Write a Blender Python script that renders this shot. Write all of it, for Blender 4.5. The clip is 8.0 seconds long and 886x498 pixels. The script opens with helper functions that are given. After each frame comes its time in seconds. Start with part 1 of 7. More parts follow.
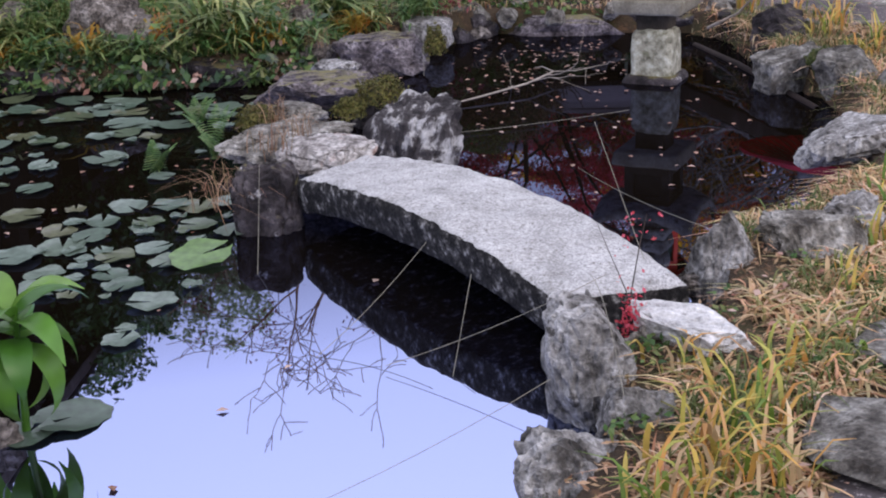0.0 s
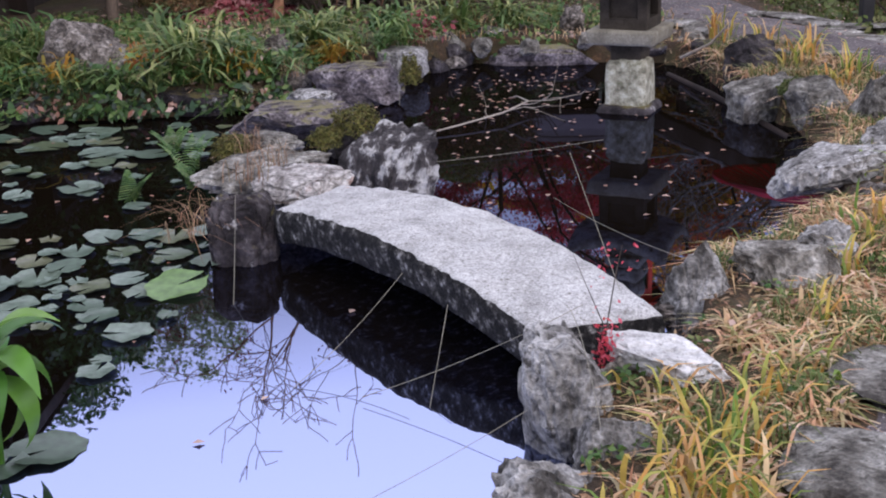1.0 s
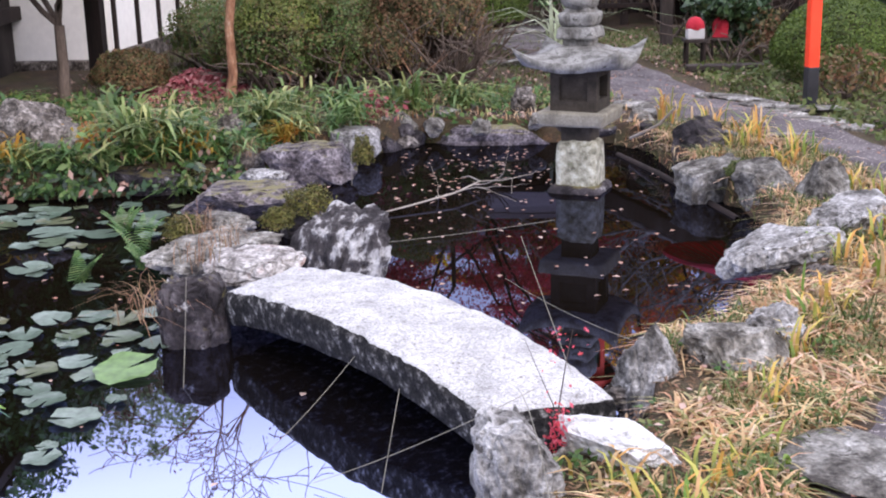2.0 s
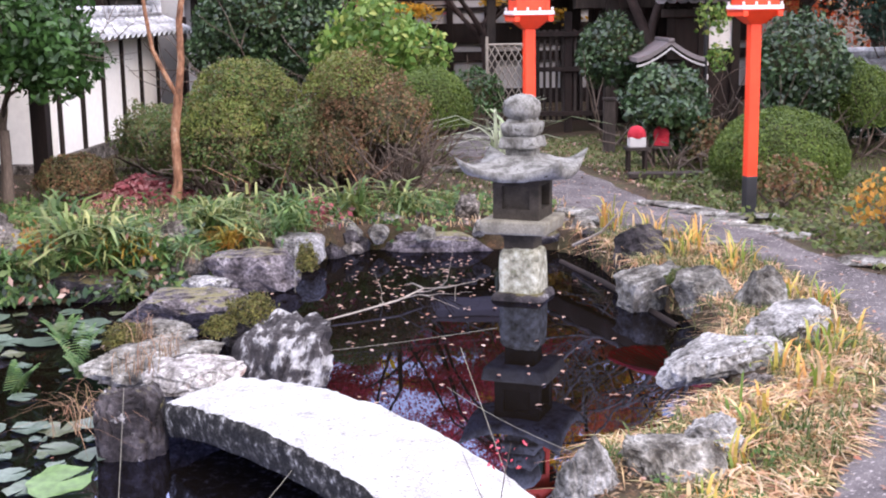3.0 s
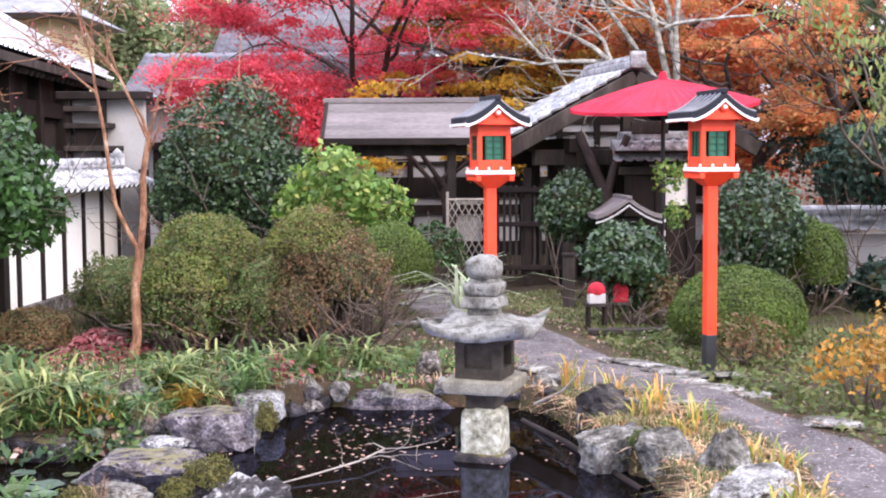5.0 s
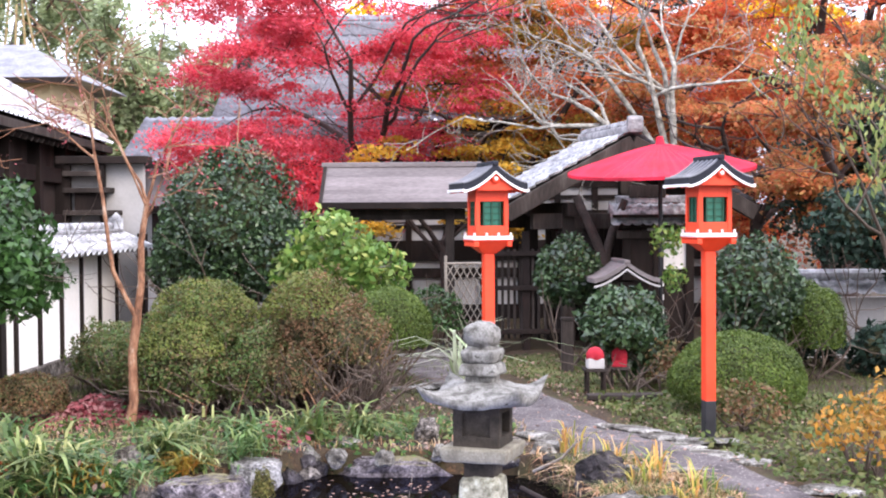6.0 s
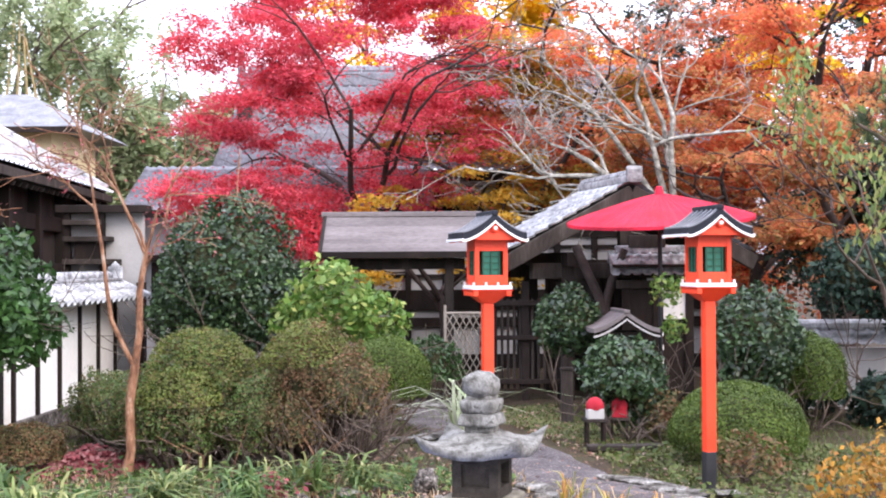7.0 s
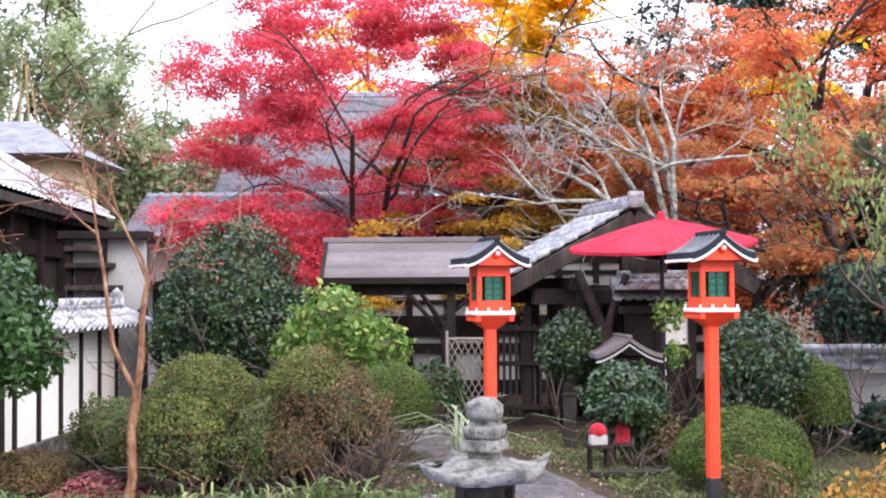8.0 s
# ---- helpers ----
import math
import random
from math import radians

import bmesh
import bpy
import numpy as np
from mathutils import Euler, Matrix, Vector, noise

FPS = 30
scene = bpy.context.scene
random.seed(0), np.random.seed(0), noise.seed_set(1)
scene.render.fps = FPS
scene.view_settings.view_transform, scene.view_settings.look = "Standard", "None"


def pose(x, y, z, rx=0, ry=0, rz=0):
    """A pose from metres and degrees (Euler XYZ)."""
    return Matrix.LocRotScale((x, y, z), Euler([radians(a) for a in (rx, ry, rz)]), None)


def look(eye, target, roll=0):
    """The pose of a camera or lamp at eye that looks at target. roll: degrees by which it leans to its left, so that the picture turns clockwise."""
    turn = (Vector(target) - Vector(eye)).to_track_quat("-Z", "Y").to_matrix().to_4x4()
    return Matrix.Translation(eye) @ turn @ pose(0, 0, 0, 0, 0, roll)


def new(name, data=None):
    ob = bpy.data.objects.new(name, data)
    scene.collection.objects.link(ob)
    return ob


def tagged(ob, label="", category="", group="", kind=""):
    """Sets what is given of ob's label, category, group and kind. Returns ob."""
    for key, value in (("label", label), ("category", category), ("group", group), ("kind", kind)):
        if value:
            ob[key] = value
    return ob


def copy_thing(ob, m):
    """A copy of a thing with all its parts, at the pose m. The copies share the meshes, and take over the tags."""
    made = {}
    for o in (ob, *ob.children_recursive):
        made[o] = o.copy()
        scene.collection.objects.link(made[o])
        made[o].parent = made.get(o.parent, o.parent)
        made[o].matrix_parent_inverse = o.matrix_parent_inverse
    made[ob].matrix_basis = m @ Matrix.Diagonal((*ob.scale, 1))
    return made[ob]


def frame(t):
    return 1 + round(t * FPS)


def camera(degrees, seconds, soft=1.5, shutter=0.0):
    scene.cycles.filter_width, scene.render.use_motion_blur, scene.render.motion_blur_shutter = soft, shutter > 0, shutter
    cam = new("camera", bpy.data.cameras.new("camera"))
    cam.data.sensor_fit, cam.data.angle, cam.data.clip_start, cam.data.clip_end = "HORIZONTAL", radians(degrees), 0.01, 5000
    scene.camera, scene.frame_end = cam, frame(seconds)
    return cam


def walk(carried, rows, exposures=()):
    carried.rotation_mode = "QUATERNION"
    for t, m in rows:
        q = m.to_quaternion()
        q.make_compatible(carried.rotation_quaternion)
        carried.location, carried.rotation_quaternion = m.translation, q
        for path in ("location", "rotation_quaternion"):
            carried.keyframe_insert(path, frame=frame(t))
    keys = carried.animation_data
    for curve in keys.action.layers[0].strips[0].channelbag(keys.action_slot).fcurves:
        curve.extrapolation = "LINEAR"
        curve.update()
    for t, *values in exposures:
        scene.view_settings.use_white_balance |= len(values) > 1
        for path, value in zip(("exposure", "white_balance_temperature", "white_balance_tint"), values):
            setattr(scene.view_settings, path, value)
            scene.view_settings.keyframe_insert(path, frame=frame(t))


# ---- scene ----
cam = camera(38.0, 8.0, soft=2.0)
PATH = [
    (0, (0.023, 0.066, 1.752), (-0.241, 1.930, 1.077), -2.4),
    (0.5, (0.020, 0.066, 1.755), (-0.228, 1.937, 1.093), -2.3),
    (1, (0.018, 0.060, 1.768), (-0.207, 1.942, 1.131), -2.1),
    (2.5, (0.039, 0.061, 1.819), (-0.072, 2.006, 1.364), -1.2),
    (3, (0.058, 0.057, 1.838), (-0.014, 2.020, 1.461), -0.9),
    (3.5, (0.050, 0.054, 1.858), (0.011, 2.030, 1.551), -0.6),
    (4, (0.042, 0.054, 1.881), (0.024, 2.038, 1.629), -0.5),
    (4.5, (0.033, 0.059, 1.892), (0.026, 2.049, 1.691), -0.3),
    (6, (0.041, 0.073, 1.946), (0.038, 2.072, 1.890), -0.4),
    (6.5, (0.042, 0.073, 1.946), (0.039, 2.073, 1.933), -0.3),
    (7, (0.044, 0.086, 1.945), (0.042, 2.086, 1.966), -0.3),
    (7.5, (0.041, 0.092, 1.945), (0.038, 2.092, 1.989), -0.3),
    (8, (0.031, 0.096, 1.943), (0.028, 2.095, 2.004), -0.4),
]
EXPOSURES = [(0, -0.72, 6700, 18), (1.0, -0.63, 6700, 18), (1.3, -0.46, 6700, 18), (2.2, 0.08, 6750, 19), (2.6, 0.22, 6800, 20), (4.0, 0.57, 6850, 20), (6.0, 0.55, 6850, 16), (8.0, 0.34, 6800, 15)]
walk(cam, [(t, look(eye, target, roll)) for t, eye, target, roll in PATH], EXPOSURES)

# ---- world and sun: a bright, thinly overcast autumn afternoon ----
SUN_UP, SUN_TURN = 33.0, 138.0
world = bpy.data.worlds.new("overcast_sky")
scene.world = world
world.use_nodes = True
wn = world.node_tree
sky = wn.nodes.new("ShaderNodeTexSky")
sky.sky_type, sky.sun_disc = "NISHITA", False
sky.sun_elevation, sky.sun_rotation = radians(SUN_UP), radians(SUN_TURN)
sky.air_density, sky.dust_density, sky.ozone_density = 1.0, 2.5, 1.5
haze = wn.nodes.new("ShaderNodeMix")
haze.data_type = "RGBA"
haze.inputs[0].default_value = 0.78
# cloud cover, brightest overhead and dimmer towards the horizon
up_way = wn.nodes.new("ShaderNodeSeparateXYZ")
wn.links.new(wn.nodes.new("ShaderNodeTexCoord").outputs["Generated"], up_way.inputs[0])
cloud = wn.nodes.new("ShaderNodeValToRGB")
cloud.color_ramp.elements[0].position, cloud.color_ramp.elements[0].color = 0.0, (0.22, 0.24, 0.3, 1)
cloud.color_ramp.elements[1].position, cloud.color_ramp.elements[1].color = 0.42, (0.74, 0.81, 1.0, 1)
wn.links.new(up_way.outputs[2], cloud.inputs[0])
glow = wn.nodes.new("ShaderNodeVectorMath")
glow.operation = "SCALE"
glow.inputs["Scale"].default_value = 28.5
wn.links.new(cloud.outputs[0], glow.inputs[0])
wn.links.new(glow.outputs[0], haze.inputs[7])
wn.links.new(sky.outputs[0], haze.inputs[6])
wn.links.new(haze.outputs[2], wn.nodes["Background"].inputs[0])
wn.nodes["Background"].inputs[1].default_value = 0.15
sun = new("sun", bpy.data.lights.new("sun", "SUN"))
sun.data.energy, sun.data.angle, sun.data.color = 1.5, radians(24), (1.0, 0.91, 0.78)
sa = radians(SUN_TURN)
sd = Vector((math.sin(sa) * math.cos(radians(SUN_UP)), math.cos(sa) * math.cos(radians(SUN_UP)), math.sin(radians(SUN_UP))))
sun.matrix_world = look(sd * 50, (0, 0, 0))


# ---- materials ----
def ramp(nt, fac, stops):
    node = nt.nodes.new("ShaderNodeValToRGB")
    cr = node.color_ramp
    while len(cr.elements) < len(stops):
        cr.elements.new(0.5)
    for el, (p, c) in zip(cr.elements, stops):
        el.position, el.color = p, (*c, 1)
    nt.links.new(fac, node.inputs[0])
    return node.outputs[0]


def noise_tex(nt, vec, scale, detail=6.0, rough=0.6, stretch=None):
    node = nt.nodes.new("ShaderNodeTexNoise")
    node.inputs["Scale"].default_value, node.inputs["Detail"].default_value = scale, detail
    node.inputs["Roughness"].default_value = rough
    if stretch:
        mp = nt.nodes.new("ShaderNodeMapping")
        mp.inputs["Scale"].default_value = stretch
        nt.links.new(vec, mp.inputs[0])
        vec = mp.outputs[0]
    nt.links.new(vec, node.inputs["Vector"])
    return node.outputs["Fac"]


def mix_rgb(nt, fac, a, b, blend="MIX"):
    node = nt.nodes.new("ShaderNodeMix")
    node.data_type, node.blend_type = "RGBA", blend
    for sock, v in ((node.inputs[0], fac), (node.inputs[6], a), (node.inputs[7], b)):
        if isinstance(v, (int, float)):
            sock.default_value = v
        elif isinstance(v, tuple):
            sock.default_value = (*v, 1)
        else:
            nt.links.new(v, sock)
    return node.outputs[2]


def bump(nt, height, strength, distance):
    node = nt.nodes.new("ShaderNodeBump")
    node.inputs["Strength"].default_value, node.inputs["Distance"].default_value = strength, distance
    nt.links.new(height, node.inputs["Height"])
    return node.outputs[0]


def mat(name, stops, scale=8.0, fine=60.0, rough=0.8, relief=0.4, depth=0.01, metal=0.0, stretch=None, spots=None, moss=None, vary=0.0, spec=0.3, grained=0.7, cracks=None, grit=0.0):
    """Two scales of noise through a colour ramp; spots: (colour, scale, low, high); moss: the colour of growth on upward faces."""
    m = bpy.data.materials.new(name)
    m.use_nodes = True
    nt = m.node_tree
    bsdf = nt.nodes["Principled BSDF"]
    vec = nt.nodes.new("ShaderNodeTexCoord").outputs["Object"]
    big = noise_tex(nt, vec, scale, 8, 0.65, stretch)
    small = noise_tex(nt, vec, fine, 4, 0.6, stretch)
    col = ramp(nt, big, stops)
    grain = ramp(nt, small, [(0.3 + 0.08 * grit, (0.62 - 0.4 * grit,) * 3), (0.7 - 0.08 * grit, (1.3 + 0.35 * grit,) * 3)])
    col = mix_rgb(nt, grained, col, grain, "MULTIPLY")
    if spots:
        c, s, lo, hi = spots
        mask = ramp(nt, noise_tex(nt, vec, s, 7, 0.7), [(lo, (0, 0, 0)), (hi, (1, 1, 1))])
        col = mix_rgb(nt, mask, col, c)
    if cracks:
        # dark joints along the edges of warped cells
        warp = nt.nodes.new("ShaderNodeVectorMath")
        warp.operation = "MULTIPLY_ADD"
        wob = nt.nodes.new("ShaderNodeTexNoise")
        wob.inputs["Scale"].default_value = cracks * 0.8
        nt.links.new(vec, wob.inputs["Vector"])
        nt.links.new(wob.outputs["Color"], warp.inputs[0])
        wob.inputs["Detail"].default_value = 6
        warp.inputs[1].default_value = (0.45, 0.45, 0.3)
        nt.links.new(vec, warp.inputs[2])
        cell = nt.nodes.new("ShaderNodeTexVoronoi")
        cell.feature = "DISTANCE_TO_EDGE"
        cell.inputs["Scale"].default_value = cracks
        nt.links.new(warp.outputs[0], cell.inputs["Vector"])
        seam = ramp(nt, cell.outputs["Distance"], [(0.0, (0.2, 0.19, 0.18)), (0.03, (1, 1, 1))])
        some = ramp(nt, noise_tex(nt, vec, cracks * 0.7, 3, 0.6), [(0.46, (0, 0, 0)), (0.6, (0.75, 0.75, 0.75))])
        col = mix_rgb(nt, some, col, mix_rgb(nt, 1.0, col, seam, "MULTIPLY"))
    if moss:
        sep = nt.nodes.new("ShaderNodeSeparateXYZ")
        nt.links.new(nt.nodes.new("ShaderNodeNewGeometry").outputs["Normal"], sep.inputs[0])
        add = nt.nodes.new("ShaderNodeMath")
        add.operation = "MULTIPLY"
        nt.links.new(sep.outputs[2], add.inputs[0])
        nt.links.new(noise_tex(nt, vec, 5.0, 6, 0.7), add.inputs[1])
        mask = ramp(nt, add.outputs[0], [(0.42, (0, 0, 0)), (0.55, (1, 1, 1))])
        col = mix_rgb(nt, mask, col, moss)
    if vary:
        rnd = nt.nodes.new("ShaderNodeObjectInfo").outputs["Random"]
        col = mix_rgb(nt, 1.0, col, ramp(nt, rnd, [(0, (1 - vary,) * 3), (1, (1 + vary,) * 3)]), "MULTIPLY")
    nt.links.new(col, bsdf.inputs["Base Color"])
    bsdf.inputs["Roughness"].default_value, bsdf.inputs["Metallic"].default_value = rough, metal
    bsdf.inputs["Specular IOR Level"].default_value = spec
    if relief:
        nt.links.new(bump(nt, mix_rgb(nt, 0.5, big, small), relief, depth), bsdf.inputs["Normal"])
    return m


def leaf_mat(name, colours, rough=0.5, through_light=0.35, clump=1.2, spec=0.3, single=False, patches=None):
    """Each leaf takes its own colour from the ramp; a slow noise drifts whole clumps lighter and darker."""
    m = bpy.data.materials.new(name)
    m.use_nodes = True
    nt = m.node_tree
    bsdf, out = nt.nodes["Principled BSDF"], nt.nodes["Material Output"]
    geo = nt.nodes.new("ShaderNodeNewGeometry")
    vec = nt.nodes.new("ShaderNodeTexCoord").outputs["Object"]
    n = len(colours)
    pick = nt.nodes.new("ShaderNodeObjectInfo").outputs["Random"] if single else geo.outputs["Random Per Island"]
    col = ramp(nt, pick, [(i / max(1, n - 1), c) for i, c in enumerate(colours)])
    if patches:
        mask = ramp(nt, noise_tex(nt, vec, 2.6, 4, 0.6), [(0.54, (0, 0, 0)), (0.66, (0.75, 0.75, 0.75))])
        col = mix_rgb(nt, mask, col, patches)
    drift = ramp(nt, noise_tex(nt, vec, clump, 3, 0.5), [(0.3, (0.5, 0.5, 0.5)), (0.7, (1.35, 1.35, 1.35))])
    col = mix_rgb(nt, 0.8, col, drift, "MULTIPLY")
    nt.links.new(col, bsdf.inputs["Base Color"])
    bsdf.inputs["Roughness"].default_value, bsdf.inputs["Specular IOR Level"].default_value = rough, spec
    if through_light:
        tr = nt.nodes.new("ShaderNodeBsdfTranslucent")
        nt.links.new(col, tr.inputs[0])
        mx = nt.nodes.new("ShaderNodeMixShader")
        mx.inputs[0].default_value = through_light
        nt.links.new(bsdf.outputs[0], mx.inputs[1])
        nt.links.new(tr.outputs[0], mx.inputs[2])
        nt.links.new(mx.outputs[0], out.inputs[0])
    return m


M = {}
M["earth"] = mat("earth", [(0.3, (0.022, 0.014, 0.009)), (0.48, (0.055, 0.036, 0.021)), (0.62, (0.05, 0.045, 0.018)), (0.8, (0.095, 0.068, 0.036))], 3.0, 70, 0.95, 1.0, 0.03,
                 spots=((0.13, 0.07, 0.035), 16.0, 0.56, 0.66))
M["lawn"] = mat("lawn", [(0.35, (0.07, 0.075, 0.025)), (0.55, (0.11, 0.12, 0.04)), (0.75, (0.16, 0.14, 0.06))], 2.2, 50, 0.95, 0.8, 0.02)
M["gravel"] = mat("gravel", [(0.32, (0.045, 0.037, 0.039)), (0.5, (0.09, 0.077, 0.079)), (0.72, (0.16, 0.14, 0.14))], 3, 90, 0.92, 1.0, 0.015,
                  spots=((0.36, 0.32, 0.31), 48.0, 0.58, 0.62))
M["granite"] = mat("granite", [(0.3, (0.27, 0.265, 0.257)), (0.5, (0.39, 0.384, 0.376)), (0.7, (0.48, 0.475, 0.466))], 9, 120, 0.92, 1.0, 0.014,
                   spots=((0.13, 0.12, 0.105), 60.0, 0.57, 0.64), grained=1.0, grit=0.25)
# Granite for sides and underside: weathered mottling, with shade put into the colour.
M["granite_shaded"] = mat("granite_shaded", [(0.43, (0.006, 0.0055, 0.0055)), (0.53, (0.026, 0.024, 0.023)), (0.6, (0.11, 0.105, 0.1)), (0.68, (0.34, 0.335, 0.32))], 24, 70, 0.9, 1.0, 0.025, grained=1.0, grit=0.6)
M["rock_pale"] = mat("rock_pale", [(0.37, (0.032, 0.027, 0.022)), (0.47, (0.115, 0.106, 0.092)), (0.57, (0.225, 0.215, 0.193)), (0.72, (0.42, 0.41, 0.385))], 8, 52, 0.9, 1.0, 0.035,
                     spots=((0.045, 0.039, 0.032), 14.0, 0.58, 0.65), vary=0.2, cracks=4.5, grained=1.0, grit=0.35)
M["rock_dark"] = mat("rock_dark", [(0.38, (0.008, 0.0065, 0.007)), (0.52, (0.035, 0.029, 0.031)), (0.64, (0.1, 0.088, 0.093)), (0.78, (0.26, 0.245, 0.25))], 7, 60, 0.88, 1.0, 0.03,
                     spots=((0.36, 0.35, 0.35), 9.0, 0.62, 0.67), moss=(0.1, 0.085, 0.03), vary=0.2, cracks=3.0)
M["rock_brown"] = mat("rock_brown", [(0.38, (0.035, 0.028, 0.023)), (0.52, (0.13, 0.113, 0.1)), (0.68, (0.32, 0.29, 0.265))], 10, 45, 0.9, 1.0, 0.03,
                      spots=((0.36, 0.34, 0.31), 12.0, 0.62, 0.68), vary=0.2, cracks=3.5, grained=1.0, grit=0.7)
M["rock_purple"] = mat("rock_purple", [(0.38, (0.03, 0.024, 0.026)), (0.5, (0.1, 0.085, 0.092)), (0.62, (0.2, 0.178, 0.19)), (0.76, (0.38, 0.36, 0.37))], 9, 50, 0.88, 1.0, 0.03,
                       spots=((0.025, 0.02, 0.02), 10.0, 0.58, 0.64), moss=(0.14, 0.125, 0.06), cracks=3.0, grained=1.0, grit=0.6)
M["rock_blush"] = mat("rock_blush", [(0.36, (0.1, 0.086, 0.078)), (0.48, (0.27, 0.25, 0.235)), (0.62, (0.42, 0.4, 0.38))], 9, 50, 0.88, 1.0, 0.025,
                      spots=((0.22, 0.14, 0.115), 7.0, 0.58, 0.68), cracks=4.0, grained=1.0, grit=0.4)
M["moss"] = leaf_mat("moss", [(0.045, 0.05, 0.014), (0.09, 0.092, 0.024), (0.15, 0.14, 0.035), (0.09, 0.06, 0.024)], 0.8, 0.15, 6.0)
M["rock_white"] = mat("rock_white", [(0.36, (0.05, 0.046, 0.042)), (0.46, (0.18, 0.172, 0.163)), (0.56, (0.32, 0.313, 0.303)), (0.72, (0.5, 0.492, 0.482))], 7, 52, 0.85, 1.0, 0.035,
                      spots=((0.06, 0.054, 0.048), 12.0, 0.59, 0.65), vary=0.12, cracks=5.0, grained=1.0, grit=0.35)
M["rock_bright"] = mat("rock_bright", [(0.3, (0.08, 0.075, 0.07)), (0.4, (0.4, 0.394, 0.386)), (0.54, (0.6, 0.592, 0.58)), (0.74, (0.74, 0.732, 0.72))], 6, 65, 0.85, 1.0, 0.03,
                       spots=((0.1, 0.09, 0.08), 15.0, 0.6, 0.67), cracks=6.0)
M["rock_mottled"] = mat("rock_mottled", [(0.42, (0.02, 0.017, 0.018)), (0.51, (0.06, 0.053, 0.054)), (0.57, (0.32, 0.315, 0.31)), (0.75, (0.52, 0.515, 0.51))], 9, 45, 0.85, 1.0, 0.025, stretch=(1.3, 1.3, 0.6))
M["lantern_stone"] = mat("lantern_stone", [(0.34, (0.06, 0.056, 0.048)), (0.5, (0.18, 0.175, 0.16)), (0.7, (0.36, 0.356, 0.335))], 12, 95, 0.92, 1.0, 0.015,
                         spots=((0.05, 0.047, 0.038), 12.0, 0.57, 0.66))
M["lantern_brown"] = mat("lantern_brown", [(0.35, (0.14, 0.125, 0.095)), (0.7, (0.30, 0.28, 0.22))], 7, 80, 0.9, 0.6, 0.006)
M["lantern_lichen"] = mat("lantern_lichen", [(0.34, (0.09, 0.085, 0.06)), (0.5, (0.3, 0.29, 0.22)), (0.68, (0.5, 0.5, 0.42))], 15, 90, 0.92, 1.0, 0.012, spots=((0.12, 0.12, 0.07), 11.0, 0.55, 0.65))
M["lantern_black"] = mat("lantern_black", [(0.35, (0.016, 0.013, 0.01)), (0.7, (0.065, 0.053, 0.042))], 7, 80, 0.9, 0.6, 0.006)
M["vermilion"] = mat("vermilion", [(0.3, (0.78, 0.045, 0.016)), (0.7, (0.9, 0.075, 0.026))], 3, 25, 0.42, 0.12, 0.003, spec=0.4, grained=0.15)
M["black_paint"] = mat("black_paint", [(0.3, (0.012, 0.012, 0.014)), (0.7, (0.03, 0.03, 0.034))], 6, 60, 0.5, 0.2, 0.003, grained=0.15)
M["roof_metal"] = mat("roof_metal", [(0.3, (0.012, 0.013, 0.018)), (0.7, (0.03, 0.033, 0.043))], 4, 40, 0.6, 0.2, 0.003, spec=0.12, grained=0.15)
M["roof_ribbing"] = mat("roof_ribbing", [(0.3, (0.1, 0.105, 0.12)), (0.7, (0.2, 0.205, 0.23))], 4, 40, 0.4, 0.2, 0.003, spec=0.5, grained=0.15)
M["white_paint"] = mat("white_paint", [(0.3, (0.72, 0.70, 0.68)), (0.7, (0.84, 0.83, 0.82))], 5, 40, 0.6, 0.15, 0.003, grained=0.15)
M["green_pane"] = mat("green_pane", [(0.3, (0.012, 0.09, 0.06)), (0.7, (0.03, 0.16, 0.11))], 12, 60, 0.35, 0.1, 0.002, grained=0.15)
M["green_bar"] = mat("green_bar", [(0.3, (0.01, 0.06, 0.035)), (0.7, (0.02, 0.085, 0.05))], 12, 60, 0.5, 0.1, 0.002)
M["plaster"] = mat("plaster", [(0.25, (0.74, 0.72, 0.69)), (0.75, (0.84, 0.83, 0.81))], 0.8, 12, 0.9, 0.08, 0.002, spots=((0.62, 0.58, 0.5), 0.9, 0.66, 0.82), grained=0.15)
# White plaster and trim with a shaded look put into the grey colour.
M["plaster_grey"] = mat("plaster_grey", [(0.3, (0.36, 0.345, 0.335)), (0.7, (0.5, 0.485, 0.475))], 1.4, 35, 0.9, 0.2, 0.003, grained=0.15)
M["plaster_ochre"] = mat("plaster_ochre", [(0.3, (0.72, 0.58, 0.34)), (0.7, (0.82, 0.7, 0.44))], 1.0, 30, 0.9, 0.2, 0.003, grained=0.15)
M["timber"] = mat("timber", [(0.3, (0.008, 0.0055, 0.005)), (0.7, (0.028, 0.019, 0.016))], 3, 50, 0.8, 0.4, 0.004, stretch=(1, 1, 0.15), vary=0.25, spec=0.2)
M["timber_grey"] = mat("timber_grey", [(0.3, (0.014, 0.011, 0.0095)), (0.55, (0.04, 0.031, 0.027)), (0.75, (0.085, 0.072, 0.064))], 4, 50, 0.85, 0.5, 0.004, stretch=(1, 1, 0.2), vary=0.3, spec=0.2)
M["shingle"] = mat("shingle", [(0.3, (0.10, 0.085, 0.085)), (0.7, (0.19, 0.165, 0.165))], 3, 50, 0.8, 0.4, 0.004, stretch=(0.25, 1, 1), vary=0.18)
M["tile"] = mat("tile", [(0.32, (0.09, 0.092, 0.1)), (0.46, (0.29, 0.295, 0.31)), (0.62, (0.54, 0.545, 0.56)), (0.75, (0.68, 0.685, 0.7))], 7, 45, 0.5, 0.6, 0.008, vary=0.35, spec=0.5)
M["tile_far"] = mat("tile_far", [(0.3, (0.12, 0.122, 0.14)), (0.7, (0.26, 0.265, 0.295))], 2.5, 18, 0.6, 0.3, 0.01, spec=0.3)
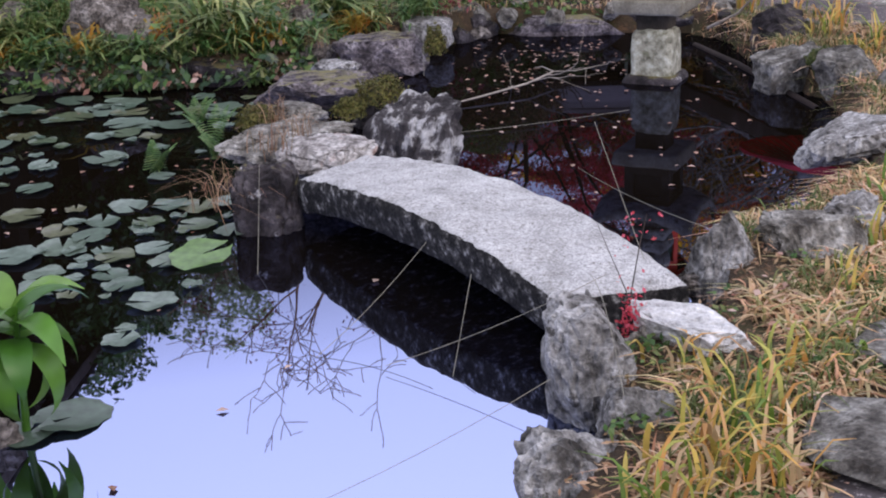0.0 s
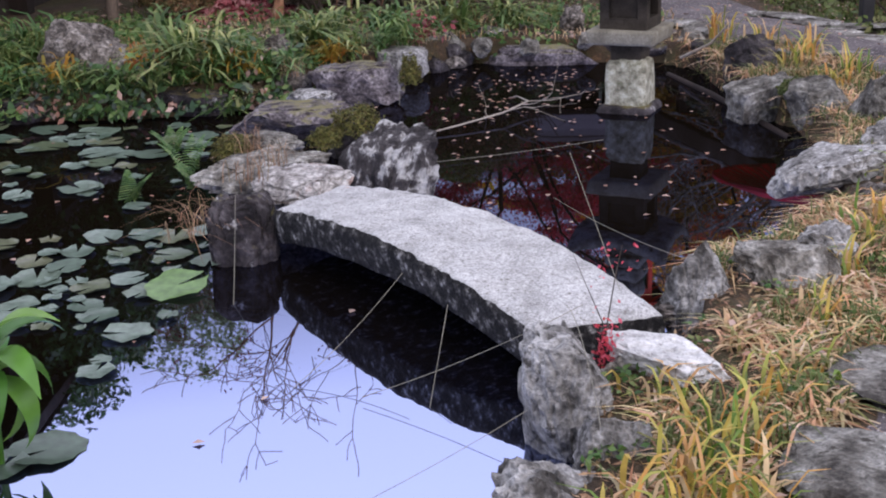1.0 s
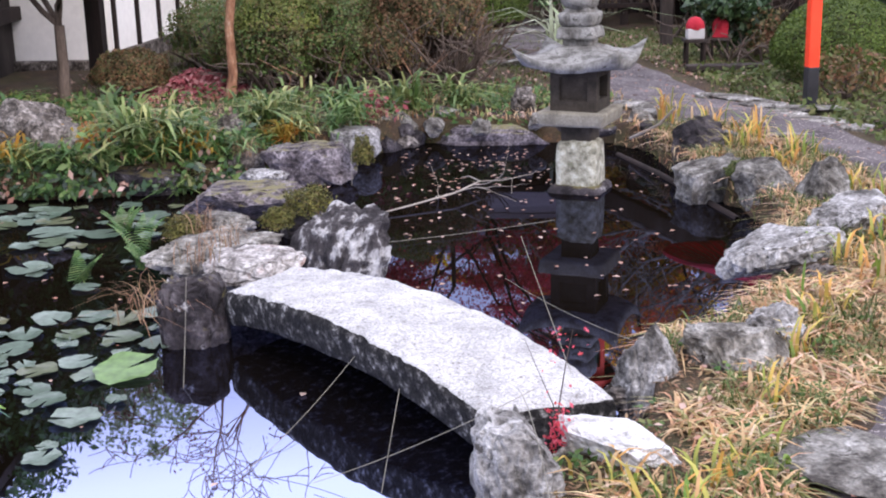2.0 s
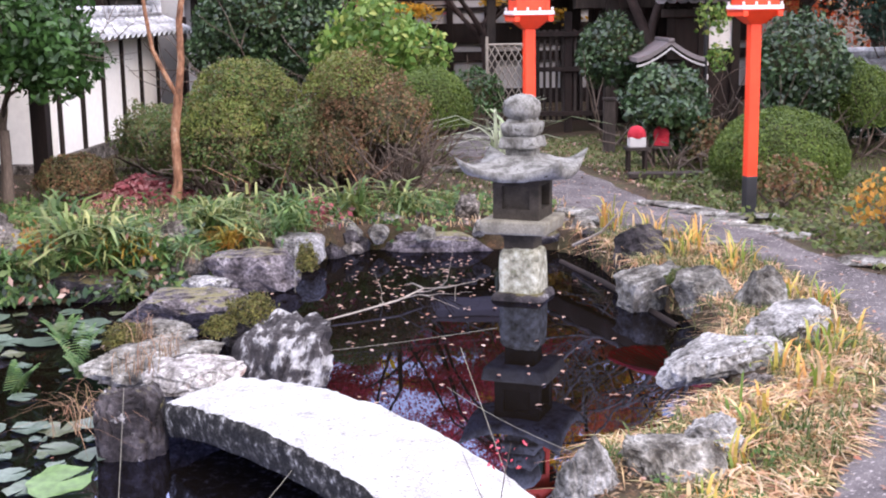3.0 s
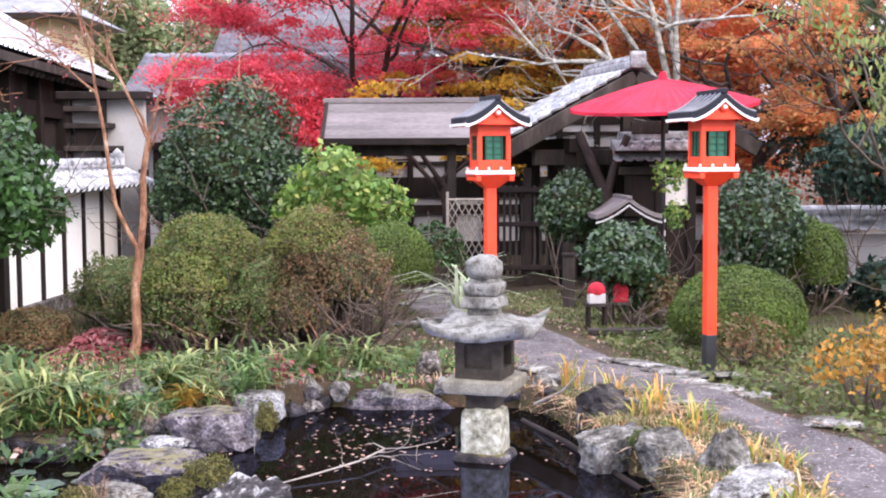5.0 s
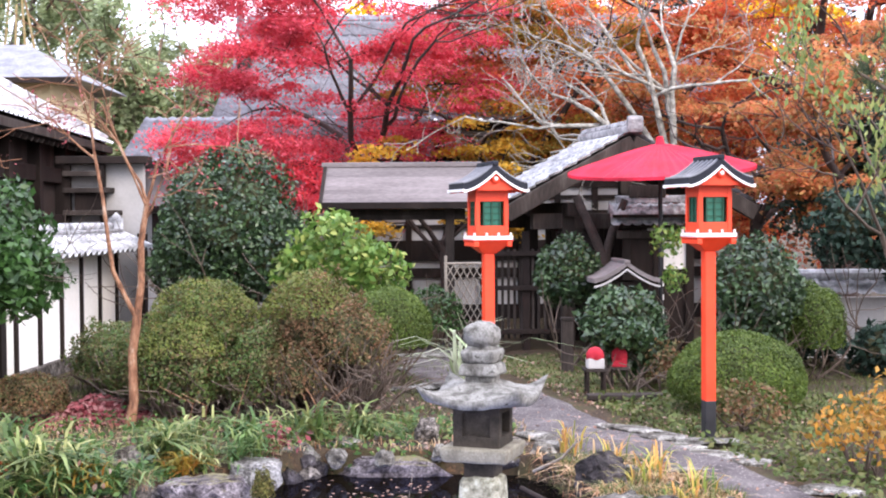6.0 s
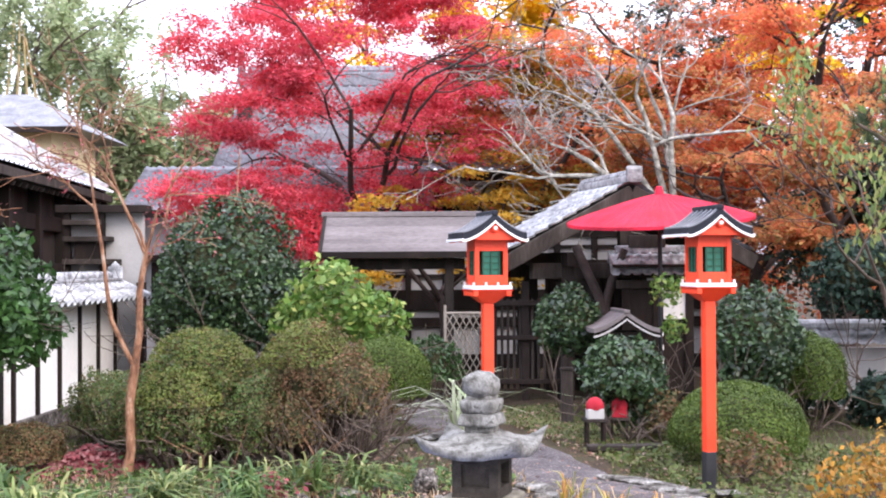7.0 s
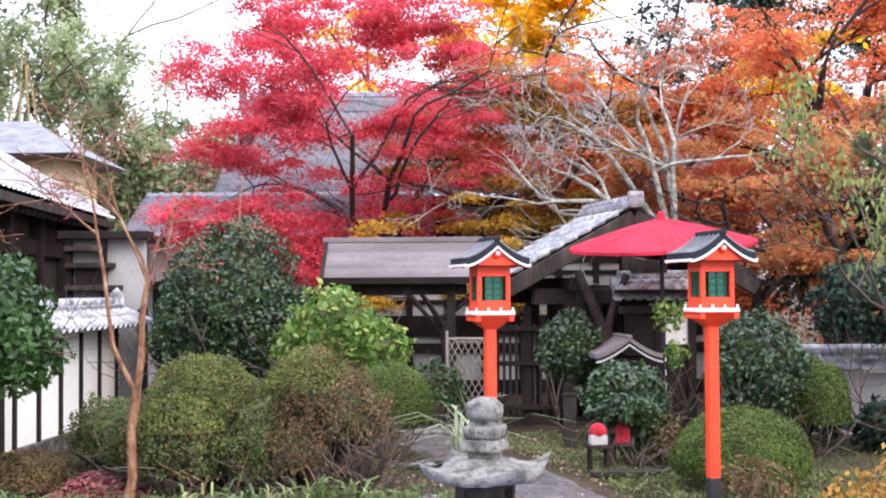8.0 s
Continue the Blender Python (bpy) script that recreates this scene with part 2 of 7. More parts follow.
M["bark"] = mat("bark", [(0.3, (0.07, 0.05, 0.04)), (0.7, (0.17, 0.13, 0.105))], 8, 60, 0.9, 0.8, 0.01, stretch=(1, 1, 0.3))
M["bark_orange"] = mat("bark_orange", [(0.34, (0.07, 0.035, 0.022)), (0.47, (0.22, 0.1, 0.055)), (0.58, (0.32, 0.17, 0.1)), (0.72, (0.46, 0.37, 0.29))], 14, 60, 0.8, 0.8, 0.01, stretch=(1, 1, 0.45))
M["bark_grey"] = mat("bark_grey", [(0.35, (0.1, 0.09, 0.075)), (0.48, (0.26, 0.245, 0.21)), (0.66, (0.48, 0.46, 0.41))], 9, 50, 0.9, 0.6, 0.008)
M["bark_dark"] = mat("bark_dark", [(0.3, (0.025, 0.018, 0.016)), (0.7, (0.07, 0.05, 0.045))], 7, 50, 0.9, 0.6, 0.008)
M["dry_wood"] = mat("dry_wood", [(0.3, (0.2, 0.17, 0.14)), (0.7, (0.38, 0.335, 0.285))], 7, 50, 0.9, 0.4, 0.004)
M["bamboo_pale"] = mat("bamboo_pale", [(0.3, (0.5, 0.36, 0.17)), (0.7, (0.66, 0.52, 0.3))], 5, 50, 0.6, 0.2, 0.003)
M["umbrella_red"] = leaf_mat("umbrella_red", [(0.74, 0.03, 0.07), (0.8, 0.04, 0.09)], 0.6, 0.45, 3.0, single=True)
M["cloth_red"] = mat("cloth_red", [(0.3, (0.28, 0.008, 0.018)), (0.7, (0.5, 0.03, 0.05))], 6, 120, 0.85, 0.4, 0.004)
M["string"] = mat("string", [(0.3, (0.16, 0.15, 0.12)), (0.7, (0.28, 0.26, 0.21))], 10, 80, 0.8, 0.0)
# dark colour of the shrub fillers, standing for shade between the leaves
M["shade_core"] = mat("shade_core", [(0.3, (0.03, 0.03, 0.014)), (0.7, (0.07, 0.065, 0.03))], 14, 60, 1.0, 0.8, 0.03)
M["lily"] = leaf_mat("lily", [(0.05, 0.08, 0.055), (0.08, 0.115, 0.085), (0.12, 0.16, 0.13), (0.06, 0.085, 0.045), (0.1, 0.1, 0.055)], 0.32, 0.05, 3.0, 0.5, single=True)
M["lily_green"] = leaf_mat("lily_green", [(0.06, 0.13, 0.03), (0.1, 0.18, 0.05)], 0.35, 0.15, 3.0, 0.5)
M["azalea"] = leaf_mat("azalea", [(0.035, 0.072, 0.018), (0.07, 0.125, 0.032), (0.125, 0.19, 0.05), (0.17, 0.1, 0.05), (0.09, 0.16, 0.055)], 0.55, 0.3, 3.5, patches=(0.15, 0.095, 0.05))
M["azalea_top"] = leaf_mat("azalea_top", [(0.07, 0.1, 0.02), (0.13, 0.17, 0.035), (0.19, 0.22, 0.05), (0.17, 0.12, 0.05)], 0.55, 0.3, 4.0)
M["azalea_brown"] = leaf_mat("azalea_brown", [(0.05, 0.075, 0.025), (0.14, 0.1, 0.045), (0.24, 0.11, 0.06), (0.09, 0.13, 0.04), (0.32, 0.18, 0.1)], 0.65, 0.3, 4.0, patches=(0.2, 0.1, 0.06))
M["boxball"] = leaf_mat("boxball", [(0.045, 0.08, 0.014), (0.085, 0.135, 0.024), (0.14, 0.19, 0.036)], 0.55, 0.3, 2.5)
M["camellia"] = leaf_mat("camellia", [(0.012, 0.03, 0.014), (0.026, 0.056, 0.024), (0.045, 0.09, 0.032), (0.07, 0.12, 0.045)], 0.38, 0.12, 2.0, 0.5)
M["evergreen"] = leaf_mat("evergreen", [(0.02, 0.055, 0.015), (0.04, 0.1, 0.025), (0.075, 0.17, 0.045)], 0.35, 0.3, 2.0, 0.5)
M["bright_leaf"] = leaf_mat("bright_leaf", [(0.06, 0.14, 0.022), (0.1, 0.2, 0.04), (0.16, 0.27, 0.06), (0.2, 0.3, 0.08), (0.36, 0.38, 0.1)], 0.4, 0.35, 2.0)
M["maple_red"] = leaf_mat("maple_red", [(0.46, 0.03, 0.055), (0.72, 0.075, 0.12), (0.86, 0.17, 0.23), (0.62, 0.08, 0.075), (0.8, 0.12, 0.17)], 0.6, 0.6, 1.4)
M["maple_orange"] = leaf_mat("maple_orange", [(0.5, 0.11, 0.05), (0.76, 0.22, 0.085), (0.78, 0.15, 0.09), (0.62, 0.27, 0.09), (0.8, 0.28, 0.13)], 0.6, 0.6, 1.3)
M["maple_russet"] = leaf_mat("maple_russet", [(0.42, 0.12, 0.06), (0.66, 0.2, 0.08), (0.42, 0.28, 0.09), (0.74, 0.28, 0.13), (0.32, 0.26, 0.1)], 0.6, 0.6, 1.6)
M["maple_gold"] = leaf_mat("maple_gold", [(0.5, 0.27, 0.03), (0.72, 0.42, 0.05), (0.42, 0.3, 0.05), (0.76, 0.46, 0.06)], 0.6, 0.6, 1.2)
M["maple_olive"] = leaf_mat("maple_olive", [(0.3, 0.24, 0.04), (0.44, 0.27, 0.045), (0.56, 0.22, 0.04), (0.26, 0.27, 0.06)], 0.6, 0.6, 1.2)
M["ginkgo"] = leaf_mat("ginkgo", [(0.85, 0.52, 0.02), (0.92, 0.64, 0.04)], 0.6, 0.65, 0.5)
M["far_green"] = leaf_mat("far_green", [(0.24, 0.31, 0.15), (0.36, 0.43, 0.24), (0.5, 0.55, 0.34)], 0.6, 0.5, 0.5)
M["pale_leaf"] = leaf_mat("pale_leaf", [(0.1, 0.16, 0.045), (0.19, 0.26, 0.07), (0.34, 0.36, 0.13), (0.14, 0.2, 0.06)], 0.45, 0.4, 2.0)
M["pine"] = leaf_mat("pine", [(0.02, 0.04, 0.02), (0.045, 0.075, 0.03), (0.08, 0.1, 0.05)], 0.5, 0.15, 3.0)
M["conifer"] = leaf_mat("conifer", [(0.012, 0.03, 0.02), (0.025, 0.05, 0.035), (0.035, 0.07, 0.045)], 0.6, 0.15, 2.0)
M["sasa"] = leaf_mat("sasa", [(0.03, 0.07, 0.02), (0.08, 0.14, 0.035), (0.17, 0.23, 0.07), (0.4, 0.4, 0.16), (0.06, 0.11, 0.03)], 0.5, 0.3, 3.0)
M["herb"] = leaf_mat("herb", [(0.035, 0.09, 0.022), (0.065, 0.14, 0.035), (0.12, 0.2, 0.055), (0.2, 0.22, 0.07)], 0.5, 0.3, 2.5)
M["grass"] = leaf_mat("grass", [(0.05, 0.08, 0.02), (0.09, 0.12, 0.03), (0.16, 0.16, 0.06)], 0.6, 0.3, 3.0)
M["straw"] = leaf_mat("straw", [(0.44, 0.27, 0.14), (0.66, 0.46, 0.24), (0.36, 0.16, 0.08), (0.15, 0.19, 0.05), (0.72, 0.55, 0.32), (0.56, 0.29, 0.17), (0.66, 0.5, 0.36), (0.22, 0.23, 0.07)], 0.65, 0.3, 5.0)
M["iris"] = leaf_mat("iris", [(0.1, 0.19, 0.03), (0.2, 0.28, 0.05), (0.45, 0.42, 0.1), (0.62, 0.42, 0.1), (0.56, 0.26, 0.07), (0.5, 0.34, 0.18), (0.6, 0.45, 0.26)], 0.55, 0.35, 6.0, single=True)
M["gold_leaf"] = leaf_mat("gold_leaf", [(0.36, 0.15, 0.025), (0.48, 0.24, 0.04), (0.3, 0.2, 0.05)], 0.6, 0.35, 3.0)
M["litter"] = leaf_mat("litter", [(0.2, 0.1, 0.07), (0.3, 0.17, 0.12), (0.42, 0.3, 0.25), (0.2, 0.07, 0.04)], 0.7, 0.1, 3.0)
M["litter_red"] = leaf_mat("litter_red", [(0.2, 0.04, 0.045), (0.34, 0.08, 0.09), (0.26, 0.09, 0.09), (0.42, 0.2, 0.19)], 0.8, 0.1, 3.0)
M["debris"] = leaf_mat("debris", [(0.09, 0.05, 0.03), (0.22, 0.12, 0.065), (0.4, 0.26, 0.16), (0.16, 0.12, 0.05), (0.3, 0.15, 0.1)], 0.8, 0.1, 4.0)
M["pale_blade"] = leaf_mat("pale_blade", [(0.24, 0.32, 0.15), (0.46, 0.52, 0.34), (0.62, 0.64, 0.5)], 0.5, 0.3, 4.0, single=True)
M["fern"] = leaf_mat("fern", [(0.04, 0.1, 0.03), (0.09, 0.18, 0.05), (0.17, 0.24, 0.08)], 0.5, 0.3, 4.0)
M["near_leaf"] = leaf_mat("near_leaf", [(0.05, 0.15, 0.02), (0.09, 0.22, 0.03), (0.16, 0.3, 0.05)], 0.35, 0.35, 6.0, 0.4, single=True)

# dark, still pond water
M["water"] = bpy.data.materials.new("water")
M["water"].use_nodes = True
nt = M["water"].node_tree
bsdf = nt.nodes["Principled BSDF"]
bsdf.inputs["Base Color"].default_value = (0.004, 0.0028, 0.0016, 1)
bsdf.inputs["Roughness"].default_value, bsdf.inputs["Specular IOR Level"].default_value = 1.0, 0.0
vec = nt.nodes.new("ShaderNodeTexCoord").outputs["Object"]
gloss = nt.nodes.new("ShaderNodeBsdfGlossy")
gloss.inputs["Roughness"].default_value = 0.012
# the reflected sky's blue is put into the gloss colour
gloss.inputs["Color"].default_value = (0.53, 0.6, 0.93, 1)
nt.links.new(bump(nt, noise_tex(nt, vec, 2.2, 2, 0.5), 0.02, 0.02), gloss.inputs["Normal"])
facing = nt.nodes.new("ShaderNodeLayerWeight")
facing.inputs["Blend"].default_value = 0.5
# Reflection weakens towards grazing angles, unlike real water, to suit the camera's view.
amount = ramp(nt, facing.outputs["Facing"], [(0.42, (0.7, 0.7, 0.7)), (0.58, (0.55, 0.55, 0.55)), (0.68, (0.22, 0.22, 0.22)), (0.82, (0.13, 0.13, 0.13))])
mx = nt.nodes.new("ShaderNodeMixShader")
nt.links.new(amount, mx.inputs[0])
nt.links.new(bsdf.outputs[0], mx.inputs[1])
nt.links.new(gloss.outputs[0], mx.inputs[2])
nt.links.new(mx.outputs[0], nt.nodes["Material Output"].inputs[0])


# ---- building helpers ----
def V(*a):
    return Vector(a)


def box(bm, c, s, m=None, bevel=0.0):
    ret = bmesh.ops.create_cube(bm, size=1.0)
    vs = ret["verts"]
    t = Matrix.Translation(c) @ (m if m else Matrix()) @ Matrix.Diagonal((*s, 1))
    bmesh.ops.transform(bm, matrix=t, verts=vs)
    if bevel:
        edges = list({e for v in vs for e in v.link_edges})
        bmesh.ops.bevel(bm, geom=edges, offset=bevel, segments=2, affect="EDGES", profile=0.6)
    return vs


def rod(bm, a, b, r0, r1=None, seg=8):
    a, b = Vector(a), Vector(b)
    d = b - a
    r = bmesh.ops.create_cone(bm, cap_ends=True, segments=seg, radius1=r0, radius2=r0 if r1 is None else r1, depth=d.length)
    bmesh.ops.transform(bm, matrix=Matrix.Translation((a + b) / 2) @ d.to_track_quat("Z", "Y").to_matrix().to_4x4(), verts=r["verts"])


def mesh_of(name, bm, material, smooth=False):
    me = bpy.data.meshes.new(name)
    bmesh.ops.recalc_face_normals(bm, faces=bm.faces)
    bm.to_mesh(me)
    bm.free()
    me.materials.append(M[material])
    if smooth:
        me.polygons.foreach_set("use_smooth", [True] * len(me.polygons))
    return me


def part(name, bm, material, parent=None, label="", smooth=False):
    """Links a bmesh, or a ready mesh, as one mesh object under a thing or a part."""
    ob = new(name, bm if isinstance(bm, bpy.types.Mesh) else mesh_of(name, bm, material, smooth))
    ob.parent = parent
    return tagged(ob, label)


def thing(name, label, category, m=None, group="", kind=""):
    ob = new(name)
    ob.empty_display_size = 0.1
    if m is not None:
        ob.matrix_world = m
    return tagged(ob, label, category, group, kind)


def raw_mesh(name, verts, faces, material, smooth=False):
    me = bpy.data.meshes.new(name)
    verts, faces = np.asarray(verts, np.float32), np.asarray(faces, np.int32)
    n, k = faces.shape
    me.vertices.add(len(verts))
    me.vertices.foreach_set("co", verts.ravel())
    me.loops.add(n * k)
    me.loops.foreach_set("vertex_index", faces.ravel())
    me.polygons.add(n)
    me.polygons.foreach_set("loop_start", np.arange(0, n * k, k, dtype=np.int32))
    if smooth:
        me.polygons.foreach_set("use_smooth", np.ones(n, bool))
    me.update(calc_edges=True)
    me.validate()
    me.materials.append(M[material])
    return me


def unit(a):
    return a / np.maximum(np.linalg.norm(a, axis=-1, keepdims=True), 1e-9)


def leaves(rng, centres, length, width, normals=None, spread=0.8, droop=0.0, fold=0.15):
    """Verts and quads of one pointed leaf at every centre, leaning about the given normals."""
    n = len(centres)
    nor = unit((np.zeros((n, 3)) if normals is None else normals) + rng.normal(0, spread, (n, 3)))
    along = rng.normal(0, 1, (n, 3))
    along[:, 2] -= droop
    along = unit(along - (along * nor).sum(1, keepdims=True) * nor)
    side = np.cross(nor, along)
    s = rng.uniform(0.65, 1.25, (n, 1))
    L, W = along * s * length / 2, side * s * width / 2
    up = nor * s * width * fold
    v = np.stack([centres - L, centres + W + up, centres + L, centres - W + up], 1).reshape(-1, 3)
    return v, np.arange(n * 4).reshape(n, 4)


def blades(rng, roots, height, width, lean=0.5, out=None):
    """Verts and quads of arching grass blades: two quads and a pointed end."""
    n = len(roots)
    az = rng.uniform(0, 2 * np.pi, n)
    d = np.stack([np.cos(az), np.sin(az), np.zeros(n)], 1)
    if out is not None:
        d = unit(d + out)
    side = np.stack([-d[:, 1], d[:, 0], np.zeros(n)], 1)
    h = (height * rng.uniform(0.5, 1.2, (n, 1)))
    k = lean * rng.uniform(0.3, 1.5, (n, 1))
    w = width * rng.uniform(0.6, 1.2, (n, 1)) / 2
    up = np.array([0, 0, 1.0])
    rows = []
    for f, z, x in ((0, 0, 0), (0.4, 0.45, 0.15), (0.75, 0.75, 0.5), (1, 0.85, 1.0)):
        z = z - k * 0.35 * f * f
        p = roots + up * h * z + d * h * k * x
        ww = w * (1.0, 1.0, 0.75, 0.05)[(0, 0.4, 0.75, 1).index(f)]
        rows += [p - side * ww, p + side * ww]
    v = np.stack(rows, 1).reshape(-1, 3)
    q = np.array([[0, 1, 3, 2], [2, 3, 5, 4], [4, 5, 7, 6]])
    f = (np.arange(n)[:, None, None] * 8 + q).reshape(-1, 4)
    return v, f


def tubes(lines, seg=6):
    """Verts and quads of tapered tubes along polylines of (point, radius)."""
    vs, fs, o = [], [], 0
    for line in lines:
        p = np.array([a for a, _ in line], float)
        r = np.array([b for _, b in line], float)
        t = unit(np.gradient(p, axis=0))
        ref = np.where(np.abs(t[:, 2:3]) > 0.9, np.array([[1.0, 0, 0]]), np.array([[0, 0, 1.0]]))
        a = unit(np.cross(t, ref))
        b = np.cross(t, a)
        ang = np.arange(seg) * 2 * np.pi / seg
        ring = p[:, None] + r[:, None, None] * (np.cos(ang)[None, :, None] * a[:, None] + np.sin(ang)[None, :, None] * b[:, None])
        vs.append(ring.reshape(-1, 3))
        i = np.arange(len(p) - 1)[:, None] * seg
        j = np.arange(seg)[None]
        q = np.stack([i + j, i + (j + 1) % seg, i + seg + (j + 1) % seg, i + seg + j], -1).reshape(-1, 4)
        fs.append(q + o)
        o += len(p) * seg
    return np.concatenate(vs), np.concatenate(fs)


def branch(rng, start, way, length, r, depth, lines, tips, bend=0.25, split=3, up=0.15, shrink=0.68, flat=0.0):
    """A limb that bends, tapers and splits; lines collects the tubes, tips the ends."""
    n = 5
    p, d = np.array(start, float), unit(np.array(way, float))
    line = [(p.copy(), r)]
    for i in range(n):
        d = d + rng.normal(0, bend, 3) * 0.5 + np.array([0, 0, up * 0.4])
        d[2] *= 1 - flat * 0.3
        d = unit(d)
        p = p + d * length / n
        line.append((p.copy(), r * (1 - 0.45 * (i + 1) / n)))
        if depth <= 1 or i >= 2:
            tips.append((p.copy(), d.copy(), depth))
    lines.append(line)
    if depth <= 0:
        return
    for k in range(split):
        i = int(rng.integers(2, n + 1)) if k else n
        q, rr = line[i]
        w = d + rng.normal(0, 0.62, 3)
        w[2] *= 1 - flat
        branch(rng, q, w, length * shrink * rng.uniform(0.8, 1.15), rr * 0.72, depth - 1, lines, tips, bend, split, up, shrink, flat)


def rock_mesh(seed, size, material, cuts=9, rough=0.16, detail=4, flat_top=None, boxy=0.0):
    """A craggy stone: a lumpy ball cut by planes, cracked and roughened, then fitted to its size."""
    rng = np.random.default_rng(seed)
    bm = bmesh.new()
    bmesh.ops.create_icosphere(bm, subdivisions=detail, radius=1.0)
    co = np.array([v.co[:] for v in bm.verts])
    if boxy:
        co = np.sign(co) * np.abs(co) ** (1 - boxy)
    off = rng.uniform(0, 50, 3)
    f = np.array([noise.fractal(Vector(c * 1.2 + off), 1.0, 2.0, 4) for c in co])
    co *= (1 + f * rough * 1.8)[:, None]
    for nv in unit(rng.normal(0, 1, (cuts, 3))):
        h = co @ nv - rng.uniform(0.5, 0.82)
        co -= np.where(h > 0, h * 0.95, 0)[:, None] * nv
    if flat_top:
        h = co[:, 2] - flat_top
        co[:, 2] -= np.where(h > 0, h * 0.9, 0)
    g = np.array([noise.fractal(Vector(c * 5.0 + off), 0.8, 2.1, 4) for c in co])
    tilt = rng.normal(0, 0.5, 2)
    strata = np.array([noise.noise(Vector((c[0] * 1.5, c[1] * 1.5, c[2] * 8 + c[0] * tilt[0] * 5 + c[1] * tilt[1] * 5)) + Vector(off)) for c in co])
    crack = []
    for c in co:
        d = noise.voronoi(Vector(c * 1.9 + off))[0]
        crack.append(max(0.0, 0.10 - (d[1] - d[0])) * 1.1)
    co *= (1 + g * rough * 0.42 + strata * rough * 0.32 - np.array(crack))[:, None]
    lo, hi = co.min(0), co.max(0)
    co = (co - (lo + hi) / 2) / (hi - lo) * np.array(size)
    for v, c in zip(bm.verts, co):
        v.co = c
    return mesh_of("rock", bm, material, False)


ROCKS = []


def rock(c, size, material, seed, label, turn=0, lean=(0, 0), name="rock", group="rocks round the pond", **k):
    if c[1] < 6.8:
        k.setdefault("detail", 5)
    ob = new(name, rock_mesh(seed, size, material, **k))
    ROCKS.append((c[0], c[1], 0.42 * max(size[0], size[1])))
    ob.matrix_world = pose(c[0], c[1], c[2], lean[0], lean[1], turn)
    return tagged(ob, label, "rock", group)


# ---- ground, pond, path ----
GZ = 0.17
POND = np.array([(-0.25, 1.2), (-0.23, 2.4), (-0.12, 2.85), (0.0, 3.15), (0.02, 3.35), (0.0, 3.58), (0.12, 3.75), (0.34, 3.95), (0.38, 4.12), (0.36, 4.4), (0.5, 4.75), (0.85, 5.1), (1.05, 5.5),
                 (1.1, 6.0), (1.28, 6.6), (1.2, 7.3), (0.98, 7.9), (0.88, 8.5), (0.78, 9.2), (0.5, 9.55), (-0.9, 9.62), (-1.2, 9.15), (-1.75, 8.6), (-2.1, 8.1), (-2.8, 7.85),
                 (-4.2, 7.75), (-7.0, 8.0), (-8.0, 5.0), (-7.0, 3.0), (-2.1, 3.35), (-1.75, 3.0), (-1.75, 2.4), (-1.4, 1.2)])


def pond_distance(p):
    """Signed distance to the pond's shore: below zero in the water."""
    a, b = POND, np.roll(POND, -1, 0)
    best, inside = np.full(len(p), 1e9), np.zeros(len(p), bool)
    for s, e in zip(a, b):
        d = e - s
        t = np.clip(((p - s) @ d) / (d @ d), 0, 1)
        best = np.minimum(best, np.hypot(*(p - s - t[:, None] * d).T))
        cross = (s[1] > p[:, 1]) != (e[1] > p[:, 1])
        with np.errstate(divide="ignore", invalid="ignore"):
            inside ^= cross & (p[:, 0] < (e[0] - s[0]) * (p[:, 1] - s[1]) / (e[1] - s[1]) + s[0])
    return np.where(inside, -best, best)


def ground_height(p):
    p = np.atleast_2d(np.asarray(p, float))[:, :2]
    d = pond_distance(p)
    rise = np.clip((d + 0.06) / 0.1, 0, 1)
    rise = rise * rise * (3 - 2 * rise)
    lump = 0.025 * np.sin(p[:, 0] * 2.3 + 1) * np.sin(p[:, 1] * 1.9) + 0.012 * np.sin(p[:, 0] * 7.1) * np.sin(p[:, 1] * 6.3 + 2)
    return -0.5 + rise * (GZ + 0.5 + lump)


def axis(lo, hi, step):
    far = np.geomspace(0.3, 500, 16)
    return np.concatenate([lo - far[::-1], np.arange(lo, hi + step / 2, step), hi + far])


xs, ys = axis(-8.5, 5.5, 0.09), axis(0.3, 12.5, 0.09)
gx, gy = np.meshgrid(xs, ys, indexing="ij")
pts = np.stack([gx.ravel(), gy.ravel()], 1)
gv = np.concatenate([pts, ground_height(pts)[:, None]], 1)
ii, jj = np.meshgrid(np.arange(len(xs) - 1), np.arange(len(ys) - 1), indexing="ij")
base = (ii * len(ys) + jj).ravel()
gf = np.stack([base, base + len(ys), base + len(ys) + 1, base + 1], 1)
ground = new("ground", raw_mesh("ground", gv, gf, "earth", True))
tagged(ground, "brown garden earth with moss and fallen leaves", "ground", kind="structure")

bm = bmesh.new()
vs = [bm.verts.new((x, y, 0)) for x, y in ((-9, 0.5), (2.2, 0.5), (2.2, 10.2), (-9, 10.2))]
bm.faces.new(vs)
water = part("water", bm, "water")
tagged(water, "still dark pond water mirroring sky and trees", "water", kind="structure")


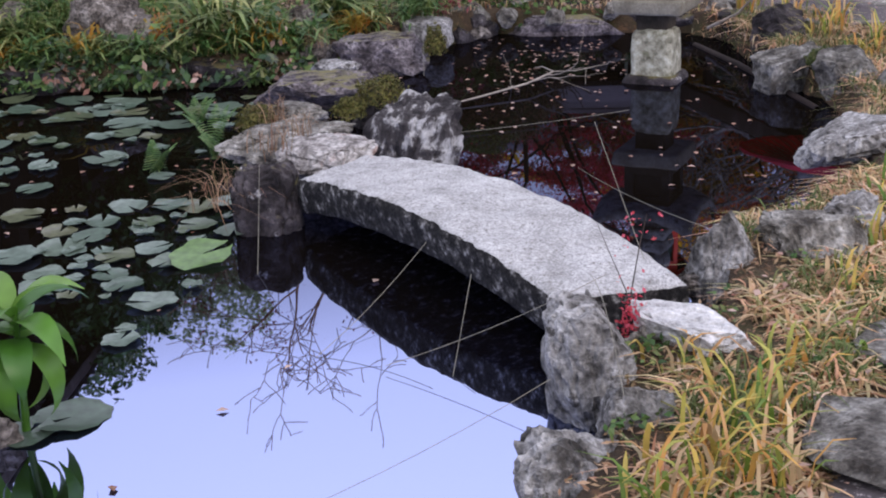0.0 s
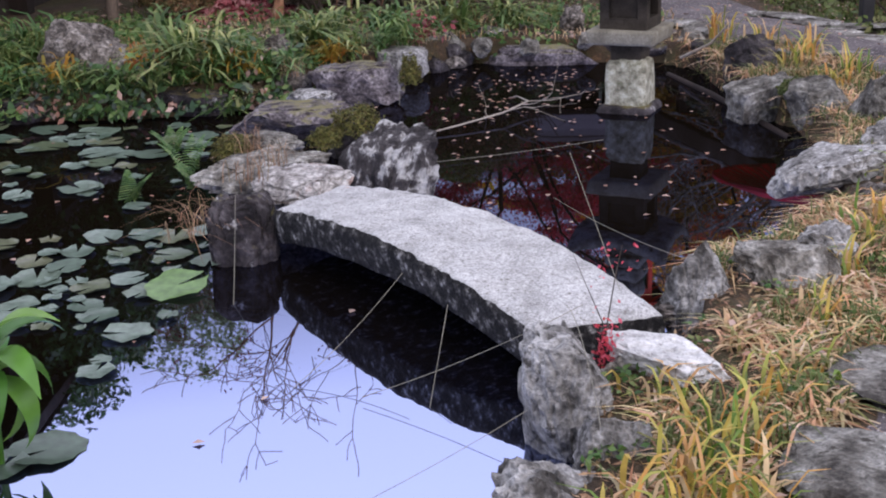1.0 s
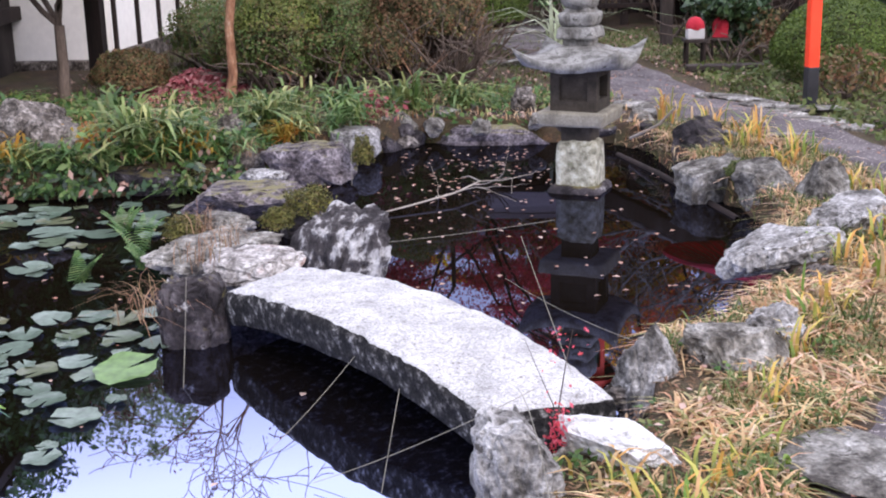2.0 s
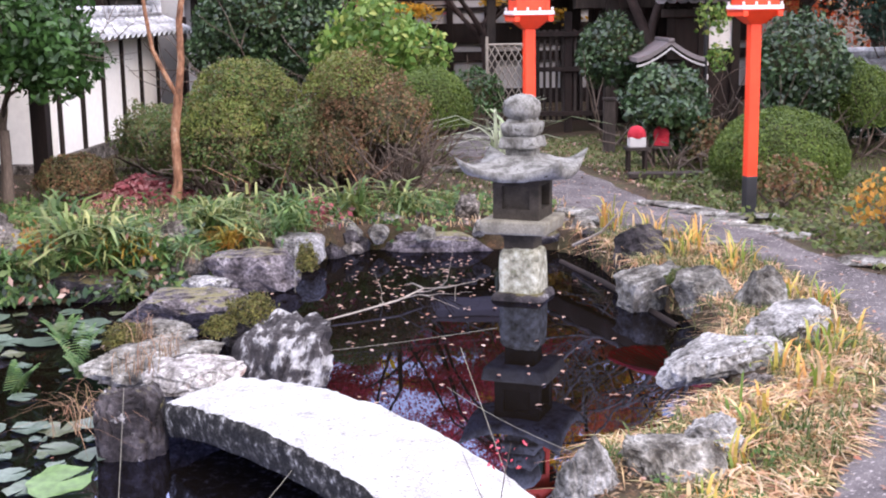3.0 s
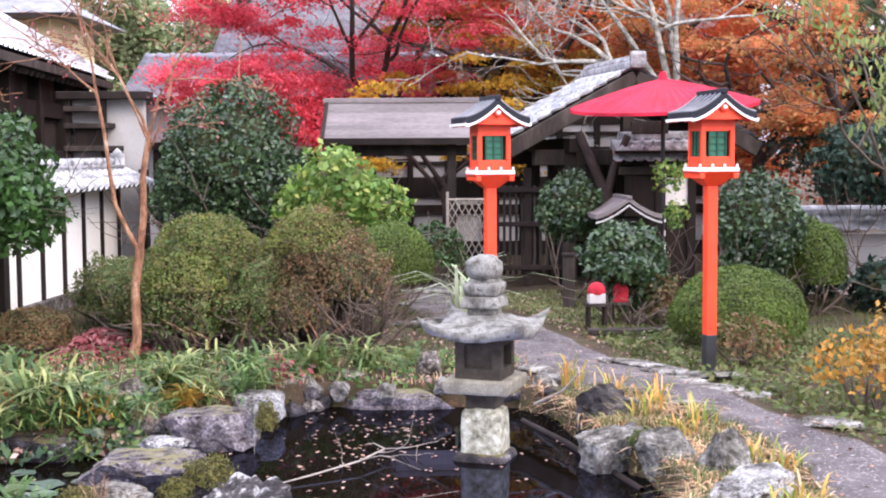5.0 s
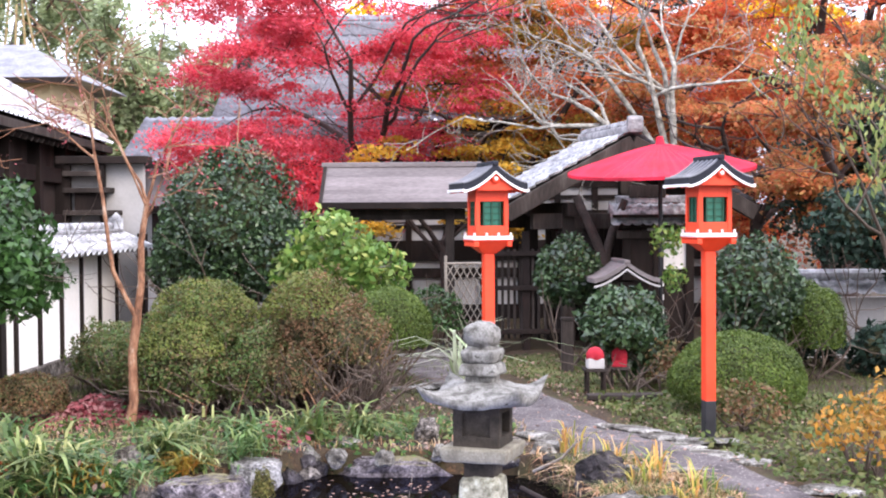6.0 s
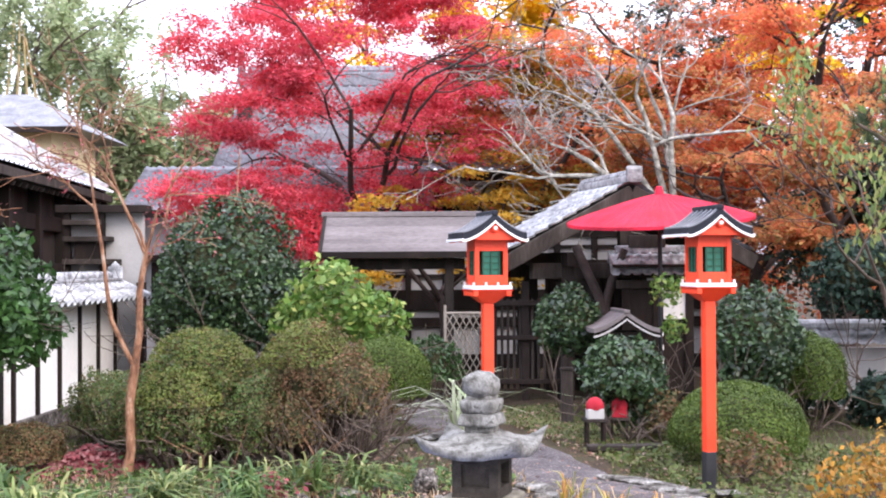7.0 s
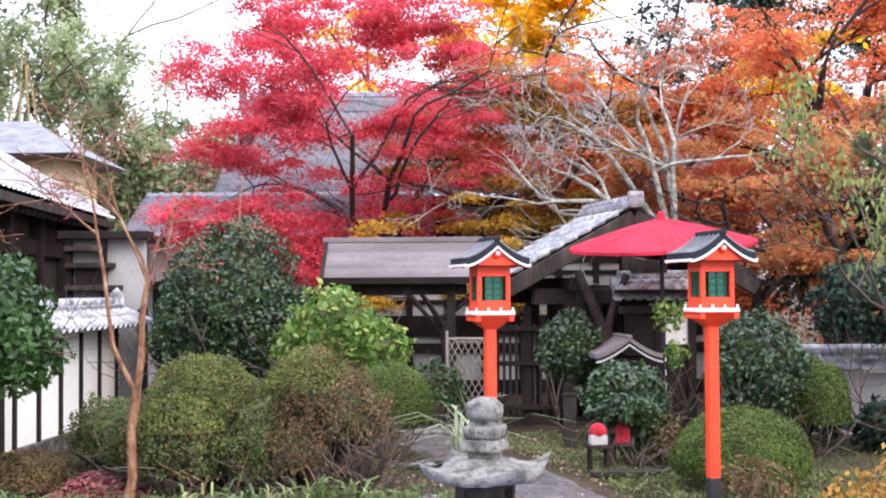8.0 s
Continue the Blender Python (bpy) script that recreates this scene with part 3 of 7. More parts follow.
def strip(name, left, right, z, material, label, jitter, seed, sub=6, cat="path"):
    """A ragged-edged sheet between two lines of points, laid on the ground."""
    rng = np.random.default_rng(seed)

    def dense(a):
        a = np.array(a, float)
        s = np.linspace(0, len(a) - 1, (len(a) - 1) * sub + 1)
        i = np.clip(s.astype(int), 0, len(a) - 2)
        f = (s - i)[:, None]
        p0, p1, p2, p3 = a[np.maximum(i - 1, 0)], a[i], a[i + 1], a[np.minimum(i + 2, len(a) - 1)]
        return 0.5 * (2 * p1 + (p2 - p0) * f + (2 * p0 - 5 * p1 + 4 * p2 - p3) * f**2 + (3 * p1 - p0 - 3 * p2 + p3) * f**3)

    lft, rgt = dense(left), dense(right)
    lft += rng.normal(0, jitter, lft.shape)
    rgt += rng.normal(0, jitter, rgt.shape)
    k = 9
    rows = [lft * (1 - u) + rgt * u for u in np.linspace(0, 1, k)]
    v = np.stack(rows, 1).reshape(-1, 2)
    h = ground_height(v) + z
    n = len(lft)
    e = np.arange(n * k) % k
    h -= np.where((e == 0) | (e == k - 1), z + 0.015, 0)
    i, j = np.meshgrid(np.arange(n - 1), np.arange(k - 1), indexing="ij")
    b = (i * k + j).ravel()
    ob = new(name, raw_mesh(name, np.concatenate([v, h[:, None]], 1), np.stack([b, b + k, b + k + 1, b + 1], 1), material, True))
    return tagged(ob, label, cat, kind="structure")


strip("path", [(0.25, -3), (0.3, 1.0), (0.42, 2.6), (0.62, 3.2), (0.88, 3.75), (1.2, 4.4), (1.6, 5.2), (1.84, 5.8), (1.93, 6.5), (1.96, 7.3), (1.84, 8.0), (1.6, 8.75), (1.2, 9.3), (0.88, 9.7), (0.6, 10.4), (0.5, 11.4), (0.15, 12.6), (-0.35, 13.9), (-0.5, 15.4), (-0.3, 17.2)],
      [(2.6, -3), (2.6, 1.0), (2.6, 2.6), (2.65, 3.2), (2.7, 3.75), (2.8, 4.4), (2.85, 5.2), (2.8, 5.8), (2.7, 6.5), (2.52, 7.3), (2.3, 8.2), (2.06, 8.9), (1.85, 9.6), (1.72, 10.2), (1.45, 11.0), (1.2, 11.8), (0.95, 12.9), (0.45, 14.1), (0.15, 15.4), (0.3, 17.2)],
      0.03, "gravel", "grey gravel garden path with scattered fallen leaves", 0.02, 5)
strip("lawn", [(1.3, 12.0), (1.0, 13.2), (0.6, 14.4), (0.4, 15.8)], [(3.6, 12.0), (3.7, 13.2), (3.6, 14.4), (3.4, 15.8)], 0.015, "lawn", "mossy yellow-green grass beside the path", 0.03, 6, cat="lawn")


# ---- flat stones along the path ----
def paving_stone(c, size, turn, seed, label="flat grey stepping stone set in the path edge"):
    return rock((c[0], c[1], GZ + 0.015), (size[0], size[1], 0.07), "rock_pale", seed, label, turn, name="stepping_stone", group="flat stones along the path", flat_top=0.5, detail=3)


for i, (c, s, a) in enumerate([((1.62, 8.75), (0.5, 0.34), 10), ((1.95, 9.25), (0.62, 0.4), -30), ((1.55, 10.35), (0.75, 0.24), -38), ((1.72, 10.0), (0.4, 0.22), -30),
                               ((0.66, 10.25), (0.7, 0.2), -52), ((0.86, 9.8), (0.4, 0.2), -50), ((0.1, 13.1), (0.7, 0.3), 10), ((-0.15, 14.6), (0.8, 0.35), 5),
                               ((-0.25, 15.8), (0.8, 0.4), 0), ((2.1, 9.0), (0.4, 0.3), 30), ((2.45, 8.1), (0.5, 0.25), -50), ((0.92, 3.5), (0.45, 0.5), 20), ((0.66, 3.02), (0.42, 0.46), 50), ((-0.3, 12.9), (0.5, 0.22), 5), ((2.06, 9.8), (0.6, 0.4), 5), ((1.75, 9.55), (0.45, 0.3), -10)]):
    paving_stone(c, s, a, 300 + i)


# ---- tiled roofs ----
def tile_mesh(width, length):
    """One curved roof tile: a wave across, thickened, its lower end rounded over."""
    n = 7
    vs, fs = [], []
    for iy, y in enumerate((0, length)):
        for iz in (0, 1):
            for i in range(n):
                u = i / (n - 1)
                x = (u - 0.5) * width
                z = 0.03 * math.cos(u * 2 * math.pi) + 0.012 * (1 - iy) + (-0.014 if iz else 0)
                vs.append((x, -y, z if iy == 0 else z + 0.012))
    def idx(iy, iz, i):
        return iy * 2 * n + iz * n + i
    for i in range(n - 1):
        fs += [(idx(0, 0, i), idx(0, 0, i + 1), idx(1, 0, i + 1), idx(1, 0, i)), (idx(0, 1, i), idx(1, 1, i), idx(1, 1, i + 1), idx(0, 1, i + 1)),
               (idx(1, 0, i), idx(1, 0, i + 1), idx(1, 1, i + 1), idx(1, 1, i))]
    return raw_mesh("tile", vs, fs, "tile", True)


def joined_tiles(name, along, down, columns, courses, material, origin, parent, label="", amp=0.03):
    """A tiled slope as one corrugated sheet with stepped courses. along, down: its two edges."""
    along, down, o = Vector(along), Vector(down), Vector(origin)
    nrm = along.cross(down).normalized()
    if nrm.z < 0:
        nrm = -nrm
    vs, fs = [], []
    nx = columns * 4 + 1
    ny = courses * 2
    for j in range(ny):
        f = (j // 2 + (j % 2)) / courses
        lift = 0.022 if j % 2 else 0.0
        for i in range(nx):
            u = i / (nx - 1)
            w = max(0, math.cos(i * math.pi / 2)) * amp
            vs.append(o + along * u + down * f + nrm * (w + lift))
    for j in range(ny - 1):
        for i in range(nx - 1):
            a = j * nx + i
            fs.append((a, a + 1, a + nx + 1, a + nx))
    return part(name, raw_mesh(name, vs, fs, material, True), material, parent, label)


# ---- the garden wall with its little tiled roof ----
WALL_A, WALL_B = V(-4.5, 13.3, 0), V(-4.28, 16.8, 0)
wd = WALL_B - WALL_A
wl = wd.length
wm = Matrix.Translation(WALL_A) @ pose(0, 0, 0, 0, 0, math.degrees(math.atan2(wd.y, wd.x)))
garden_wall = thing("garden_wall", "white plastered garden wall with dark posts and grey tiled coping", "wall", wm, kind="structure")
bm = bmesh.new()
box(bm, (wl / 2, 0, 0.88), (wl, 0.16, 1.3), bevel=0.004)
part("plaster_panel", bm, "plaster", garden_wall)
bm = bmesh.new()
box(bm, (wl / 2, 0, 0.15), (wl, 0.3, 0.34), bevel=0.02)
part("stone_footing", bm, "rock_brown", garden_wall)
for i in range(6):
    bm = bmesh.new()
    box(bm, (0.06 + i * 0.66, -0.085, 0.86), (0.075, 0.05, 1.34), bevel=0.006)
    part("post", bm, "timber", garden_wall)
bm = bmesh.new()
box(bm, (wl / 2, -0.02, 1.50), (wl + 0.2, 0.26, 0.07), bevel=0.006)
part("top_beam", bm, "timber", garden_wall)
tm = tile_mesh(0.205, 0.27)
for side in (-1, 1):
    for c in range(int((wl + 0.3) / 0.19)):
        for k in range(2):
            t = part("tile", tm, "tile", garden_wall)
            x = -0.12 + c * 0.19 + 0.1
            y = side * (0.05 + k * 0.20)
            z = 1.71 - k * 0.09
            t.matrix_local = Matrix.Translation((x, y, z)) @ (pose(0, 0, 0, 24, 0, 0) if side < 0 else pose(0, 0, 0, -24, 0, 180))
for k, (w, h, z) in enumerate(((0.26, 0.05, 1.70), (0.22, 0.04, 1.75))):
    bm = bmesh.new()
    box(bm, (wl / 2, 0, z), (wl + 0.24, w, h), bevel=0.012)
    part("ridge_course", bm, "tile", garden_wall)
bm = bmesh.new()
for c in range(int(wl / 0.22) + 1):
    rod(bm, (-0.1 + c * 0.22, 0, 1.80), (0.115 + c * 0.22, 0, 1.80), 0.058, 0.052, 10)
part("ridge_roll", bm, "tile", garden_wall, smooth=True)
for x in (-0.14, wl + 0.14):
    bm = bmesh.new()
    box(bm, (x, 0, 1.80), (0.05, 0.2, 0.24), bevel=0.03)
    box(bm, (x, 0, 1.92), (0.045, 0.09, 0.1), pose(0, 0, 0, 45, 0, 0), bevel=0.015)
    part("ridge_end_tile", bm, "tile", garden_wall)

# the wall's return, facing the pond
wall_return = thing("wall_return", "white plastered wall end behind the evergreen tree", "wall", pose(-6.2, 13.2, 0), kind="structure")
bm = bmesh.new()
box(bm, (0, 0, 0.88), (3.36, 0.16, 1.3), bevel=0.004)
part("plaster_panel", bm, "plaster", wall_return)
bm = bmesh.new()
box(bm, (0, -0.02, 0.13), (3.4, 0.3, 0.26), bevel=0.02)
part("stone_footing", bm, "rock_brown", wall_return)
bm = bmesh.new()
box(bm, (0, -0.02, 1.56), (3.5, 0.3, 0.08), bevel=0.006)
part("top_beam", bm, "timber", wall_return)

# wing that closes the wall's end
wing = thing("wing_wall", "white plaster wing with dark timber brackets behind the garden wall", "wall", pose(-4.5, 17.4, 0), kind="structure")
bm = bmesh.new()
box(bm, (0, 0, 1.4), (1.0, 0.14, 2.5))
# white wall, its shade painted in with the grey plaster
part("plaster_panel", bm, "plaster_grey", wing)
bm = bmesh.new()
box(bm, (0, -0.12, 2.68), (1.2, 0.4, 0.1), bevel=0.01)
part("top_beam", bm, "timber", wing)
bm = bmesh.new()
box(bm, (0.47, -0.02, 0.9), (0.1, 0.18, 1.6), bevel=0.008)
part("post", bm, "timber", wing)
for z, w in ((2.5, 0.5), (2.28, 0.62), (1.98, 0.72)):
    bm = bmesh.new()
    box(bm, (-0.5 + w / 2, -0.2, z), (w, 0.3, 0.07), bevel=0.01)
    part("bracket_shelf", bm, "timber_grey", wing)
bm = bmesh.new()
box(bm, (-0.2, -0.16, 2.13), (0.34, 0.2, 0.26), bevel=0.01)
part("lattice_box", bm, "timber", wing)
for x in (-0.46, 0.0):
    bm = bmesh.new()
    box(bm, (x, -0.22, 2.2), (0.07, 0.1, 0.9), bevel=0.008)
    part("strut", bm, "timber", wing)


# ---- main house beside the wall: eave, tiled slope, timber front ----
HA, HB = V(-4.55, 8.0, 0), V(-5.66, 22.2, 0)
hd = HB - HA
hl = hd.length
hm = Matrix.Translation(HA) @ pose(0, 0, 0, 0, 0, math.degrees(math.atan2(hd.y, hd.x)))
house = thing("main_house", "temple house with weathered tile roof and dark timber porch", "house", hm)
joined_tiles("roof", (hl, 0, 0), (0, -3.6, -2.05), 62, 14, "tile", (0, 3.6, 5.2), house, amp=0.035)
bm = bmesh.new()
box(bm, (hl / 2, 0.04, 3.06), (hl, 0.1, 0.12), bevel=0.01)
part("eave_board", bm, "timber_grey", house)
bm = bmesh.new()
box(bm, (hl / 2, 1.6, 3.80), (hl - 0.1, 3.3, 0.06), pose(0, 0, 0, 29.7, 0, 0))
part("soffit", bm, "timber", house)
for i in range(46):
    bm = bmesh.new()
    box(bm, (0.2 + i * (hl - 0.4) / 45, 0.45, 3.17), (0.055, 0.9, 0.07), pose(0, 0, 0, 29.7, 0, 0))
    part("rafter", bm, "timber_grey", house)
bm = bmesh.new()
box(bm, (hl - 0.3, 1.7, 3.95), (0.12, 3.7, 0.24), pose(0, 0, 0, 29.7, 0, 0), bevel=0.02)
part("barge_board", bm, "timber_grey", house)
for k in range(9):
    bm = bmesh.new()
    rod(bm, (hl - 0.05, 0.1 + k * 0.4, 3.22 + k * 0.228), (hl - 0.05, 0.5 + k * 0.4, 3.45 + k * 0.228), 0.10, 0.085, 10)
    part("verge_tile", bm, "tile", house, smooth=True)
bm = bmesh.new()
box(bm, (hl - 0.1, 3.4, 5.36), (0.12, 0.5, 0.5), bevel=0.08)
box(bm, (hl - 0.1, 3.4, 5.66), (0.1, 0.2, 0.25), pose(0, 0, 0, 45, 0, 0), bevel=0.04)
part("ridge_end_tile", bm, "tile", house)
bm = bmesh.new()
box(bm, (hl / 2, 0.52, 1.6), (hl - 0.4, 0.12, 3.2))
part("wall", bm, "timber_grey", house)
for i in range(9):
    bm = bmesh.new()
    box(bm, (0.3 + i * (hl - 0.9) / 8, 0.39, 1.6), (0.2, 0.2, 3.2), bevel=0.01)
    part("pillar", bm, "timber", house)
for z, h in ((0.75, 0.14), (1.9, 0.12), (2.55, 0.22)):
    bm = bmesh.new()
    box(bm, (hl / 2, 0.41, z), (hl - 0.5, 0.12, h), bevel=0.01)
    part("cross_beam", bm, "timber", house)
for i in (5, 6, 7):
    bm = bmesh.new()
    box(bm, (0.3 + (i + 0.5) * (hl - 0.9) / 8, 0.42, 1.35), (1.3, 0.06, 1.0))
    for k in range(7):
        box(bm, (0.3 + (i + 0.5) * (hl - 0.9) / 8 - 0.6 + k * 0.2, 0.37, 1.35), (0.035, 0.04, 1.0))
    part("lattice_window", bm, "timber", house)
bm = bmesh.new()
for k in range(5):
    a, b = 0.55 + k * 0.12, 0.0
    box(bm, (hl - 0.9 - 0.1 * k, -0.1 + 0.24 * k, 2.68 + 0.05 * k), (0.14, 0.28, 0.2), pose(0, 0, 0, 12 + 3 * k, 0, 0), bevel=0.03)
part("bracket_beam", bm, "timber_grey", house)

# white gable wall of the rear wing with its small grey roof
rear = thing("rear_wing", "white plastered rear wing with low grey roof", "house", pose(-5.3, 24.0, 0))
bm = bmesh.new()
box(bm, (1.9, 0, 1.5), (4.6, 0.2, 3.0))
# grey plaster again imitates a white wall lying in shade
part("wall", bm, "plaster_grey", rear)
for x in (-0.3, 1.4, 2.9, 4.15):
    bm = bmesh.new()
    box(bm, (x, -0.12, 1.5), (0.16, 0.08, 3.0), bevel=0.008)
    part("post", bm, "timber", rear)
joined_tiles("roof", (5.6, 0, 0), (0, -2.2, -0.95), 22, 8, "tile_far", (-0.5, 1.4, 3.85), rear)
bm = bmesh.new()
box(bm, (2.3, -0.75, 2.84), (5.6, 0.1, 0.12), bevel=0.01)
part("eave_board", bm, "timber", rear)
bm = bmesh.new()
box(bm, (0.35, -0.4, 2.05), (1.1, 0.7, 0.12), bevel=0.02)
for k in range(3):
    box(bm, (0.1 + k * 0.25, -0.4, 1.55), (0.12, 0.5, 0.85), bevel=0.01)
part("window_box", bm, "timber", rear)


# ---- the great hall behind the maple ----
hall = thing("great_hall", "large hall with grey tiled roof and dark eave behind the maple", "house", pose(0, 27.0, 0))
joined_tiles("roof", (11.5, 0, 0), (0, -4.6, -2.35), 52, 16, "tile_far", (-4.55, 3.0, 6.1), hall, amp=0.04)
bm = bmesh.new()
box(bm, (1.2, 3.0, 6.2), (11.6, 0.4, 0.34), bevel=0.05)
for k in range(26):
    rod(bm, (-4.5 + k * 0.44, 3.0, 6.42), (-4.08 + k * 0.44, 3.0, 6.42), 0.13, 0.12, 8)
part("ridge", bm, "tile_far", hall)
bm = bmesh.new()
box(bm, (-4.65, 3.0, 6.35), (0.14, 0.5, 0.6), bevel=0.08)
box(bm, (-4.65, 3.0, 6.72), (0.12, 0.25, 0.2), bevel=0.05)
part("ridge_end_tile", bm, "tile_far", hall)
bm = bmesh.new()
box(bm, (1.2, -1.55, 3.66), (11.5, 0.16, 0.22), bevel=0.02)
part("eave_board", bm, "timber", hall)
bm = bmesh.new()
box(bm, (1.2, -0.2, 1.9), (10.4, 0.2, 3.8))
part("wall", bm, "plaster_grey", hall)
for i in range(9):
    bm = bmesh.new()
    box(bm, (-3.9 + i * 1.28, -0.34, 1.85), (0.22, 0.2, 3.7), bevel=0.01)
    part("pillar", bm, "timber", hall)
for z in (0.7, 2.0, 3.1):
    bm = bmesh.new()
    box(bm, (1.2, -0.33, z), (10.4, 0.14, 0.2), bevel=0.01)
    part("cross_beam", bm, "timber", hall)
bm = bmesh.new()
box(bm, (-4.2, 1.5, 4.6), (0.1, 3.4, 1.8), pose(0, 0, 0, 0, 0, 0))
part("gable_panel", bm, "timber_grey", hall)

# ---- ochre house beyond the main roof ----
ochre = thing("ochre_house", "distant ochre-walled house with grey hipped roof", "house", pose(-12.3, 34.0, -0.45))
bm = bmesh.new()
box(bm, (0.6, 0, 2.9), (4.0, 4.0, 5.8))
part("wall", bm, "plaster_ochre", ochre)
bm = bmesh.new()
vs = [bm.verts.new(p) for p in ((-2.4, -2.7, 5.75), (3.4, -2.7, 5.75), (3.4, 2.7, 5.75), (-2.4, 2.7, 5.75), (0.0, 0, 6.9), (1.4, 0, 6.9))]
for f in ((0, 1, 5, 4), (1, 2, 5), (2, 3, 4, 5), (3, 0, 4), (3, 2, 1, 0)):
    bm.faces.new([vs[i] for i in f])
bmesh.ops.bevel(bm, geom=list(bm.edges), offset=0.04, segments=1, affect="EDGES")
part("roof", bm, "tile_far", ochre)
bm = bmesh.new()
box(bm, (0.5, -2.7, 5.68), (5.8, 0.1, 0.14), bevel=0.01)
part("eave_board", bm, "timber", ochre)
for x in (-0.8, 1.0):
    w = thing("window", "", "")
    w.parent = ochre
    bm = bmesh.new()
    box(bm, (x, -2.03, 4.75), (1.1, 0.08, 0.9), bevel=0.01)
    part("frame", bm, "timber", w)
    bm = bmesh.new()
    for k in range(6):
        box(bm, (x - 0.42 + k * 0.17, -2.09, 4.75), (0.03, 0.04, 0.8))
    part("lattice", bm, "timber_grey", w)


# ---- roofed shelter with shingle courses ----
SH = 18.0
shelter = thing("roofed_shelter", "open timber shelter under a weathered brown shingle roof", "shelter", pose(-0.55, SH, 0))
bmw = 2.14
for k in range(9):
    bm = bmesh.new()
    u = k / 8
    box(bm, (0, -0.78 + u * 0.74, 2.10 + u * 0.48), (bmw, 0.13, 0.028), pose(0, 0, 0, 33, 0, 0), bevel=0.004)
    part("shingle_course", bm, "shingle", shelter)
bm = bmesh.new()
box(bm, (0, 0.42, 2.33), (bmw - 0.02, 1.0, 0.04), pose(0, 0, 0, -33, 0, 0))
part("rear_slope", bm, "shingle", shelter)
bm = bmesh.new()
box(bm, (0, -0.4, 2.31), (bmw - 0.06, 0.96, 0.03), pose(0, 0, 0, 33, 0, 0))
part("roof_boarding", bm, "timber", shelter)
bm = bmesh.new()
box(bm, (0, 0, 2.62), (bmw + 0.08, 0.16, 0.07), bevel=0.01)
part("ridge_board", bm, "shingle", shelter)
bm = bmesh.new()
box(bm, (0, -0.85, 2.05), (bmw + 0.04, 0.05, 0.09), bevel=0.006)
part("eave_board", bm, "timber", shelter)
for x in (-1.06, 1.06):
    for s in (-1, 1):
        bm = bmesh.new()
        box(bm, (x, s * 0.42, 2.30), (0.05, 1.06, 0.13), pose(0, 0, 0, -33 * s, 0, 0), bevel=0.006)
        part("barge_board", bm, "timber", shelter)
for x in (-0.83, 0.66):
    for y in (-0.55, 0.55):
        bm = bmesh.new()
        box(bm, (x, y, 1.05), (0.12, 0.12, 2.1), bevel=0.01)
        part("post", bm, "timber_grey", shelter)
for y in (-0.55, 0.55):
    bm = bmesh.new()
    box(bm, (-0.08, y, 1.93), (1.9, 0.11, 0.15), bevel=0.01)
    part("beam", bm, "timber_grey", shelter)
for x in (-0.83, 0.66):
    bm = bmesh.new()
    box(bm, (x, 0, 2.0), (0.11, 1.3, 0.13), bevel=0.01)
    part("tie_beam", bm, "timber_grey", shelter)


# ---- timber front of the hall behind the shelter and gate ----
front = thing("timber_front", "dark timber-framed wall with white plaster bands", "wall", pose(-1.2, 21.5, 0), kind="structure")
bm = bmesh.new()
box(bm, (2.4, 0.1, 1.25), (6.2, 0.12, 2.5))
part("plaster_panel", bm, "plaster_grey", front)
for x in [-0.6 + 0.62 * i for i in range(11)]:
    bm = bmesh.new()
    box(bm, (x, 0, 1.25), (0.1, 0.1, 2.5), bevel=0.008)
    part("post", bm, "timber", front)
for z, h in ((0.22, 0.4), (0.95, 0.16), (1.32, 0.34), (1.72, 0.06), (1.95, 0.06), (2.2, 0.06), (2.42, 0.12)):
    bm = bmesh.new()
    box(bm, (2.4, 0.015, z), (6.2, 0.09, h), bevel=0.006)
    part("rail", bm, "timber", front)


# ---- gate with a steep tiled gable roof ----
gate = thing("roofed_gate", "old timber gate under a steep tiled gable roof", "gate", pose(2.2, 17.6, -0.27, 0, 0, 11))
joined_tiles("roof", (0, -2.0, 0), (-1.62, 0, -0.88), 12, 9, "tile", (0.0, 0.8, 3.22), gate, "weathered grey tile slope")
joined_tiles("roof_far_slope", (0, -2.0, 0), (1.62, 0, -0.88), 12, 9, "tile", (0.0, 0.8, 3.22), gate)
bm = bmesh.new()
for s in (-1, 1):
    box(bm, (s * 0.8, -0.2, 2.71), (1.8, 1.9, 0.05), pose(0, 0, 0, 0, s * 28.5, 0))
part("roof_boarding", bm, "timber", gate)
for s in (-1, 1):
    bm = bmesh.new()
    box(bm, (s * 0.83, -1.2, 2.64), (1.9, 0.09, 0.2), pose(0, 0, 0, 0, s * 28.5, 0), bevel=0.015)
    part("barge_board", bm, "timber_grey", gate)
bm = bmesh.new()
box(bm, (0, -0.2, 3.26), (0.2, 2.1, 0.1), bevel=0.03)
for k in range(9):
    rod(bm, (0, -1.25 + k * 0.235, 3.33), (0, -1.03 + k * 0.235, 3.33), 0.06, 0.055, 8)
part("ridge", bm, "tile", gate)
bm = bmesh.new()
box(bm, (0, -1.3, 3.32), (0.22, 0.08, 0.22), bevel=0.05)
part("ridge_end_tile", bm, "tile", gate)
for x in (-0.78, 0.78):
    for y in (-0.9, 0.9):
        bm = bmesh.new()
        box(bm, (x, y, 1.15), (0.17, 0.17, 2.3), bevel=0.012)
        part("post", bm, "timber_grey", gate)
    bm = bmesh.new()
    box(bm, (x, 0, 2.25), (0.15, 2.4, 0.18), bevel=0.012)
    part("side_beam", bm, "timber", gate)
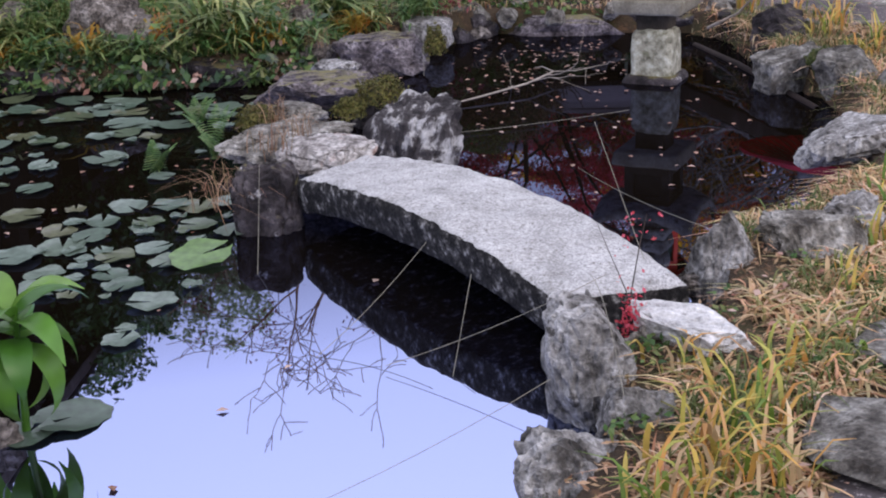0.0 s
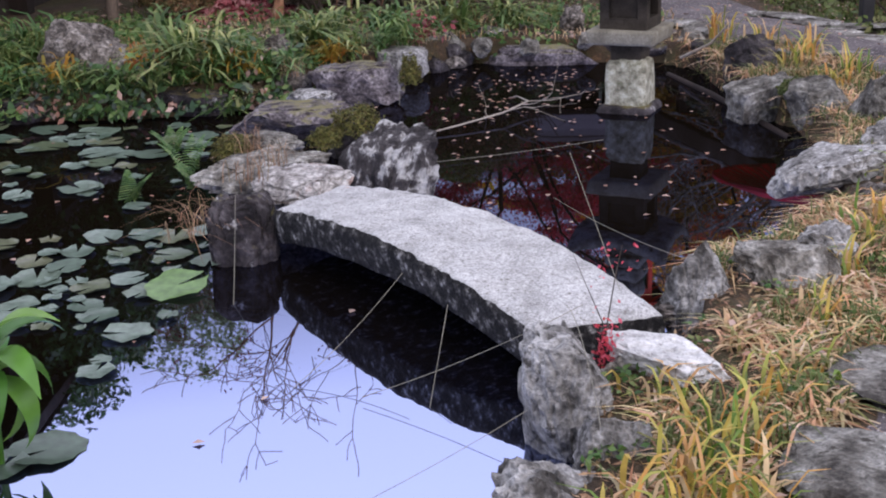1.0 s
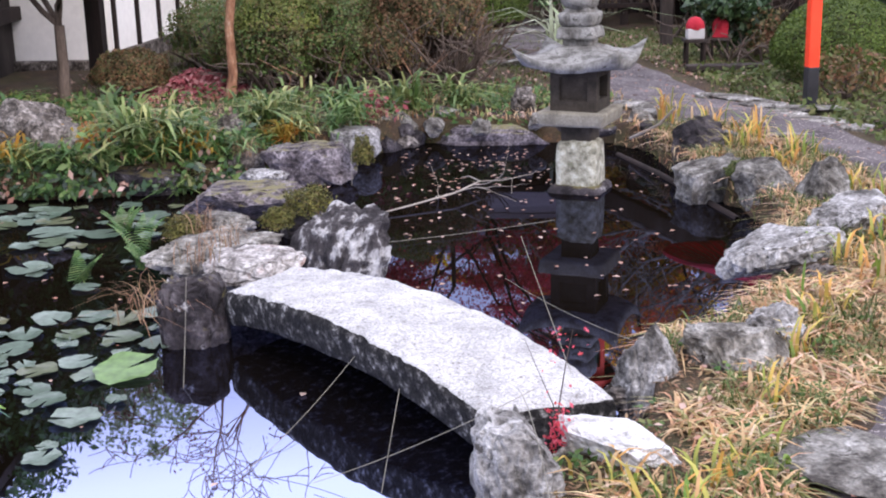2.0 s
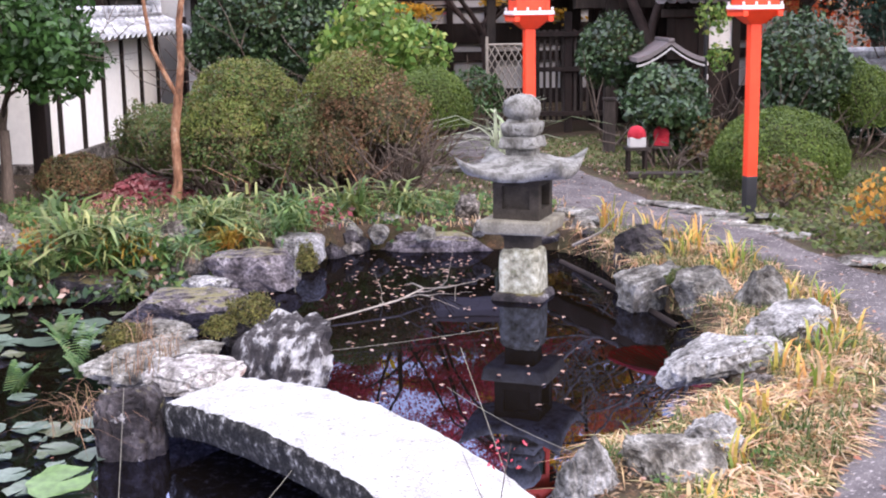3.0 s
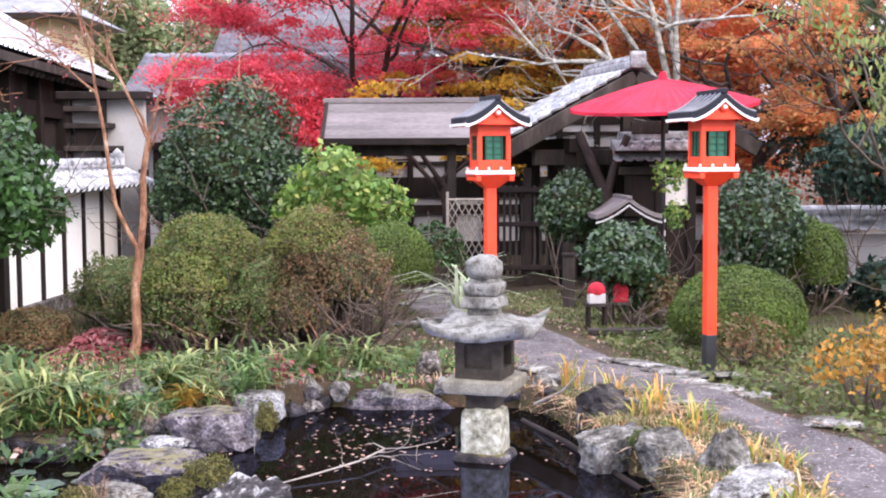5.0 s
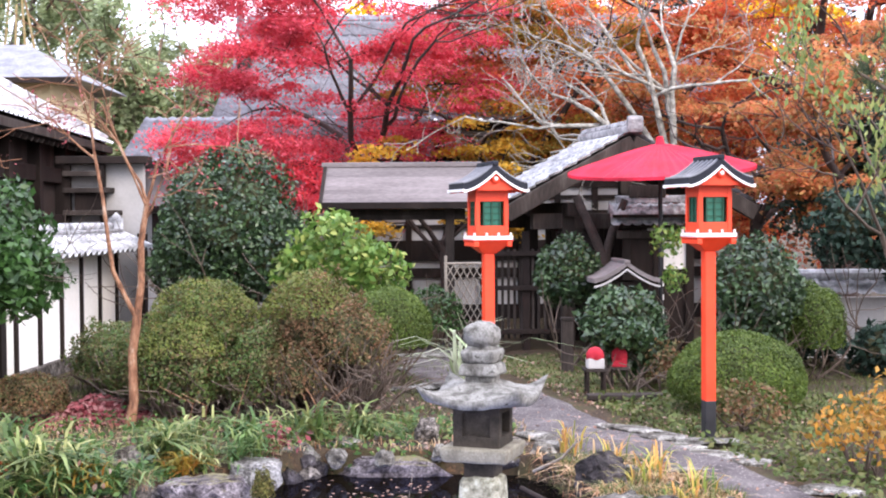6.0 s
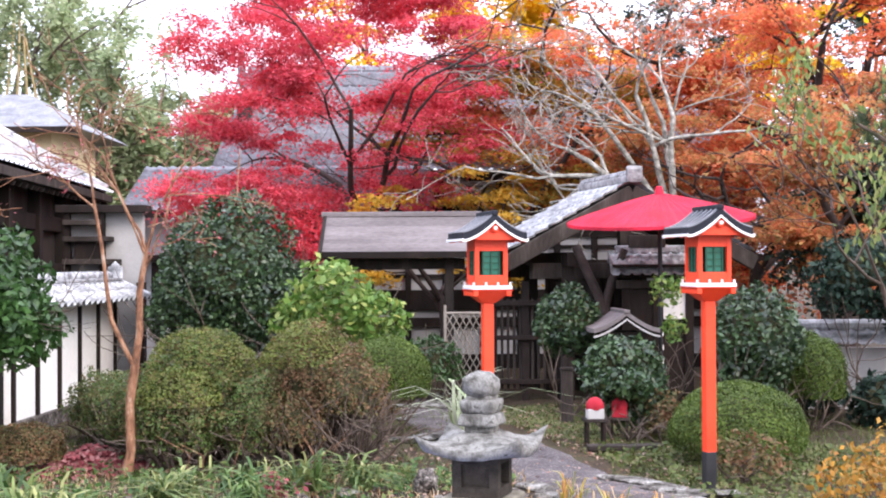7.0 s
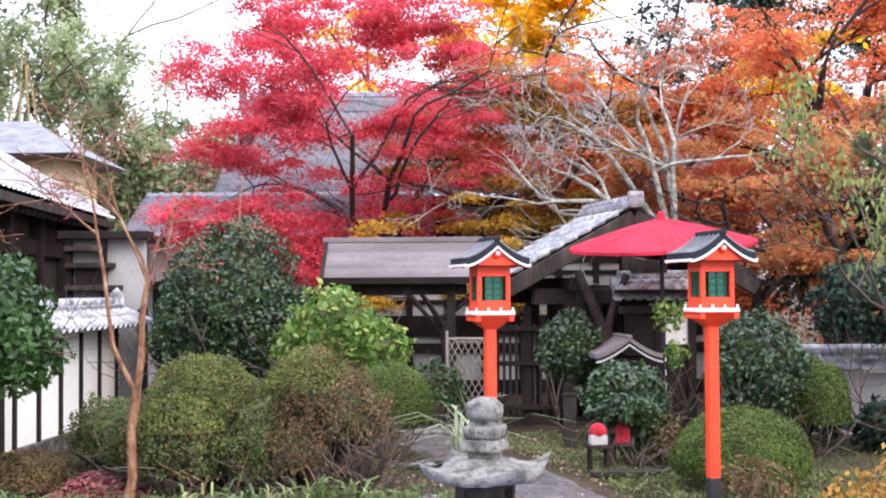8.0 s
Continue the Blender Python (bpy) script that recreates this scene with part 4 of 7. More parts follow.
for y in (-0.9, 0.9):
    bm = bmesh.new()
    box(bm, (0, y, 2.1), (2.5, 0.15, 0.2), bevel=0.012)
    part("cross_beam", bm, "timber_grey", gate)
for s in (-1, 1):
    bm = bmesh.new()
    box(bm, (s * 0.42, -0.92, 1.72), (0.1, 0.1, 0.85), pose(0, 0, 0, 0, s * 42, 0), bevel=0.01)
    part("brace", bm, "timber_grey", gate)
bm = bmesh.new()
box(bm, (0, -0.9, 2.5), (0.16, 0.13, 0.7), bevel=0.01)
part("king_post", bm, "timber_grey", gate)
for x in (-0.38, 0.38):
    bm = bmesh.new()
    box(bm, (x, 0.3, 1.1), (0.7, 0.06, 1.8), bevel=0.006)
    for k in range(5):
        box(bm, (x - 0.28 + k * 0.14, 0.25, 1.1), (0.02, 0.04, 1.8))
    part("gate_leaf", bm, "timber", gate)


# old forked trunk standing inside the gate
fork = thing("forked_trunk", "dark forked tree trunk propping the gate roof", "trunk", pose(2.05, 16.25, 0.1))
v, f = tubes([[((0.06, 0, -0.1), 0.1), ((0.02, 0, 0.7), 0.085), ((0.0, 0, 1.3), 0.08)], [((0.0, 0, 1.25), 0.07), ((-0.16, 0, 1.6), 0.06), ((-0.36, 0, 2.05), 0.055)], [((0.0, 0, 1.25), 0.06), ((0.1, 0, 1.6), 0.055), ((0.26, 0, 2.0), 0.045)]], 8)
part("trunk", raw_mesh("trunk", v, f, "bark_dark", True), "bark_dark", fork)


# ---- slatted fence and lattice panel beside the gate ----
fence = thing("slatted_fence", "dark upright-slat timber fence beside the gate", "fence", pose(0.66, 16.6, 0))
for x in (0.0, 0.42, 0.86):
    bm = bmesh.new()
    box(bm, (x, 0, 0.85), (0.1, 0.1, 1.7 if x else 2.2), bevel=0.008)
    part("post", bm, "timber", fence)
for z in (0.42, 0.98, 1.42):
    bm = bmesh.new()
    box(bm, (0.43, -0.07, z), (1.0, 0.05, 0.06), bevel=0.005)
    part("rail", bm, "timber", fence)
for i in range(11):
    bm = bmesh.new()
    box(bm, (0.04 + i * 0.078, 0.0, 0.9), (0.035, 0.03, 1.15), bevel=0.004)
    part("slat", bm, "timber_grey", fence)
lattice = thing("bamboo_lattice", "weathered diagonal bamboo lattice panel", "fence", pose(0.07, 16.5, 0))
for i in range(-8, 9):
    for way in (-1, 1):
        lo, hi = 0.35, 1.3
        x0 = 0.25 + i * 0.085
        # keep each strip inside the panel's width
        ends = sorted([(0.0 - x0) * way / 0.55, (0.5 - x0) * way / 0.55])
        z0, z1 = max(lo, 0.82 + ends[0]), min(hi, 0.82 + ends[1])
        if z1 - z0 < 0.06:
            continue
        bm = bmesh.new()
        rod(bm, (x0 + way * 0.55 * (z0 - 0.82), 0.01 * way, z0), (x0 + way * 0.55 * (z1 - 0.82), 0.01 * way, z1), 0.007, 0.007, 6)
        part("bamboo_strip", bm, "dry_wood", lattice)
for x in (-0.02, 0.52):
    bm = bmesh.new()
    rod(bm, (x, 0, 0.1), (x, 0, 1.4), 0.02, 0.018, 8)
    part("post", bm, "dry_wood", lattice)
bm = bmesh.new()
rod(bm, (-0.04, 0, 1.3), (0.54, 0, 1.3), 0.014, 0.014, 8)
part("rail", bm, "dry_wood", lattice)

stump = thing("grey_post", "weathered grey gate stump post", "post", pose(1.40, 14.4, 0))
bm = bmesh.new()
box(bm, (0, 0, 0.42), (0.13, 0.13, 0.64), bevel=0.012)
part("shaft", bm, "timber_grey", stump)
bm = bmesh.new()
box(bm, (0, 0, 0.755), (0.15, 0.15, 0.035), bevel=0.01)
part("cap", bm, "timber_grey", stump)


# ---- little roofed shrines ----
def swept(prof, y0, y1, thick):
    """A curved slab: the profile (x, z) thickened upwards and swept from y0 to y1."""
    bm = bmesh.new()
    rows = [[bm.verts.new((x, y, zz)) for y in (y0, y1) for zz in (z + thick, z)] for x, z in prof]
    for a, b in zip(rows, rows[1:]):
        for q in ((a[0], b[0], b[2], a[2]), (a[1], a[3], b[3], b[1]), (a[0], a[1], b[1], b[0]), (a[2], b[2], b[3], a[3])):
            bm.faces.new(q)
    bm.faces.new((rows[0][0], rows[0][2], rows[0][3], rows[0][1]))
    bm.faces.new((rows[-1][0], rows[-1][1], rows[-1][3], rows[-1][2]))
    return bm


def small_shrine(m, label, w, wall_h, roof_rise, roof_mat, wall_mat):
    th = thing("small_shrine", label, "shrine", m, group="small roofed shrines")
    bm = bmesh.new()
    box(bm, (0, 0, wall_h / 2), (w * 0.62, 0.4, wall_h), bevel=0.006)
    part("body", bm, wall_mat, th)
    for s in (-1, 1):
        bm = bmesh.new()
        box(bm, (s * w * 0.31, -0.2, wall_h / 2), (0.09, 0.09, wall_h), bevel=0.008)
        part("post", bm, "timber", th)
        prof = [(s * u * w / 2, wall_h + roof_rise * (1 - u) ** 1.5) for u in np.linspace(0, 1, 9)]
        part("roof_slope", swept(prof, -0.375, 0.375, 0.05), roof_mat, th)
        part("barge_board", swept([(x, z - 0.05) for x, z in prof], -0.385, -0.37, 0.022), "plaster_grey", th)
    bm = bmesh.new()
    box(bm, (0, 0, wall_h + roof_rise + 0.045), (0.07, 0.78, 0.04), bevel=0.012)
    part("ridge", bm, roof_mat, th)
    bm = bmesh.new()
    box(bm, (0, -0.215, wall_h * 0.5), (w * 0.3, 0.04, wall_h * 0.5), bevel=0.006)
    part("door", bm, "timber", th)
    return th


small_shrine(pose(2.02, 14.6, 0.12, 0, 0, 4), "small wooden shrine with a curved grey roof", 0.74, 1.04, 0.19, "shingle", "timber")

tiled = thing("tiled_shrine", "white-walled shrine house under a weathered tile roof", "shrine", pose(2.62, 16.3, 0.1, 0, 0, -5), group="small roofed shrines")
bm = bmesh.new()
box(bm, (0.1, 0.1, 0.8), (0.72, 0.6, 1.6), bevel=0.006)
part("body", bm, "timber", tiled)
bm = bmesh.new()
box(bm, (0.3, -0.215, 1.3), (0.28, 0.03, 0.34), bevel=0.004)
part("wall_panel", bm, "plaster", tiled)
for x in (-0.3, 0.08, 0.48):
    bm = bmesh.new()
    box(bm, (x, -0.22, 0.8), (0.1, 0.07, 1.6), bevel=0.008)
    part("post", bm, "timber", tiled)
bm = bmesh.new()
box(bm, (-0.11, -0.21, 1.15), (0.3, 0.04, 0.8), bevel=0.006)
part("door", bm, "timber", tiled)
bm = bmesh.new()
box(bm, (0.08, -0.24, 1.56), (1.0, 0.1, 0.1), bevel=0.01)
part("beam", bm, "timber_grey", tiled)
joined_tiles("roof_slope", (1.16, 0, 0), (0, -0.62, -0.30), 9, 4, "tile", (-0.5, 0.12, 1.96), tiled)
joined_tiles("rear_slope", (1.16, 0, 0), (0, 0.62, -0.30), 9, 4, "tile", (-0.5, 0.14, 1.96), tiled)
bm = bmesh.new()
box(bm, (0.08, -0.1, 1.79), (1.1, 0.9, 0.04))
part("roof_boarding", bm, "timber", tiled)
bm = bmesh.new()
box(bm, (0.08, 0.13, 2.0), (1.0, 0.16, 0.1), bevel=0.02)
part("ridge", bm, "tile", tiled)
bm = bmesh.new()
box(bm, (-0.02, 0.13, 2.1), (0.46, 0.2, 0.16), bevel=0.012)
part("ridge_box", bm, "timber_grey", tiled)

# ---- low tiled wall at the right ----
wall_r = thing("low_tiled_wall", "low white wall with grey tiled coping behind the shrubs", "wall", pose(4.1, 15.6, 0, 0, 0, -4), kind="structure")
bm = bmesh.new()
box(bm, (2.0, 0, 0.45), (4.6, 0.2, 0.9))
part("plaster_panel", bm, "plaster_grey", wall_r)
joined_tiles("tile_slope", (4.8, 0, 0), (0, -0.34, -0.18), 24, 2, "tile", (-0.4, 0, 1.12), wall_r)
bm = bmesh.new()
rod(bm, (-0.4, 0, 1.17), (4.4, 0, 1.17), 0.07, 0.07, 10)
part("ridge_roll", bm, "tile", wall_r)


# ---- the arched stone bridge ----
def stone_bridge():
    a, b, c, d = V(-1.30, 5.12, 0.23), V(-1.07, 5.52, 0.23), V(0.27, 4.0, 0.22), V(-0.17, 3.84, 0.22)
    nl, nw, nh = 150, 36, 5
    bm = bmesh.new()
    grid = {}
    for i in range(nl + 1):
        u = i / nl
        left, right = a.lerp(d, u), b.lerp(c, u)
        arch = 0.085 * (1 - (2 * u - 1) ** 2)
        right = right + (right - left).normalized() * 0.08 * (1 - (2 * u - 1) ** 2)
        for j in range(nw + 1):
            w = j / nw
            p = left.lerp(right, w)
            e = min(w, 1 - w, u * 2.5, (1 - u) * 2.5)
            for k in range(nh + 1):
                h = k / nh
                q = p.copy()
                wob = noise.fractal(Vector((q.x * 6, q.y * 6, h * 2)), 1.0, 2.0, 3)
                out = (left - right).normalized() * ((0.5 - w) * 2)
                chip = noise.fractal(Vector((q.x * 24, q.y * 24, h * 5)), 0.9, 2.0, 3)
                q += out * (0.004 * chip + 0.009 * wob - 0.012 * (h > 0.85) - 0.02 * (1 - h))
                top = q.z + arch + 0.010 * noise.fractal(Vector((q.x * 9, q.y * 9, 0)), 1.0, 2.0, 4) - (0.010 + 0.004 * chip) * max(0, 1 - e / 0.05)
                bot = q.z - 0.15 + arch * (1.0 - 1.3 * w) + 0.014 * wob
                q.z = bot + (top - bot) * h
                if k in (0, nh) or j in (0, nw) or i in (0, nl):
                    grid[i, j, k] = bm.verts.new(q)
    def quad(*ks):
        bm.faces.new([grid[k] for k in ks])
    for i in range(nl):
        for j in range(nw):
            quad((i, j, nh), (i + 1, j, nh), (i + 1, j + 1, nh), (i, j + 1, nh))
            quad((i, j, 0), (i, j + 1, 0), (i + 1, j + 1, 0), (i + 1, j, 0))
        for k in range(nh):
            quad((i, 0, k), (i + 1, 0, k), (i + 1, 0, k + 1), (i, 0, k + 1))
            quad((i, nw, k), (i, nw, k + 1), (i + 1, nw, k + 1), (i + 1, nw, k))
    for j in range(nw):
        for k in range(nh):
            quad((0, j, k), (0, j, k + 1), (0, j + 1, k + 1), (0, j + 1, k))
            quad((nl, j, k), (nl, j + 1, k), (nl, j + 1, k + 1), (nl, j, k + 1))
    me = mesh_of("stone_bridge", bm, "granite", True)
    me.materials.append(M["granite_shaded"])
    # Steep and downward faces get the granite that has shade in its colour.
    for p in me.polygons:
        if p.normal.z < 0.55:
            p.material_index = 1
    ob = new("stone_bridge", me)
    return tagged(ob, "arched pale granite slab bridge with weathered sides darkened to look shaded", "bridge")


stone_bridge()

# ---- rocks: at the bridge ends, along the banks, the stone causeway ----
rock((-0.04, 3.50, 0.04), (0.28, 0.34, 0.64), "rock_white", 11, "tall grey cracked rock under the bridge end", 20, (0, -4), cuts=5, rough=0.1, flat_top=0.78, boxy=0.2)
rock((0.275, 3.66, 0.15), (0.44, 0.28, 0.22), "rock_bright", 12, "white layered rock lying at the bridge end", -8, (6, 4), flat_top=0.55)
rock((0.085, 3.62, 0.1), (0.19, 0.17, 0.26), "rock_pale", 13, "small grey wedge stone", 30)
rock((0.10, 3.17, 0.08), (0.27, 0.28, 0.36), "rock_white", 14, "rounded grey rock on the bank", 0, cuts=5)
rock((-0.07, 2.97, 0.02), (0.34, 0.36, 0.42), "rock_white", 15, "blocky pale rock at the water's edge", 12, flat_top=0.7)
rock((-0.06, 2.68, 0.0), (0.38, 0.34, 0.30), "rock_pale", 16, "blocky grey rock at the water's edge", 40)
rock((0.40, 4.31, 0.17), (0.26, 0.26, 0.40), "rock_white", 17, "pointed pale rock standing on the bank", -10, (0, 8), cuts=12)
rock((0.36, 4.33, 0.08), (0.26, 0.22, 0.20), "rock_brown", 18, "dark brown stone below the pointed rock", 10)
rock((0.70, 4.44, 0.15), (0.40, 0.32, 0.32), "rock_pale", 19, "craggy grey rock on the bank", -12, flat_top=0.6)
rock((0.88, 4.70, 0.18), (0.27, 0.22, 0.26), "rock_white", 20, "small pale rock behind the craggy one", 15)
rock((0.16, 4.28, 0.04), (0.2, 0.2, 0.2), "rock_brown", 21, "brown stone half hidden under the bridge end", 0)
rock((1.12, 5.82, 0.17), (0.62, 0.4, 0.25), "rock_white", 22, "long pale ledge rock overhanging the water", 22, (0, -10), flat_top=0.45, cuts=5, rough=0.11, boxy=0.2)
rock((1.2, 5.52, 0.03), (0.32, 0.30, 0.42), "rock_brown", 23, "grey-green supporting rock at the water", 10)
rock((1.54, 6.26, 0.2), (0.52, 0.32, 0.25), "rock_white", 24, "flat pale rock beside the path", 40, (0, -6), flat_top=0.45, cuts=5, rough=0.11, boxy=0.2)
rock((1.54, 6.98, 0.18), (0.28, 0.32, 0.4), "rock_pale", 25, "tall white rock on the bank", 5, (8, 10))
rock((1.32, 7.4, 0.13), (0.42, 0.36, 0.34), "rock_pale", 26, "grey mossy rock with grass beside it", -10)
rock((1.07, 7.76, 0.08), (0.52, 0.4, 0.3), "rock_pale", 27, "sloping pale rock at the water", 15, (0, -14), flat_top=0.6)
rock((1.06, 8.5, 0.17), (0.36, 0.32, 0.4), "rock_dark", 28, "dark rounded rock near the path", 0)
rock((1.32, 8.75, 0.13), (0.3, 0.24, 0.2), "rock_pale", 29, "small white stone between grass clumps", 0)
rock((0.88, 9.3, 0.1), (0.3, 0.24, 0.22), "rock_dark", 30, "dark stone at the pond's back corner", 0)
rock((1.5, 8.3, 0.13), (0.24, 0.2, 0.18), "rock_pale", 31, "small grey stone on the bank", 20)
for k, (x, y, w) in enumerate(((-1.1, 9.35, 0.24), (-1.0, 9.5, 0.24), (-0.93, 9.6, 0.22), (-1.5, 8.85, 0.3), (-1.72, 8.72, 0.3))):
    rock((x, y, 0.02), (w * 0.9, w * 0.8, 0.2), ("rock_dark", "rock_brown")[k % 2], 370 + k, "dark wet stone lining the pond's back edge", 30 * k)
# causeway from the far end of the bridge to the bank
rock((-1.45, 5.2, -0.04), (0.30, 0.34, 0.66), "rock_dark", 40, "dark squared pillar stone carrying the bridge end", 8, cuts=2, rough=0.07, boxy=0.55)
rock((-1.28, 5.54, 0.16), (0.52, 0.36, 0.24), "rock_blush", 41, "pale flat stone of the causeway", -12, flat_top=0.5)
rock((-1.62, 6.18, 0.06), (0.72, 0.50, 0.28), "rock_pale", 42, "broad grey stone of the causeway", 12, flat_top=0.5)
rock((-0.98, 6.22, 0.08), (0.56, 0.36, 0.56), "rock_mottled", 43, "big black rock streaked with white", -14, (0, 14), cuts=8)
rock((-1.70, 6.72, 0.08), (0.40, 0.30, 0.2), "rock_pale", 44, "small grey stone of the causeway", 0, flat_top=0.5)
rock((-1.68, 7.15, 0.12), (0.74, 0.44, 0.24), "rock_purple", 45, "flat purple-grey stepping rock", 8, flat_top=0.5)
rock((-1.26, 6.95, 0.04), (0.36, 0.36, 0.36), "rock_dark", 46, "mossy dark rock beside the stepping rock", 20)
rock((-1.68, 7.66, 0.16), (0.32, 0.22, 0.12), "rock_white", 47, "small white flat stone", -4, flat_top=0.5)
rock((-1.50, 8.38, 0.10), (0.66, 0.44, 0.3), "rock_purple", 48, "large dark purple rock at the end of the causeway", -6, flat_top=0.6)
rock((-2.10, 8.45, 0.08), (0.55, 0.40, 0.34), "rock_brown", 49, "brown-grey boulder on the bank", 10)
rock((-1.29, 9.02, 0.13), (0.36, 0.26, 0.22), "rock_white", 50, "squared pale slab at the pond's corner", -4, cuts=0, rough=0.05, boxy=0.7)
rock((-2.12, 8.7, 0.24), (0.26, 0.24, 0.32), "rock_brown", 51, "brown standing stone among the bamboo grass", 0)
rock((-3.3, 8.3, 0.33), (0.68, 0.46, 0.54), "rock_brown", 52, "big rounded brown boulder above the lily pond", 5, cuts=5)
rock((-4.15, 8.9, 0.26), (0.5, 0.4, 0.34), "rock_brown", 53, "brown boulder above the lily pond", 25, cuts=6)
rock((-2.05, 9.15, 0.2), (0.20, 0.16, 0.16), "rock_pale", 54, "small pale stone in the grass", 0)
rock((-1.0, 9.62, 0.14), (0.22, 0.2, 0.22), "rock_pale", 55, "small grey stone at the pond's back edge", 0)
rock((-0.72, 9.85, 0.17), (0.3, 0.2, 0.16), "rock_pale", 56, "small grey stone at the pond's back edge", 30)
rock((-0.40, 9.66, 0.03), (1.10, 0.34, 0.22), "rock_purple", 57, "long smooth grey edging stone behind the pond", 1, cuts=2, rough=0.06, boxy=0.5)
rock((0.42, 9.68, 0.05), (0.7, 0.3, 0.2), "rock_dark", 58, "long dark edging stone behind the lantern", -2, flat_top=0.5, rough=0.08)
rock((-0.11, 9.98, 0.24), (0.2, 0.2, 0.26), "rock_brown", 59, "round brown stone standing in the grass", 0, cuts=3)
rock((-0.55, 10.15, 0.19), (0.26, 0.2, 0.14), "rock_pale", 60, "small stone in the grass", 12)
rock((-1.80, 3.2, -0.04), (0.24, 0.22, 0.26), "rock_brown", 61, "reddish brown stone under the broad-leaved plant", 12)
rock((-2.5, 8.0, 0.06), (0.5, 0.3, 0.26), "rock_dark", 62, "dark bank stone half covered by leaves", 0)
rock((-3.7, 7.85, 0.04), (0.6, 0.3, 0.24), "rock_dark", 63, "dark bank stone half covered by leaves", 12)


r = np.random.default_rng(330)
for i in range(16):
    x = -1.15 + i * 0.125 + r.normal(0, 0.03)
    if -0.95 < x < 0.75 and i % 3:
        y, sz = 9.86 + abs(r.normal(0, 0.08)), r.uniform(0.1, 0.2)
    else:
        y, sz = 9.56 + r.normal(0, 0.04), r.uniform(0.14, 0.24)
    rock((x, y, 0.1 + r.uniform(0, 0.06)), (sz * 1.3, sz, sz * 0.9), ("rock_pale", "rock_dark", "rock_brown")[i % 3], 340 + i, "small edging stone behind the pond", r.uniform(0, 90), detail=3)


# ---- stone lantern standing in the pond ----
def stone_lantern():
    th = thing("stone_lantern", "weathered granite garden lantern standing in the pond", "stone lantern", pose(0.27, 8.02, 0, 0, 0, -19))

    def block(name, z0, z1, w0, w1, material, bevel, seed, label="", sub=5, rough=0.006):
        bm = bmesh.new()
        bmesh.ops.create_cube(bm, size=1.0)
        for v in bm.verts:
            w = w1 if v.co.z > 0 else w0
            v.co = (v.co.x * w, v.co.y * w, z1 if v.co.z > 0 else z0)
        bmesh.ops.bevel(bm, geom=list(bm.edges), offset=bevel, segments=3, affect="EDGES", profile=0.5)
        bmesh.ops.subdivide_edges(bm, edges=[e for e in bm.edges if e.calc_length() > 0.06], cuts=sub, use_grid_fill=True)
        for v in bm.verts:
            v.co += v.co.normalized() * rough * noise.fractal(v.co * 14 + Vector((seed, 0, 0)), 1.0, 2.0, 3)
        return part(name, bm, material, th, label, True)

    block("foot", -0.35, 0.33, 0.28, 0.25, "lantern_lichen", 0.045, 1, "rough-hewn pale block", rough=0.014)
    block("foot_base", -0.4, 0.05, 0.37, 0.34, "rock_dark", 0.05, 2)
    block("neck", 0.31, 0.435, 0.19, 0.20, "lantern_black", 0.01, 3)
    block("platform", 0.425, 0.515, 0.41, 0.44, "lantern_brown", 0.018, 4, "square brown slab")
    # fire box with its openings cut through
    fire = thing("fire_box", "", "")
    fire.parent = th
    tagged(fire, "dark weathered fire box")
    for sx in (-1, 1):
        for sy in (-1, 1):
            bm = bmesh.new()
            box(bm, (sx * 0.118, sy * 0.118, 0.64), (0.062, 0.062, 0.2), bevel=0.006)
            part("corner_post", bm, "lantern_black", fire)
    for z, h in ((0.545, 0.07), (0.745, 0.05)):
        bm = bmesh.new()
        box(bm, (0, 0, z), (0.30, 0.30, h), bevel=0.008)
        part("sill", bm, "lantern_black", fire)
    for k in range(2):
        turn = pose(0, 0, 0, 0, 0, -90 * k)
        bm = bmesh.new()
        box(bm, turn @ V(0, -0.105, 0.64), (0.20, 0.03, 0.20), turn)
        part("panel", bm, "lantern_black", fire)
    # roof with upturned corners
    bm = bmesh.new()
    n = 24
    gridv = [[None] * (n + 1) for _ in range(n + 1)]
    low = [[None] * (n + 1) for _ in range(n + 1)]
    for i in range(n + 1):
        for j in range(n + 1):
            x, y = 2 * i / n - 1, 2 * j / n - 1
            r, corner = max(abs(x), abs(y)), abs(x * y)
            z = 0.96 - 0.145 * r ** 0.75 + 0.105 * (corner ** 2.2) * r
            wob = 0.008 * noise.fractal(Vector((x * 4, y * 4, 1)), 1.0, 2.0, 4)
            s = 0.32
            gridv[i][j] = bm.verts.new((x * s * (1 + 0.04 * corner), y * s * (1 + 0.04 * corner), z + wob))
            zl = 0.765 + 0.10 * (corner ** 2.5) * r
            low[i][j] = bm.verts.new((x * s * 0.97, y * s * 0.97, zl + wob * 0.5))
    for i in range(n):
        for j in range(n):
            bm.faces.new((gridv[i][j], gridv[i + 1][j], gridv[i + 1][j + 1], gridv[i][j + 1]))
            bm.faces.new((low[i][j], low[i][j + 1], low[i + 1][j + 1], low[i + 1][j]))
    for i in range(n):
        for (a, b) in (((i, 0), (i + 1, 0)), ((i, n), (i + 1, n)), ((0, i), (0, i + 1)), ((n, i), (n, i + 1))):
            bm.faces.new((gridv[a[0]][a[1]], gridv[b[0]][b[1]], low[b[0]][b[1]], low[a[0]][a[1]]))
    part("roof", bm, "lantern_stone", th, "upturned mossy stone roof", True)
    block("core", 0.9, 1.13, 0.18, 0.17, "lantern_stone", 0.02, 9)
    block("lower_ring", 0.945, 1.02, 0.255, 0.225, "lantern_stone", 0.02, 6)
